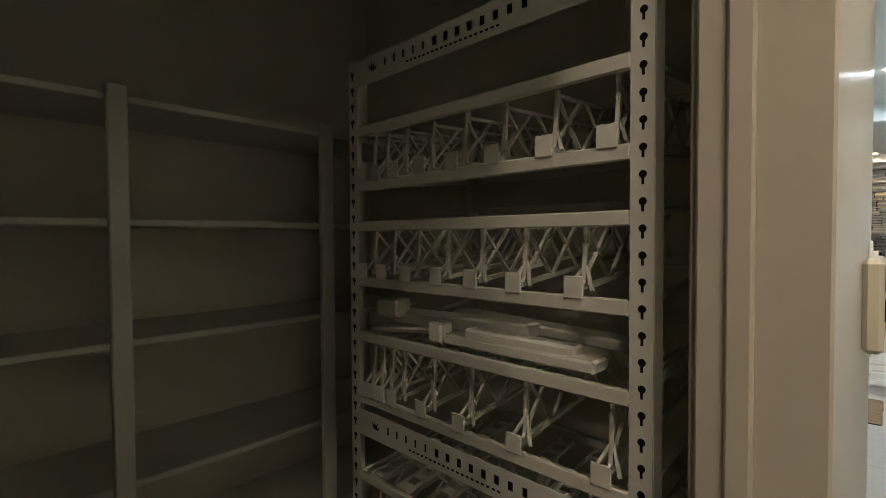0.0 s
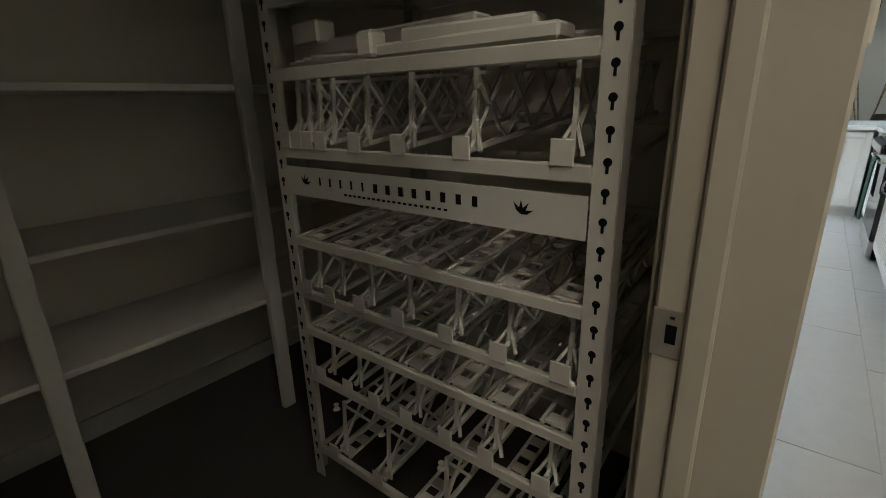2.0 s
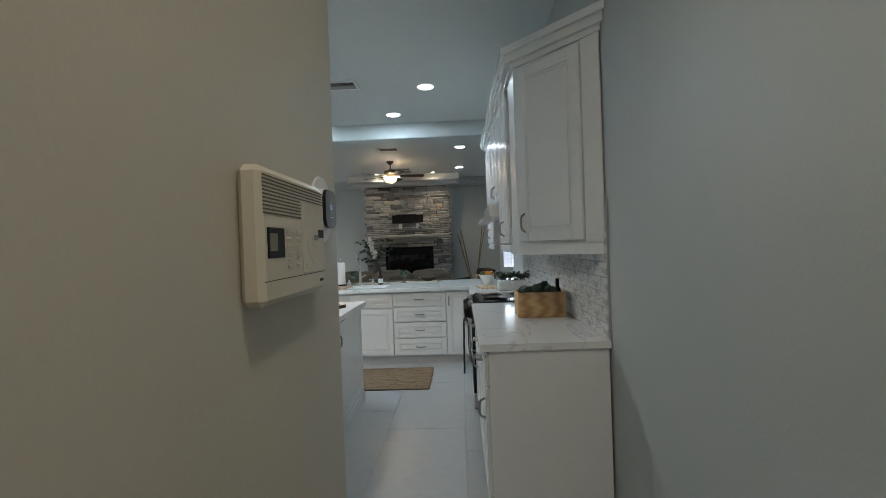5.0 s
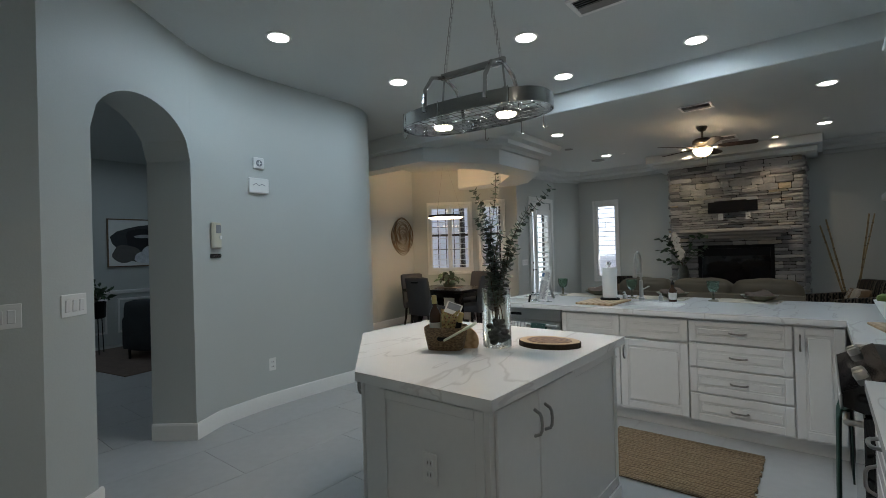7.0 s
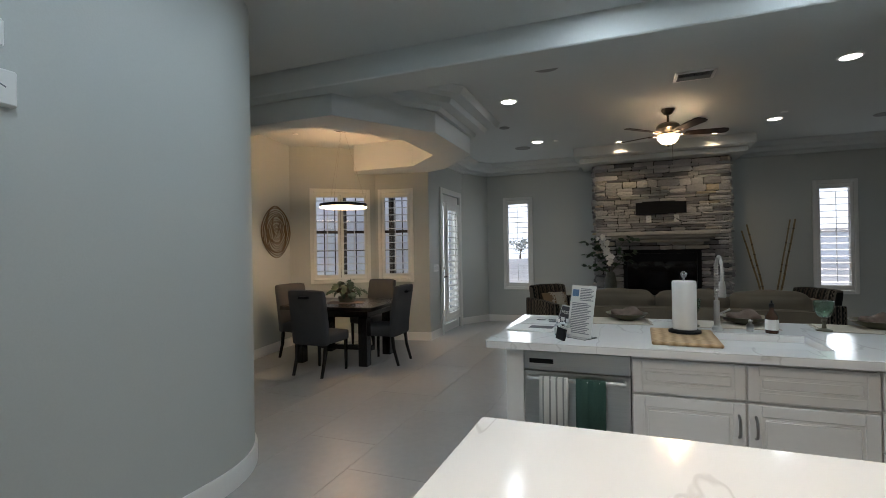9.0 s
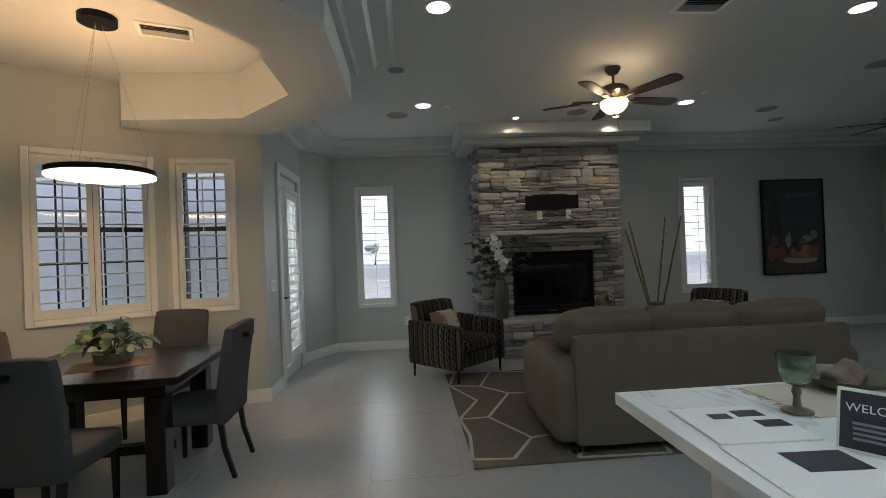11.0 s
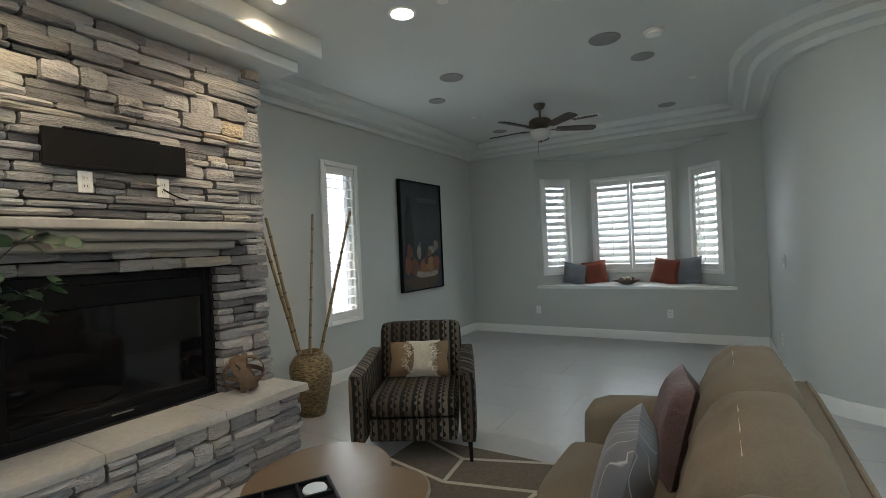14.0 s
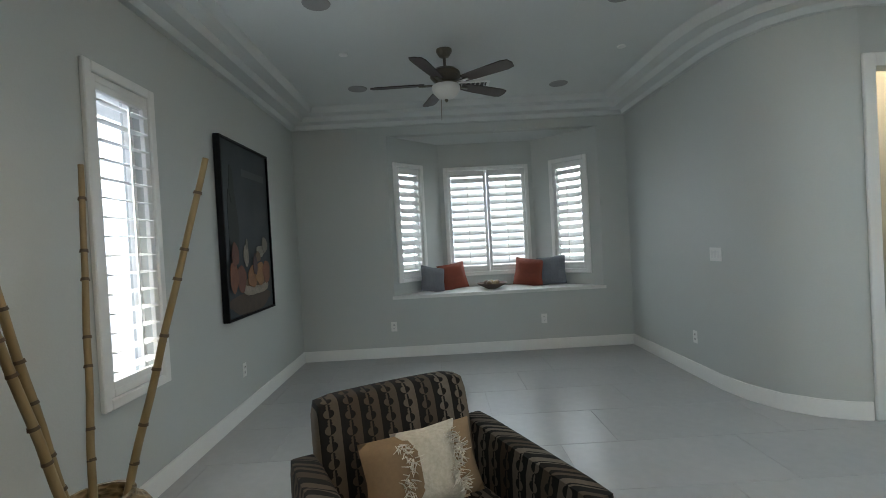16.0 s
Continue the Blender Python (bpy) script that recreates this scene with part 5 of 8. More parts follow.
def artichoke(m, r, label, grp):
    t = thing("artichoke", label, "artichoke", m, group=grp)
    bm = B()
    for ring in range(6):
        n = 9 - ring
        for k in range(n):
            a = 2 * math.pi * (k + 0.5 * (ring % 2)) / n
            q = Matrix.Rotation(a, 4, "Z") @ Matrix.Translation((r * (0.72 - ring * 0.11), 0, r * (-0.35 + ring * 0.24))) @ Matrix.Rotation(radians(8 - ring * 9), 4, "Y")
            pts = [(0, -0.3), (0.15, -0.34), (0.36, -0.2), (0.5, 0.0), (0.36, 0.2), (0.15, 0.34), (0, 0.3)]
            vs = [bm.verts.new(q @ Vector((-(y * y) * 0.25 * r, y * r, x * r))) for x, y in pts]
            bm.faces.new(vs)
    lathe(bm, [(0.1 * r, -0.8 * r), (0.5 * r, -0.6 * r), (0.75 * r, 0.0), (0.45 * r, 0.6 * r), (0.05 * r, 0.9 * r)], 12)
    part("leaves", bm, ARTI, t)


artichoke(pose(0.74, 1.97, 1.075, 60, 0, 20), 0.068, "green artichoke lying in the crate", "artichokes")
artichoke(pose(0.84, 2.02, 1.085, 50, 0, 120), 0.07, "green artichoke lying in the crate", "artichokes")
artichoke(pose(0.90, 1.94, 1.08, -50, 0, 20), 0.06, "green artichoke lying in the crate", "artichokes")
t = thing("bottle", "dark green bottle neck standing in the crate", "bottle", pose(0.955, 1.98, 0.935))
part("bottle_body", lathe(B(), [(0.02, 0), (0.03, 0.01), (0.03, 0.13), (0.013, 0.18), (0.013, 0.23), (0.001, 0.232)], 16), BLACK, t, smooth=True)


def leaf_blob(bm, rnd, c, r, n, size, flat_=0.5):
    """A tuft of small separate leaves."""
    for k in range(n):
        d = Vector((rnd.gauss(0, 1), rnd.gauss(0, 1), rnd.gauss(0, 1) * flat_)).normalized() * r * rnd.uniform(0.3, 1)
        q = Matrix.Translation(Vector(c) + d) @ Euler((rnd.uniform(-1, 1), rnd.uniform(-1, 1), rnd.uniform(0, 6.3))).to_matrix().to_4x4()
        s = size * rnd.uniform(0.6, 1.2)
        pts = [(0, 0, 0), (0.3 * s, 0.45 * s, 0.1 * s), (0, s, 0.02 * s), (-0.3 * s, 0.45 * s, 0.1 * s)]
        bm.faces.new([bm.verts.new(q @ Vector(p)) for p in pts])
    return bm


rnd = random.Random(5)
t = thing("planter", "white ceramic trough of green herbs", "planter", pose(0.83, 3.75, 0.921))
part("pot", box(B(), -0.14, -0.07, 0, 0.14, 0.07, 0.10, 0.01), TRIM, t)
bm = B()
for k in range(8):
    leaf_blob(bm, rnd, (-0.13 + 0.04 * k, rnd.uniform(-0.05, 0.05), 0.13 + rnd.uniform(0, 0.04)), 0.06, 45, 0.04)
part("foliage", bm, LEAF, t)
t = thing("fruit_bowl", "white footed bowl of orange and green fruit", "fruit bowl", pose(0.62, 4.45, 0.921))
part("bowl", lathe(B(), [(0.045, 0), (0.05, 0.01), (0.07, 0.05), (0.10, 0.12), (0.094, 0.12), (0.06, 0.05), (0.01, 0.02)], 26), TRIM, t, smooth=True)
for k, c in enumerate(((0.55, 0.16, 0.02), (0.45, 0.06, 0.02), (0.10, 0.14, 0.03), (0.5, 0.25, 0.04))):
    fr = thing("fruit", "ripe round fruit in the white bowl", "fruit", pose(0.62 + 0.05 * math.cos(k * 1.6), 4.45 + 0.05 * math.sin(k * 1.6), 1.05), group="fruit")
    part("flesh", lathe(B(), [(0.01, -0.035), (0.03, -0.02), (0.036, 0.0), (0.03, 0.02), (0.008, 0.032)], 14), shade("fruit_skin_%d" % k, c, 0.45, var=0.2), fr, smooth=True)
t = thing("cutting_board", "small pale wooden board by the fruit bowl", "cutting board", pose(0.62, 4.05, 0.921, 0, 0, 10))
part("board", box(B(), -0.12, -0.16, 0, 0.12, 0.16, 0.015, 0.004), WOODLIGHT, t)

# island
IS = [(-0.592, 1.765), (-0.592, 3.122), (-1.985, 3.122), (-1.995, 2.43), (-1.286, 1.762)]
t = thing("kitchen_island", "white five-sided kitchen island with marbled top", "kitchen island")
part("worktop", prism(B(), IS, 0.88, 0.92), MARBLE, t)


def inset(pts, d):
    out = []
    n = len(pts)
    for i in range(n):
        p, a, b = Vector(pts[i]), Vector(pts[i - 1]), Vector(pts[(i + 1) % n])
        d0, d1 = (p - a).normalized(), (b - p).normalized()
        n0, n1 = Vector((-d0.y, d0.x)), Vector((-d1.y, d1.x))
        mm = (n0 + n1).normalized()
        q = p + mm * d / max(0.3, mm.dot(n0))
        out.append((q.x, q.y))
    return out


part("body", prism(B(), inset(IS, 0.04), 0.10, 0.879), CABINET, t)
part("plinth", prism(B(), inset(IS, 0.05), 0.0, 0.10), CABINET, t)
bx = inset(IS, 0.04)


def island_face(i, fronts, skirt=True):
    a, b = Vector(bx[i]), Vector(bx[(i + 1) % 5])
    d = (b - a).normalized()
    m = pose(a.x, a.y, 0, 0, 0, math.degrees(math.atan2(d.y, d.x)))
    for x0, x1, z0, z1, hd in fronts:
        bm = bars(B(), x0, x1, z0, z1, 0.04, -0.006, 0.0, 0.002) if hd == "p" else box(B(), x0, -0.016, z0, x1, 0.0, z1, 0.003)
        bmesh.ops.transform(bm, verts=bm.verts, matrix=m)
        f = part("panel" if hd == "p" else "door", bm, CABINET, t)
        if hd in "lr":
            hb = pull(0.105)
            bmesh.ops.transform(hb, verts=hb.verts, matrix=m @ Matrix.Translation((x0 + 0.04 if hd == "l" else x1 - 0.04, -0.016, z1 - 0.12)))
            part("handle", hb, NICKEL, f, "satin nickel pull", smooth=True)
    if skirt:
        L = (b - a).length
        bm = box(B(), 0, -0.012, 0, L, 0.0, 0.10, 0.003)
        bmesh.ops.transform(bm, verts=bm.verts, matrix=m)
        part("baseboard", bm, CABINET, t)


def face_len(i):
    return (Vector(bx[(i + 1) % 5]) - Vector(bx[i])).length


island_face(4, [(0.09, face_len(4) - 0.02, 0.13, 0.86, "p")])
island_face(3, [(0.02, face_len(3) / 2, 0.12, 0.86, "r"), (face_len(3) / 2 + 0.004, face_len(3) - 0.02, 0.12, 0.86, "l")])
island_face(0, [(0.03, 0.335, 0.12, 0.86, "r"), (0.342, 0.66, 0.12, 0.86, "l"), (0.67, face_len(0) - 0.02, 0.12, 0.86, "p")])
island_face(2, [(0.05, face_len(2) - 0.05, 0.13, 0.86, "p")])
island_face(1, [(0.05, face_len(1) - 0.05, 0.13, 0.86, "p")])


def outlet(m, label="white duplex power outlet plate", kind="outlet"):
    t = thing("power_outlet", label, kind, m, group="power outlets")
    part("plate", box(B(), -0.037, -0.006, -0.06, 0.037, 0.0, 0.06, 0.003), TRIM, t)
    for z in (-0.022, 0.022):
        s = part("socket", box(B(), -0.017, -0.008, z - 0.014, 0.017, -0.0055, z + 0.014, 0.002), CABINET, t)
        bm = B()
        for x in (-0.007, 0.007):
            box(bm, x - 0.0015, -0.0088, z - 0.006, x + 0.0015, -0.0078, z + 0.006)
        part("slot", bm, BLACK, s)


def switch(m, gangs, label):
    t = thing("light_switch", label, "light switch", m, group="light switches")
    w = 0.035 + 0.045 * gangs
    part("plate", box(B(), -w / 2, -0.006, -0.06, w / 2, 0.0, 0.06, 0.003), TRIM, t)
    for k in range(gangs):
        x = (k - (gangs - 1) / 2) * 0.046
        part("rocker", box(B(), x - 0.016, -0.011, -0.033, x + 0.016, -0.0055, 0.033, 0.003, m=pose(0, 0, 0, 3)), CABINET, t)


outlet(pose(-0.90, 1.797, 0.60), "white outlet on the island's end panel")

# vase of eucalyptus, gift basket, wood slice on the island
STEM = shade("twig_brown", (0.06, 0.045, 0.025), 0.8)
EUC = per_leaf(shade("eucalyptus_leaf", (0.05, 0.075, 0.058), 0.5, var=0.3, scale=30, fine=80), 0.45, 2.2)
t = thing("glass_vase", "clear cylinder vase with river stones and eucalyptus", "vase", pose(-1.055, 2.53, 0.921))
VG = glass("vase_glass", (0.95, 0.98, 0.97))
part("cylinder", lathe(B(), [(0.072, 0.0), (0.075, 0.004), (0.075, 0.30), (0.070, 0.30), (0.070, 0.012), (0.001, 0.012)], 36), VG, t, smooth=True)
rnd = random.Random(11)
PEB = shade("river_stone", (0.06, 0.055, 0.05), 0.6, var=0.4, scale=20)
for k in range(26):
    a, rr = rnd.uniform(0, 6.3), rnd.uniform(0.0, 0.047)
    bm = bmesh.new()
    bmesh.ops.create_icosphere(bm, subdivisions=2, radius=rnd.uniform(0.017, 0.024))
    for v in bm.verts:
        v.co *= 1 + 0.18 * noise.noise(v.co * 60 + Vector((k, 0, 0)))
        v.co.z *= 0.75
    bmesh.ops.translate(bm, verts=bm.verts, vec=(rr * math.cos(a), rr * math.sin(a), 0.032 + 0.0042 * k))
    part("stone", bm, PEB, t, smooth=True)
stems = ((0.24, 0.16, 0.82), (0.0, 0.0, 0.90), (-0.13, 0.0, 0.83), (-0.05, -0.03, 0.76), (-0.11, 0.03, 0.68), (0.19, 0.06, 0.72), (0.06, -0.04, 0.60), (-0.06, 0.08, 0.54), (0.11, 0.02, 0.52))
lf = B()
for k, (dx, dy, top) in enumerate(stems):
    base = Vector((rnd.uniform(-0.03, 0.03), rnd.uniform(-0.03, 0.03), 0.12))
    tip = Vector((dx, dy, top))
    n = int(18 + 30 * top)
    pts = []
    for i in range(n + 1):
        u = i / n
        pts.append(base.lerp(tip, u) + Vector((0.012 * math.sin(7 * u + k), 0.012 * math.cos(6 * u + k), 0)) - Vector((dx, dy, 0)) * 0.25 * math.sin(math.pi * u))
    part("stem", tube(B(), pts, 0.003, 5, 0.0012), STEM, t)
    for i in range(n // 4, n + 1):
        u = i / n
        size = 0.0215 * (1.15 - 0.55 * u) * rnd.uniform(0.8, 1.15)
        d = (pts[min(i + 1, n)] - pts[i - 1]).normalized()
        for s in (0, 1):
            a = i * 1.57 + s * math.pi + rnd.uniform(-0.35, 0.35)
            out = Matrix.Rotation(a, 3, d) @ d.orthogonal().normalized()
            c = pts[i] + out * size * 1.05
            nrm = (d - out * rnd.uniform(-0.1, 0.75)).normalized()
            e1 = out - nrm * out.dot(nrm)
            e1.normalize()
            e2 = nrm.cross(e1)
            lf.faces.new([lf.verts.new(c + size * (math.cos(q) * e1 + math.sin(q) * e2 * 0.9) + nrm * 0.15 * size * math.cos(2 * q)) for q in [math.pi * 2 * j / 9 for j in range(9)]])
part("foliage", lf, EUC, t)

WICKER = ramped("woven_wicker", ((0.0, (0.035, 0.022, 0.012)), (0.45, (0.16, 0.10, 0.05)), (1.0, (0.30, 0.21, 0.12))), 0.7, "VORONOI", 70, bump=0.9, dist=0.006, stretch=(1, 1, 2))
t = thing("gift_basket", "brown woven basket of wine and food", "basket", pose(-1.245, 2.34, 0.921, 0, 0, 25))
bm = B()
n = 36
rows = []
for z, k in ((0, 0.80), (0.002, 0.82), (0.05, 0.9), (0.10, 0.97), (0.135, 1.0), (0.14, 0.97), (0.10, 0.92), (0.012, 0.76)):
    ring = []
    for i in range(n):
        u = 2 * math.pi * i / n
        c, s = math.cos(u), math.sin(u)
        w = 1 + 0.025 * math.sin(u * 18)
        ring.append(bm.verts.new((math.copysign(abs(c) ** 0.5, c) * 0.13 * k * w, math.copysign(abs(s) ** 0.5, s) * 0.095 * k * w, z)))
    rows.append(ring)
for a, b in zip(rows, rows[1:]):
    for i in range(n):
        bm.faces.new((a[i], a[(i + 1) % n], b[(i + 1) % n], b[i]))
bm.faces.new(rows[0][::-1])
bm.faces.new(rows[-1])
part("weave", bm, WICKER, t, smooth=True)
part("grip_hole", box(B(), -0.035, -0.0945, 0.062, 0.035, -0.084, 0.088, 0.008), BLACK, t)


def wine(m, label, capc):
    t = thing("wine_bottle", label, "wine bottle", m, group="wine bottles")
    part("glass_body", lathe(B(), [(0.03, 0), (0.036, 0.006), (0.037, 0.17), (0.03, 0.20), (0.015, 0.225), (0.014, 0.27)], 20), AMBER, t, smooth=True)
    part("capsule", lathe(B(), [(0.0155, 0.245), (0.0158, 0.285), (0.014, 0.298), (0.001, 0.299)], 16), capc, t, smooth=True)
    part("label", lathe(B(), [(0.0374, 0.05), (0.0377, 0.09), (0.0374, 0.13)], 20), PAPER, t)


GOLD = shade("gold_foil", (0.55, 0.42, 0.18), 0.35, 0.8)
wine(pose(-1.312, 2.325, 0.95, 0, -2, 0), "dark wine bottle with a gold capsule", GOLD)
t = thing("foil_roll", "slim gold-printed foil roll in the basket", "food roll", pose(-1.205, 2.36, 0.95, -6, 16, 0))
part("wrap", lathe(B(), [(0.001, 0), (0.017, 0.002), (0.018, 0.15), (0.016, 0.20), (0.001, 0.203)], 18), GOLD, t, smooth=True)
part("dark_band", lathe(B(), [(0.0183, 0.09), (0.0186, 0.11), (0.0183, 0.14)], 18), BLACK, t)
t = thing("pasta_bag", "clear bag of dried pasta with a printed header card", "food bag", pose(-1.245, 2.355, 0.95, 0, 6, 32))
bm = pillow(B(), 0.12, 0.21, 0.08, 8)
part("bag", bm, ramped("dried_pasta", ((0.2, (0.10, 0.05, 0.02)), (0.45, (0.40, 0.26, 0.10)), (0.6, (0.20, 0.22, 0.08)), (0.8, (0.5, 0.36, 0.18))), 0.3, "VORONOI", 55, bump=0.6), t, smooth=True)
part("header_card", box(B(), -0.05, -0.002, 0, 0.05, 0.0, 0.085, m=pose(0.01, -0.025, 0.185, -42, 14, 0)), PAPER, t)
part("picture_strip", box(B(), -0.04, -0.003, 0.03, 0.04, -0.002, 0.078, m=pose(0.01, -0.025, 0.185, -42, 14, 0)), PRINTGREY, t)
t = thing("cheese_packet", "round-ended green and white food packet", "food packet", pose(-1.13, 2.30, 1.03, 0, -28, 30))
bm = box(B(), -0.09, -0.028, -0.006, 0.07, 0.028, 0.006, 0.005)
lathe(bm, [(0.045, -0.006), (0.047, 0.0), (0.045, 0.006)], 20, (0.09, 0, 0))
part("card", bm, shade("packet_print", (0.60, 0.64, 0.52), 0.5, var=0.15, scale=25), t)
t = thing("cheese_board", "pale round wooden board in the basket", "board", pose(-1.165, 2.42, 0.96, 75, 0, 30))
part("disc", lathe(B(), [(0.085, 0), (0.09, 0.005), (0.085, 0.012), (0.001, 0.012)], 28), WOODLIGHT, t)
basket_at = Vector((-1.245, 2.34, 0.921))
for ob in [o for o in scene.collection.all_objects if o.parent is None and o.name.split(".")[0] in ("gift_basket", "wine_bottle", "foil_roll", "pasta_bag", "cheese_packet", "cheese_board")]:
    ob.matrix_world = Matrix.Translation(basket_at) @ Matrix.Scale(0.84, 4) @ Matrix.Translation(-basket_at) @ ob.matrix_world
t = thing("wood_slice", "oval live-edge wood slice board with dark bark", "serving board", pose(-0.835, 2.68, 0.921, 0, 0, 10))
SLICE = ramped("slice_rings", ((0.0, (0.10, 0.05, 0.025)), (0.5, (0.17, 0.09, 0.045)), (1.0, (0.22, 0.12, 0.06))), 0.45, "RINGS", 10, distort=3)
SAP = shade("sapwood", (0.42, 0.30, 0.17), 0.5, var=0.2, scale=8)
BARK = shade("bark", (0.05, 0.035, 0.022), 0.95, var=0.5, scale=30, fine=90, bump=1, dist=0.005)


def blobring(r, z0, z1, amp, seed, name, mat):
    bm = B()
    pts = []
    for i in range(48):
        u = 2 * math.pi * i / 48
        k = 1 + amp * (math.sin(3 * u + seed) + 0.6 * math.sin(7 * u + 2 * seed))
        pts.append((r * 1.18 * k * math.cos(u), r * 0.86 * k * math.sin(u)))
    prism(bm, pts, z0, z1)
    return part(name, bm, mat, t)


blobring(0.135, 0.0, 0.026, 0.02, 1, "bark_edge", BARK)
blobring(0.131, 0.026, 0.0275, 0.02, 1, "sapwood", SAP)
blobring(0.098, 0.0275, 0.029, 0.035, 1.6, "heartwood", SLICE)
# woven mat on the floor
JUTE = ramped("braided_jute", ((0.0, (0.10, 0.065, 0.035)), (0.5, (0.24, 0.165, 0.095)), (1.0, (0.32, 0.23, 0.14))), 0.95, "WAVE", 24, distort=5, bump=0.8, dist=0.008, detail=3, turn=(0, 0, 1.57))
t = thing("jute_mat", "brown braided jute mat before the sink", "floor mat", pose(-0.515, 3.77, 0.001))
for k in range(17):
    y = -0.375 + k * 0.0469
    bm = tube(B(), [(-0.47 + 0.006 * math.sin(k * 2.7) + 0.94 * i / 24, y, 0.007 + 0.0025 * math.sin(i * 2.6 + k * 1.57)) for i in range(25)], 0.0245, 6)
    for v in bm.verts:
        v.co.z = max(0.0, min(v.co.z * 0.45 + 0.004, 0.015))
    part("braid", bm, JUTE, t)


# ---- walls' small fittings ----
switch(along((-2.74, 1.0), (-3.57, 2.07), 0.19, 1.19), 3, "white three-gang light switch beside the arch")
switch(pose(-2.737, 0.86, 1.17, 0, 0, 90), 2, "white light switch on the hall wall")
switch(pose(-4.447, 8.92, 1.15, 0, 0, 90), 4, "white four-gang light switch by the patio door")
switch(pose(3.03, 6.717, 1.19, 0, 0, 180), 3, "white light switch on the living room wall")
outlet(pose(-3.797, 2.86, 0.40, 0, 0, 90), "white outlet low on the curved wall")
outlet(pose(-3.05, 10.927, 0.42), "white outlet low under the window")
outlet(pose(3.05, 10.927, 0.40), "white outlet low under the painting")
outlet(pose(4.847, 9.775, 0.39, 0, 0, -90), "white outlet low on the wall")
outlet(pose(4.847, 7.865, 0.39, 0, 0, -90), "white outlet low on the wall")
outlet(pose(3.42, 6.717, 0.38, 0, 0, 180), "white outlet low on the wall")
t = thing("alarm_siren", "small white square alarm siren on the wall", "siren", pose(-3.795, 2.76, 2.29, 0, 0, 90))
part("case", box(B(), -0.055, -0.03, -0.055, 0.055, 0.0, 0.055, 0.008), TRIM, t)
gr = lathe(B(), [(0.03, 0), (0.03, 0.003), (0.001, 0.004)], 20)
bmesh.ops.transform(gr, verts=gr.verts, matrix=pose(0, -0.03, 0, 90))
part("grille", gr, PRINTGREY, t)
bm = box(B(), -0.004, -0.036, -0.02, 0.004, -0.033, 0.02)
box(bm, -0.02, -0.0361, -0.004, 0.02, -0.0331, 0.004)
part("grille_cross", bm, TRIM, t)
t = thing("door_chime", "plain white door chime box on the wall", "door chime", pose(-3.795, 2.75, 2.08, 0, 0, 90))
part("cover", box(B(), -0.10, -0.04, -0.07, 0.10, 0.0, 0.07, 0.008), TRIM, t)
bm = tube(B(), [(-0.06, -0.0405, 0.0), (-0.03, -0.0405, 0.02), (0.0, -0.0405, 0.0), (0.03, -0.0405, 0.015), (0.06, -0.0405, 0.0)], 0.003, 5)
part("emblem", bm, PRINTGREY, t)
t = thing("room_thermostat", "cream room intercom handset unit with a grey screen", "thermostat", pose(-3.70, 2.30, 1.61, 0, 0, 118))
part("case", box(B(), -0.055, -0.035, -0.11, 0.055, 0.0, 0.11, 0.01), shade("cream_plastic", (0.55, 0.52, 0.42), 0.4, var=0.04), t)
part("screen", box(B(), -0.02, -0.037, 0.02, 0.04, -0.0345, 0.09, 0.002), PRINTGREY, t)
part("latch", box(B(), 0.02, -0.042, -0.03, 0.045, -0.034, 0.0, 0.002), TRIM, t)
t = thing("key_rack", "small dark wooden key rack with hooks", "key rack", pose(-3.70, 2.30, 1.44, 0, 0, 118))
part("backboard", box(B(), -0.06, -0.018, -0.018, 0.06, 0.0, 0.018, 0.003), DARKWOOD, t)
for k in range(4):
    part("hook", tube(B(), [(-0.045 + k * 0.03, -0.018, 0.0), (-0.045 + k * 0.03, -0.032, -0.006), (-0.045 + k * 0.03, -0.032, 0.006)], 0.002, 5), NICKEL, t)

# ---- fireplace ----
rnd = random.Random(3)
STONES = []
for k in range(14):
    bm = B()
    nx, nz = 4, 2
    rim = [rnd.uniform(-0.035, 0.035) for i in range(12)]
    grid = {}
    for i in range(nx + 1):
        for j in range(nz + 1):
            edge = i in (0, nx) or j in (0, nz)
            x, z = i / nx - 0.5, j / nz - 0.5
            x += rnd.uniform(-0.03, 0.03) if 0 < i < nx else rim[j] * 0.5
            z += rnd.uniform(-0.12, 0.12) if 0 < j < nz else rnd.uniform(-0.07, 0.05) * (1 if j else -1)
            corner = i in (0, nx) and j in (0, nz)
            grid[i, j] = bm.verts.new((x * (0.965 if corner else 1), (-0.36 if corner else -0.42) + rnd.uniform(-0.06, 0.06) if edge else -0.5 + rnd.uniform(-0.10, 0.08), z * (0.9 if corner else 1)))
    for i in range(nx):
        for j in range(nz):
            bm.faces.new((grid[i, j], grid[i + 1, j], grid[i + 1, j + 1], grid[i, j + 1]))
    loop = [(i, 0) for i in range(nx)] + [(nx, j) for j in range(nz)] + [(i, nz) for i in range(nx, 0, -1)] + [(0, j) for j in range(nz, 0, -1)]
    back = [bm.verts.new((grid[q].co.x, 0.5, grid[q].co.z)) for q in loop]
    for q in range(len(loop)):
        r = (q + 1) % len(loop)
        bm.faces.new((grid[loop[r]], grid[loop[q]], back[q], back[r]))
    me = bpy.data.meshes.new("stone")
    bmesh.ops.recalc_face_normals(bm, faces=bm.faces)
    bm.to_mesh(me)
    bm.free()
    me.materials.append(STONE)
    STONES.append(me)


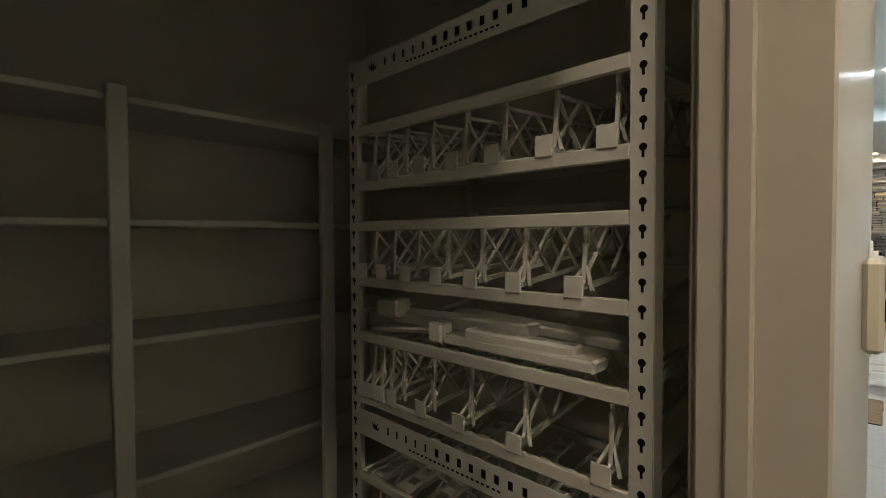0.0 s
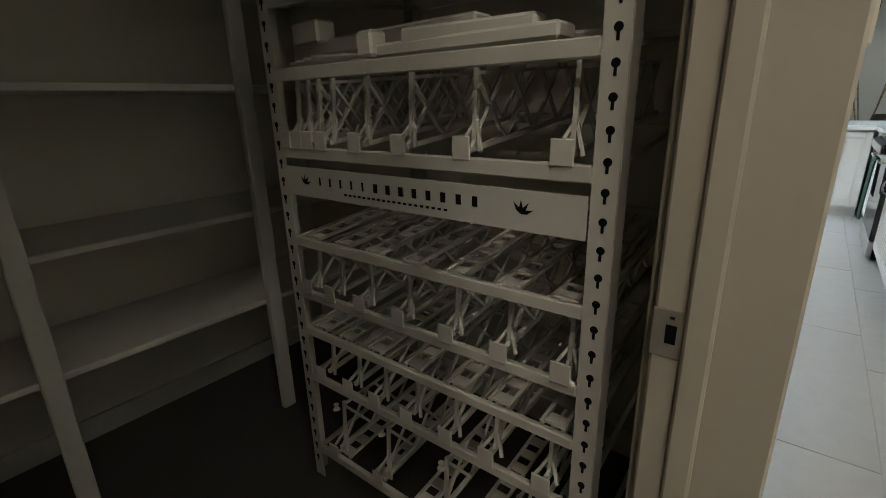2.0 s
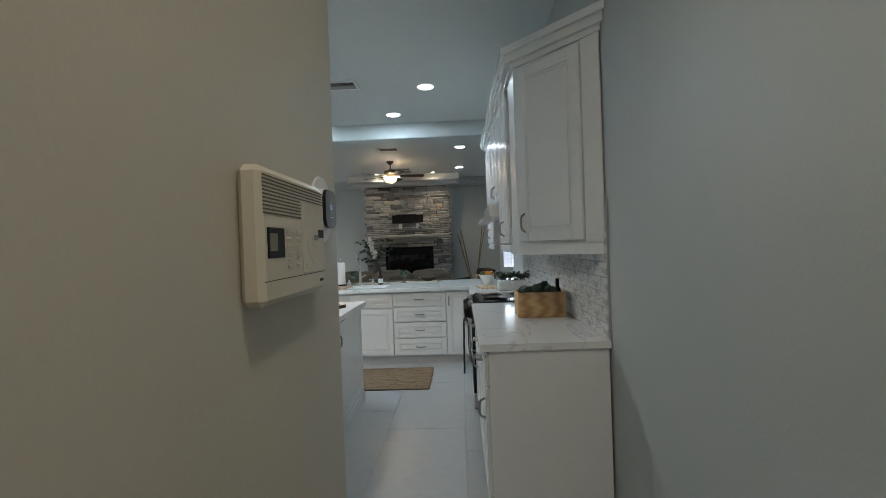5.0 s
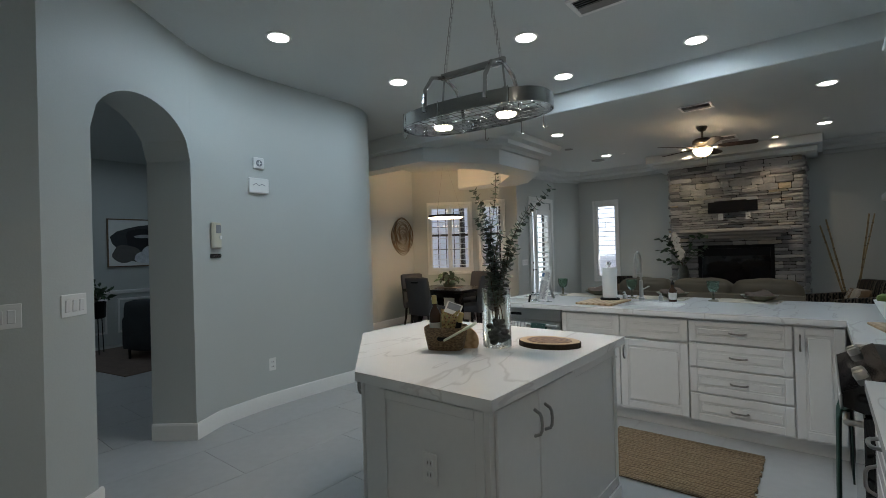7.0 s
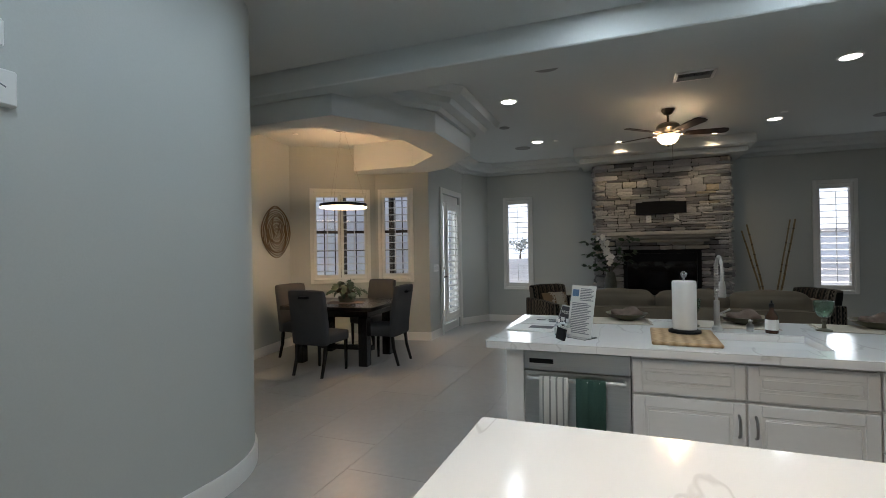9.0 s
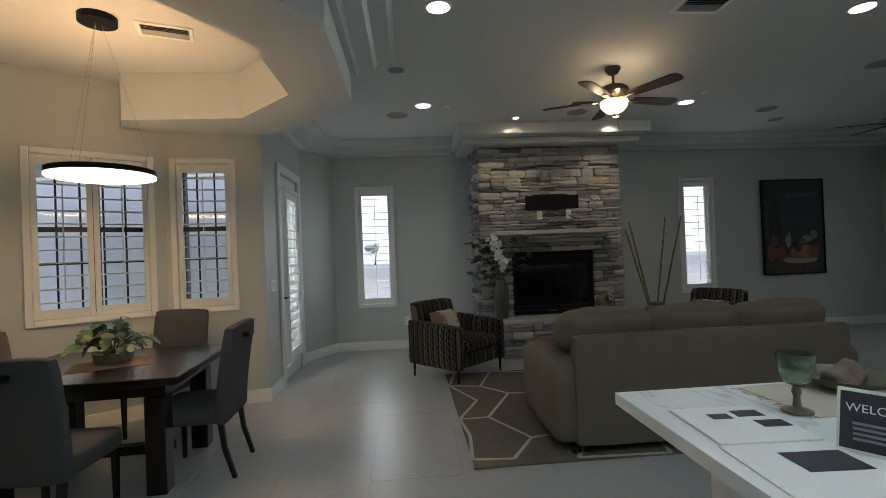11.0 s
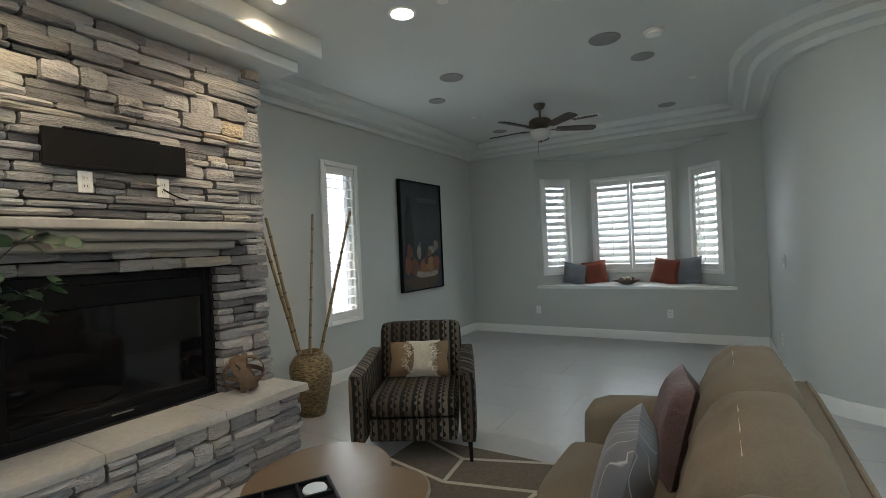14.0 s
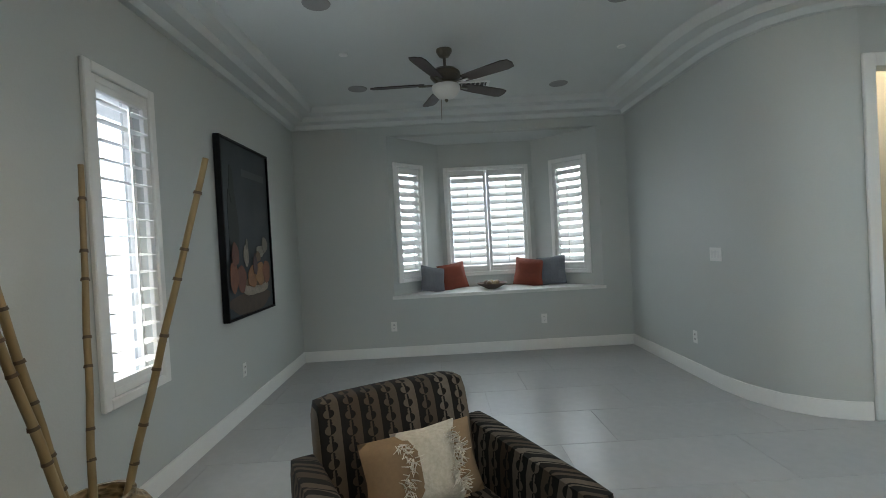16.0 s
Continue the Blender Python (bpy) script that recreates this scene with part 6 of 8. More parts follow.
def lay_stones(parent, m, x0, x1, z0, z1, holes=(), wmax=0.42):
    """Courses of uneven ledge stones on the plane y = 0 of m, proud towards -y."""
    z = z0
    while z < z1 - 0.015:
        h = rnd.choice((0.038, 0.048, 0.06, 0.075, 0.09, 0.115))
        for e in [z1] + [v for hx0, hx1, hz0, hz1 in holes for v in (hz0, hz1)]:
            if z + 0.02 < e < z + h + 0.045:
                h = e - z
        spans = [(x0, x1)]
        for hx0, hx1, hz0, hz1 in holes:
            if z + h > hz0 + 0.01 and z < hz1 - 0.01:
                spans = [(a, b) for s in spans for a, b in ((s[0], min(s[1], hx0)), (max(s[0], hx1), s[1])) if b - a > 0.02]
        for a, b in spans:
            x = a
            while x < b - 0.01:
                w = rnd.uniform(0.13, wmax) * (1.15 if h < 0.08 else 0.8)
                if b - x - w < 0.1:
                    w = b - x
                layers = 2 if h > 0.085 and rnd.random() < 0.55 else 1
                cut = rnd.uniform(0.38, 0.62)
                zz = z
                for q in range(layers):
                    hh = h if layers == 1 else (h * cut if q == 0 else h * (1 - cut))
                    pieces = 2 if layers == 2 and w > 0.28 and rnd.random() < 0.5 else 1
                    for pz in range(pieces):
                        ww = w / pieces
                        o = new("stone", rnd.choice(STONES))
                        dep = 0.06 + rnd.uniform(0, 0.06)
                        o.parent = parent
                        o.matrix_local = m @ Matrix.Translation((x + ww * (pz + 0.5), -dep / 2 + 0.012, zz + hh / 2)) @ Matrix.Rotation(radians(rnd.uniform(-1.2, 1.2)), 4, "Y") @ Matrix.Diagonal((max(0.02, ww - 0.007), dep, max(0.012, hh - 0.006), 1))
                    zz += hh
                x += w
        z += h


FB = (-1.54, -0.36, 0.50, 1.39)
FX0, FX1, FYF = -1.96, 0.03, 10.33
t = thing("fireplace", "grey stacked ledge-stone fireplace up to the ceiling", "fireplace")
core = B()
box(core, FX0, FYF, 0, FB[0], 10.925, 2.885)
box(core, FB[1], FYF, 0, FX1, 10.925, 2.885)
box(core, FB[0], FYF, FB[3], FB[1], 10.925, 2.885)
box(core, FB[0], FYF, 0, FB[1], 10.925, FB[2])
box(core, FB[0], 10.80, FB[2], FB[1], 10.925, FB[3])
part("core", core, MORTAR, t)
lay_stones(t, pose(0, FYF, 0), FX0 - 0.03, FX1 + 0.03, 0.50, 2.87, [FB])
lay_stones(t, pose(FX1, FYF, 0, 0, 0, 90), 0.01, 0.58, 0.0, 2.87, wmax=0.34)
lay_stones(t, pose(FX0, 10.92, 0, 0, 0, -90), 0.01, 0.58, 0.0, 2.87, wmax=0.4)
mt = t
part("mantel_shelf", box(B(), -1.80, 10.08, 1.635, -0.12, 10.34, 1.69, 0.008), SLAB, t, "rough-edged stone mantel shelf")
GREYPAINT = shade("mantel_grey", (0.30, 0.29, 0.265), 0.6, var=0.08)
part("mantel_moulding", box(B(), -1.73, 10.13, 1.575, -0.19, 10.34, 1.634, 0.012), GREYPAINT, t)
part("mantel_moulding", box(B(), -1.66, 10.18, 1.515, -0.26, 10.34, 1.574, 0.012), GREYPAINT, t)
t = thing("firebox", "black metal gas firebox with a dark glass door", "firebox")
part("frame", bars(B(), FB[0] + 0.003, FB[1] - 0.003, 0.565, FB[3] - 0.003, 0.055, 10.34, 10.44, 0.004), BLACK, t)
part("louvre_panel", box(B(), FB[0] + 0.06, 10.345, FB[3] - 0.19, FB[1] - 0.06, 10.42, FB[3] - 0.06, 0.003), BLACK, t)
part("glass_door", box(B(), FB[0] + 0.06, 10.365, 0.625, FB[1] - 0.06, 10.372, FB[3] - 0.195), BLACKGLASS, t)
part("base_panel", box(B(), FB[0] + 0.003, 10.335, 0.505, FB[1] - 0.003, 10.42, 0.562, 0.003), BLACK, t)
part("hearth_latch", box(B(), -1.02, 10.331, 0.545, -0.90, 10.337, 0.553), NICKEL, t)
t = thing("hearth", "raised ledge-stone hearth with pale stone slabs", "hearth")
part("core", box(B(), FX0, 9.96, 0, 0.0, 10.27, 0.455), MORTAR, t)
lay_stones(t, pose(0, 9.96, 0), FX0, 0.0, 0.0, 0.45, wmax=0.42)
lay_stones(t, pose(0.0, 9.96, 0, 0, 0, 90), 0.0, 0.30, 0.0, 0.45, wmax=0.25)
lay_stones(t, pose(FX0, 10.27, 0, 0, 0, -90), 0.0, 0.31, 0.0, 0.45, wmax=0.25)
hx = [FX0 - 0.06, -1.25, -0.6, 0.06]
for a, b in zip(hx, hx[1:]):
    bm = box(B(), a + 0.002, 9.865, 0.452, b - 0.002, 10.285, 0.503)
    bmesh.ops.subdivide_edges(bm, edges=bm.edges[:], cuts=5, use_grid_fill=True)
    for v in bm.verts:
        if v.co.y < 9.87:
            v.co.y += 0.016 * noise.noise(v.co * 14)
            v.co.z += 0.005 * noise.noise(v.co * 9)
    part("slab", bm, SLAB, t)
t = thing("tv_bracket", "flat black television wall bracket on the stone", "bracket", pose(-0.955, 10.245, 2.09))
bm = box(B(), -0.38, -0.035, -0.10, 0.38, 0.01, 0.09, 0.004)
box(bm, -0.28, -0.034, 0.09, 0.22, 0.008, 0.105, 0.003)
part("plate", bm, BLACK, t)
part("rail", box(B(), -0.38, -0.045, -0.115, 0.10, -0.02, -0.095, 0.003), BLACK, t)
for x in (-1.14, -0.72):
    outlet(pose(x, 10.235, 1.905), "white outlet plate on the stone chimney")
t = thing("cable", "short black cable hanging from the outlet", "cable", pose(-0.72, 10.22, 1.90))
part("cord", tube(B(), [(0, 0.01, 0), (0.03, -0.02, -0.03), (0.09, -0.01, -0.05), (0.15, 0.0, -0.06)], 0.006, 6), BLACK, t, smooth=True)

# vase with orchid and magnolia leaves on the hearth
MESH = ramped("dark_woven_vase", ((0.0, (0.012, 0.014, 0.01)), (0.5, (0.05, 0.055, 0.04)), (1.0, (0.09, 0.09, 0.07))), 0.4, "VORONOI", 40, bump=0.8)
t = thing("floor_vase", "tall dark textured vase with orchids on the hearth", "vase", pose(-1.75, 10.09, 0.504))
part("vessel", lathe(B(), [(0.07, 0), (0.085, 0.01), (0.10, 0.12), (0.102, 0.30), (0.09, 0.42), (0.07, 0.50), (0.062, 0.53), (0.055, 0.53), (0.055, 0.46)], 28), MESH, t, smooth=True)
rnd2 = random.Random(21)
ORCHID = shade("orchid_white", (0.66, 0.65, 0.62), 0.6, var=0.08)
bm, lf = B(), B()
for k, (dx, dy, top, n) in enumerate(((-0.46, -0.08, 1.02, 9), (-0.43, -0.05, 0.62, 8), (-0.30, -0.10, 1.06, 8), (-0.40, -0.02, 0.82, 8), (0.40, -0.10, 1.08, 9), (0.44, -0.08, 0.84, 8), (0.34, -0.06, 0.72, 7), (-0.2, 0.0, 0.9, 7))):
    pts = [Vector((dx * u ** 1.4, dy * u, 0.46 + (top - 0.46) * math.sin(u * 1.75) / math.sin(1.75))) for u in [i / 12 for i in range(13)]]
    tube(bm, pts, 0.004, 5, 0.002)
    for i in range(4, 13):
        for s in (-1, 1):
            if rnd2.random() < 0.9:
                q = Matrix.Translation(pts[i]) @ Euler((rnd2.uniform(-0.7, 0.7), rnd2.uniform(-0.7, 0.7), rnd2.uniform(0, 6.3))).to_matrix().to_4x4()
                L = rnd2.uniform(0.08, 0.125)
                prof = ((0.0, 0.0, 0), (0.22, 0.25, 0.05), (0.26, 0.55, 0.06), (0.15, 0.85, 0.02), (0, 1.0, -0.03), (-0.15, 0.85, 0.02), (-0.26, 0.55, 0.06), (-0.22, 0.25, 0.05))
                lf.faces.new([lf.verts.new(q @ Vector((a * L * 1.1, b * L, c * L))) for a, b, c in prof])
for k in range(24):
    u = k / 24
    c = Vector((-0.16 + 0.19 * u ** 0.7, -0.12 - 0.03 * u, 1.12 - 0.47 * u))
    c += Vector((rnd2.uniform(-0.05, 0.05), rnd2.uniform(-0.04, 0.04), rnd2.uniform(-0.03, 0.03)))
    q = Matrix.Translation(c) @ Euler((rnd2.uniform(0.7, 2.0), rnd2.uniform(-0.5, 0.5), rnd2.uniform(-0.6, 0.6))).to_matrix().to_4x4()
    fl = B()
    for p5 in range(5):
        a = p5 * 2 * math.pi / 5
        r = Matrix.Rotation(a, 4, "Z")
        fl.faces.new([fl.verts.new(q @ r @ Vector(v)) for v in ((0, 0, 0), (0.018, 0.02, 0.005), (0.013, 0.042, 0.011), (-0.013, 0.042, 0.011), (-0.018, 0.02, 0.005))])
    bmesh.ops.remove_doubles(fl, verts=fl.verts[:], dist=1e-4)
    part("orchid_bloom", fl, ORCHID, t)
part("stems", bm, STEM, t)
part("leaves", lf, LEAF, t, "broad dark green leaves")
t = thing("vine_ball", "openwork brown wooden strap sphere", "ornament", pose(-0.29, 10.11, 0.504))
VINE = shade("bent_wood", (0.12, 0.075, 0.045), 0.6, var=0.3, scale=12)
for k in range(6):
    bm = B()
    pts = []
    rot = Euler((radians(37 * k + 10), radians(61 * k), radians(23 * k))).to_matrix()
    ring_o, ring_i = [], []
    for i in range(28):
        u = 2 * math.pi * i / 28
        ring_o.append([Vector((0.135 * math.cos(u), 0.135 * math.sin(u), z)) for z in (-0.016, 0.016)])
        ring_i.append([Vector((0.130 * math.cos(u), 0.130 * math.sin(u), z)) for z in (-0.016, 0.016)])
    vo = [[bm.verts.new(rot @ p + Vector((0, 0, 0.137))) for p in pr] for pr in ring_o]
    vi = [[bm.verts.new(rot @ p + Vector((0, 0, 0.137))) for p in pr] for pr in ring_i]
    for i in range(28):
        j = (i + 1) % 28
        bm.faces.new((vo[i][0], vo[j][0], vo[j][1], vo[i][1]))
        bm.faces.new((vi[i][1], vi[j][1], vi[j][0], vi[i][0]))
        bm.faces.new((vo[i][1], vo[j][1], vi[j][1], vi[i][1]))
        bm.faces.new((vi[i][0], vi[j][0], vo[j][0], vo[i][0]))
    part("strap", bm, VINE, t)

# woven floor vase with bamboo poles
WEAVE = ramped("woven_cane", ((0.0, (0.03, 0.022, 0.012)), (0.4, (0.15, 0.105, 0.05)), (1.0, (0.30, 0.22, 0.11))), 0.55, "VORONOI", 26, stretch=(1, 1, 2.2), bump=1.0, dist=0.01)
t = thing("floor_vase", "woven cane floor vase holding bamboo poles", "vase", pose(0.64, 10.45, 0))
part("vessel", lathe(B(), [(0.11, 0), (0.118, 0.01), (0.145, 0.14), (0.178, 0.30), (0.192, 0.40), (0.185, 0.46), (0.15, 0.52), (0.115, 0.545), (0.115, 0.57), (0.10, 0.57), (0.10, 0.50)], 36), WEAVE, t, smooth=True)
NODE = shade("bamboo_node", (0.07, 0.045, 0.022), 0.6, var=0.3)
for k, (bx_, by_, tx, ty, tz, r0) in enumerate(((-0.05, 0.0, -0.38, 0.12, 1.68, 0.017), (-0.03, 0.03, -0.30, 0.15, 1.78, 0.017), (0.0, 0.03, 0.31, 0.22, 1.84, 0.015), (0.04, 0.0, 0.21, -0.36, 1.82, 0.016))):
    p0, p1 = Vector((bx_, by_, 0.30)), Vector((tx, ty, tz))
    pts, bm = [], B()
    n = 9
    tube(bm, [p0.lerp(p1, i / 18) + Vector((0.0015 * math.sin(i), 0.0015 * math.cos(i * 1.3), 0)) for i in range(19)], r0, 10, r0 * 0.75)
    pole = part("bamboo_pole", bm, BAMBOO, t, smooth=True)
    for i in range(1, n):
        c = p0.lerp(p1, i / n + 0.02 * math.sin(i * 3 + k))
        d = (p1 - p0).normalized()
        part("node", tube(B(), [c - d * 0.006, c - d * 0.003, c, c + d * 0.006], r0 * 1.1, 10, r0 * 0.98), NODE, pole, smooth=True)

# ---- painting ----
CANVAS = ramped("still_life_paint", ((0.0, (0.008, 0.012, 0.016)), (0.5, (0.02, 0.028, 0.034)), (1.0, (0.045, 0.05, 0.05))), 0.6, scale=3, bump=0.2)
t = thing("painting", "dark framed still-life canvas of fruit and bottle", "painting", pose(2.705, 10.905, 0.865))
part("frame", bars(B(), 0, 1.055, 0, 1.535, 0.022, -0.035, 0.02, 0.003), BLACK, t)
part("canvas", box(B(), 0.02, -0.018, 0.02, 1.035, 0.015, 1.515), CANVAS, t)


def dab(cx, cz, rx, rz, col, y=-0.0195, k=0):
    bm = B()
    pts = []
    for i in range(20):
        u = 2 * math.pi * i / 20
        w = 1 + 0.07 * math.sin(3 * u + k) + 0.05 * math.sin(5 * u + 2 * k)
        pts.append(bm.verts.new((cx + rx * w * math.cos(u), y, cz + rz * w * math.sin(u))))
    bm.faces.new(pts)
    ex = bmesh.ops.extrude_face_region(bm, geom=bm.faces[:])
    bmesh.ops.translate(bm, verts=[v for v in ex["geom"] if isinstance(v, bmesh.types.BMVert)], vec=(0, 0.002, 0))
    nm = "paint_%02d%02d%02d" % tuple(int(99 * c) for c in col)
    mat = bpy.data.materials.get(nm) or shade(nm, col, 0.6, var=0.35, scale=14, fine=60)
    part("brushwork", bm, mat, t)


for k, (cx, cz, rx, rz, col) in enumerate((
        (0.50, 0.12, 0.46, 0.10, (0.10, 0.06, 0.035)), (0.20, 0.75, 0.10, 0.40, (0.012, 0.016, 0.014)), (0.20, 1.15, 0.045, 0.16, (0.012, 0.018, 0.016)),
        (0.62, 0.24, 0.30, 0.07, (0.42, 0.36, 0.28)), (0.64, 0.30, 0.27, 0.05, (0.20, 0.12, 0.06)),
        (0.42, 0.54, 0.055, 0.10, (0.34, 0.30, 0.25)), (0.44, 0.64, 0.022, 0.05, (0.22, 0.19, 0.15)), (0.75, 0.57, 0.10, 0.055, (0.33, 0.30, 0.25)), (0.86, 0.63, 0.07, 0.075, (0.26, 0.23, 0.19)), (0.68, 0.52, 0.06, 0.05, (0.20, 0.12, 0.07)),
        (0.52, 0.34, 0.10, 0.10, (0.36, 0.15, 0.05)), (0.70, 0.36, 0.11, 0.11, (0.42, 0.20, 0.07)), (0.86, 0.37, 0.09, 0.11, (0.32, 0.11, 0.05)),
        (0.28, 0.34, 0.09, 0.12, (0.22, 0.07, 0.035)), (0.13, 0.36, 0.08, 0.13, (0.28, 0.09, 0.035)), (0.17, 0.55, 0.07, 0.10, (0.20, 0.06, 0.03)), (0.58, 0.45, 0.05, 0.10, (0.10, 0.05, 0.05)))):
    dab(cx, cz, rx, rz, tuple(0.6 * c for c in col), -0.0195 - 0.0012 * k, k)
bm = text_bars(B(), 0.42, 0.95, 1.22, 1.34, 1, -0.0195)
part("painted_title", bm, shade("title_paint", (0.05, 0.06, 0.065), 0.6), t)

# ---- rug ----
RUG = bpy.data.materials.new("rug_pile")
RUG.use_nodes = True
nt = RUG.node_tree
rb = nt.nodes["Principled BSDF"]
rb.inputs["Roughness"].default_value = 0.98
tc, nz = nt.nodes.new("ShaderNodeTexCoord"), nt.nodes.new("ShaderNodeTexNoise")
nz.inputs["Scale"].default_value = 45
nt.links.new(tc.outputs["Object"], nz.inputs["Vector"])
cr = nt.nodes.new("ShaderNodeValToRGB")
cr.color_ramp.elements[0].color, cr.color_ramp.elements[1].color = (0.085, 0.068, 0.05, 1), (0.17, 0.14, 0.105, 1)
nt.links.new(nz.outputs[0], cr.inputs[0])
nt.links.new(cr.outputs[0], rb.inputs["Base Color"])
bp = nt.nodes.new("ShaderNodeBump")
bp.inputs["Strength"].default_value, bp.inputs["Distance"].default_value = 0.6, 0.006
nt.links.new(nz.outputs[0], bp.inputs["Height"])
nt.links.new(bp.outputs[0], rb.inputs["Normal"])
CREAM = shade("cream_pile", (0.46, 0.42, 0.35), 0.95, var=0.1, scale=10, fine=90, bump=0.5)
RX0, RX1, RY0, RY1 = -2.62, 0.60, 6.87, 9.25
t = thing("area_rug", "taupe area rug with a cream cracked-line pattern", "rug")
part("pile_sheet", box(B(), RX0, RY0, 0.001, RX1, RY1, 0.011, 0.003), RUG, t)
rnd3 = random.Random(8)
nx, ny = 7, 5
node = {}
for i in range(nx + 1):
    for j in range(ny + 1):
        node[i, j] = Vector((RX0 + (RX1 - RX0) * min(1, max(0, (i + (0.25 if j % 2 else -0.25) + rnd3.uniform(-0.22, 0.22)) / nx)), RY0 + (RY1 - RY0) * min(1, max(0, (j + rnd3.uniform(-0.25, 0.25)) / ny)), 0.0112))
bm = B()
for i in range(nx + 1):
    for j in range(ny + 1):
        for di, dj in ((1, 0), (0, 1)):
            if (i + di, j + dj) in node and ((di and (i + j) % 2 == 0) or dj):
                a, b = node[i, j], node[i + di, j + dj]
                d = (b - a)
                if d.length < 0.05:
                    continue
                d.normalize()
                o = Vector((-d.y, d.x, 0)) * 0.013
                vs = [bm.verts.new(p) for p in (a - o, b - o, b + o, a + o)]
                bm.faces.new(vs)
ex = bmesh.ops.extrude_face_region(bm, geom=bm.faces[:])
bmesh.ops.translate(bm, verts=[v for v in ex["geom"] if isinstance(v, bmesh.types.BMVert)], vec=(0, 0, 0.003))
part("cream_line_pattern", bm, CREAM, t)["kind"] = "stuff"
part("bound_edge", box(B(), RX0 - 0.006, RY0 - 0.012, 0.0005, RX1 + 0.006, RY0 - 0.0005, 0.012, 0.002), SOFA, t)

# ---- sofa ----
def top_at(tops, x, y):
    """Height of a soft surface near (x, y), weighed from its upper points."""
    ws = [(1 / (((p.x - x) ** 2 + (p.y - y) ** 2) ** 2 + 1e-7), p.z) for p in tops]
    return sum(w * z for w, z in ws) / sum(w for w, z in ws)


t = thing("sofa", "taupe three-seat sofa with loose back cushions", "sofa", pose(-1.95, 6.90, 0.0))
part("base", cushion(B(), 0.06, 0.06, 0.07, 2.06, 0.98, 0.30, 0.004, 6, 0.03), SOFA, t, smooth=True)
part("back", cushion(B(), 0.05, 0.0, 0.07, 2.08, 0.115, 0.825, 0.004, 8, 0.028), SOFA, t, smooth=True)
part("piping", tube(B(), [(0.075, 0.03, 0.80), (0.08, 0.028, 0.822), (0.6, 0.026, 0.828), (1.5, 0.026, 0.828), (2.05, 0.028, 0.822), (2.055, 0.03, 0.80)], 0.006, 6), SOFA, t, smooth=True)
for x0, s in ((-0.10, 1), (1.96, -1)):
    bm = cushion(B(), x0, 0.04, 0.07, x0 + 0.24, 0.95, 0.66, 0.015, 8, 0.075)
    for v in bm.verts:
        k = max(0, (v.co.y - 0.55) / 0.45)
        v.co.z -= 0.035 * k * (v.co.z / 0.66)
    part("arm", bm, SOFA, t, smooth=True)
for k in range(3):
    x0 = 0.16 + k * 0.60
    part("seat_cushion", cushion(B(), x0, 0.24, 0.30, x0 + 0.590, 1.0, 0.47, 0.02, 8, 0.05), SOFA, t, smooth=True)
    c0 = 0.025 + k * 0.675
    bm = cushion(B(), c0, 0.16, 0.46, c0 + 0.665, 0.42, 0.965, 0.035, 16, 0.09)
    for v in bm.verts:
        v.co.y -= 0.06 * max(0, v.co.z - 0.70) / 0.24
        low = min(1, max(0, (0.74 - v.co.z) / 0.10))
        v.co.x += low * 0.13 * (max(0, 1 - (v.co.x - c0) / 0.3) if k == 0 else -max(0, 1 - (c0 + 0.665 - v.co.x) / 0.3) if k == 2 else 0)
        v.co += 0.013 * Vector((0, noise.noise(v.co * 7 + Vector((k, 0, 0))), noise.noise(v.co * 6 + Vector((0, k, 3))))) + 0.006 * Vector((0, noise.noise(v.co * 22), noise.noise(v.co * 19 + Vector((k, 5, 0)))))
    tops = [v.co.copy() for v in bm.verts if v.co.z > 0.80]
    c = part("back_cushion", bm, SOFA, t, smooth=True)
    st = B()
    for yy in (0.17, 0.29):
        pts = [Vector((c0 + 0.07 + 0.52 * i / 16, yy, top_at(tops, c0 + 0.07 + 0.52 * i / 16, yy) + 0.001)) for i in range(17)]
        for a, b in zip(pts[::1], pts[1::1]):
            tube(st, [a, b], 0.0024, 4)
    part("topstitch", st, CREAM, c, "pale contrast topstitching")["kind"] = "stuff"
for x in (0.06, 2.02):
    for y in (0.06, 0.90):
        part("foot", box(B(), x - 0.03, y, 0.0, x + 0.03, y + 0.06, 0.075, 0.006), DARKWOOD, t)
SILK = shade("silver_satin", (0.22, 0.22, 0.225), 0.4, var=0.1, scale=8)
PLUM = shade("plum_crinkle", (0.085, 0.045, 0.04), 0.5, var=0.4, scale=18, fine=50, bump=0.8, dist=0.006)
SWIRL = ramped("silver_swirl", ((0.0, (0.13, 0.13, 0.14)), (0.44, (0.14, 0.14, 0.15)), (0.5, (0.55, 0.55, 0.54)), (0.56, (0.14, 0.14, 0.15)), (1.0, (0.13, 0.13, 0.14))), 0.45, "WAVE", 4, distort=9, detail=1)


def throw_pillow(m, w, h, d, mat, label, grp="throw pillows"):
    t = thing("throw_pillow", label, "pillow", m, group=grp)
    part("cover", pillow(B(), w, h, d, 12), mat, t, smooth=True)
    return t


throw_pillow(pose(-0.22, 7.45, 0.475, 14, 0, 10), 0.40, 0.42, 0.17, PLUM, "plum brown crinkled pillow on the sofa")
throw_pillow(pose(-0.84, 7.56, 0.475, 15, 3, 6), 0.42, 0.43, 0.17, SWIRL, "grey satin pillow with silver swirls")
throw_pillow(pose(-1.33, 7.56, 0.475, 36, 0, -5), 0.40, 0.38, 0.16, PLUM, "plum brown crinkled pillow on the sofa")

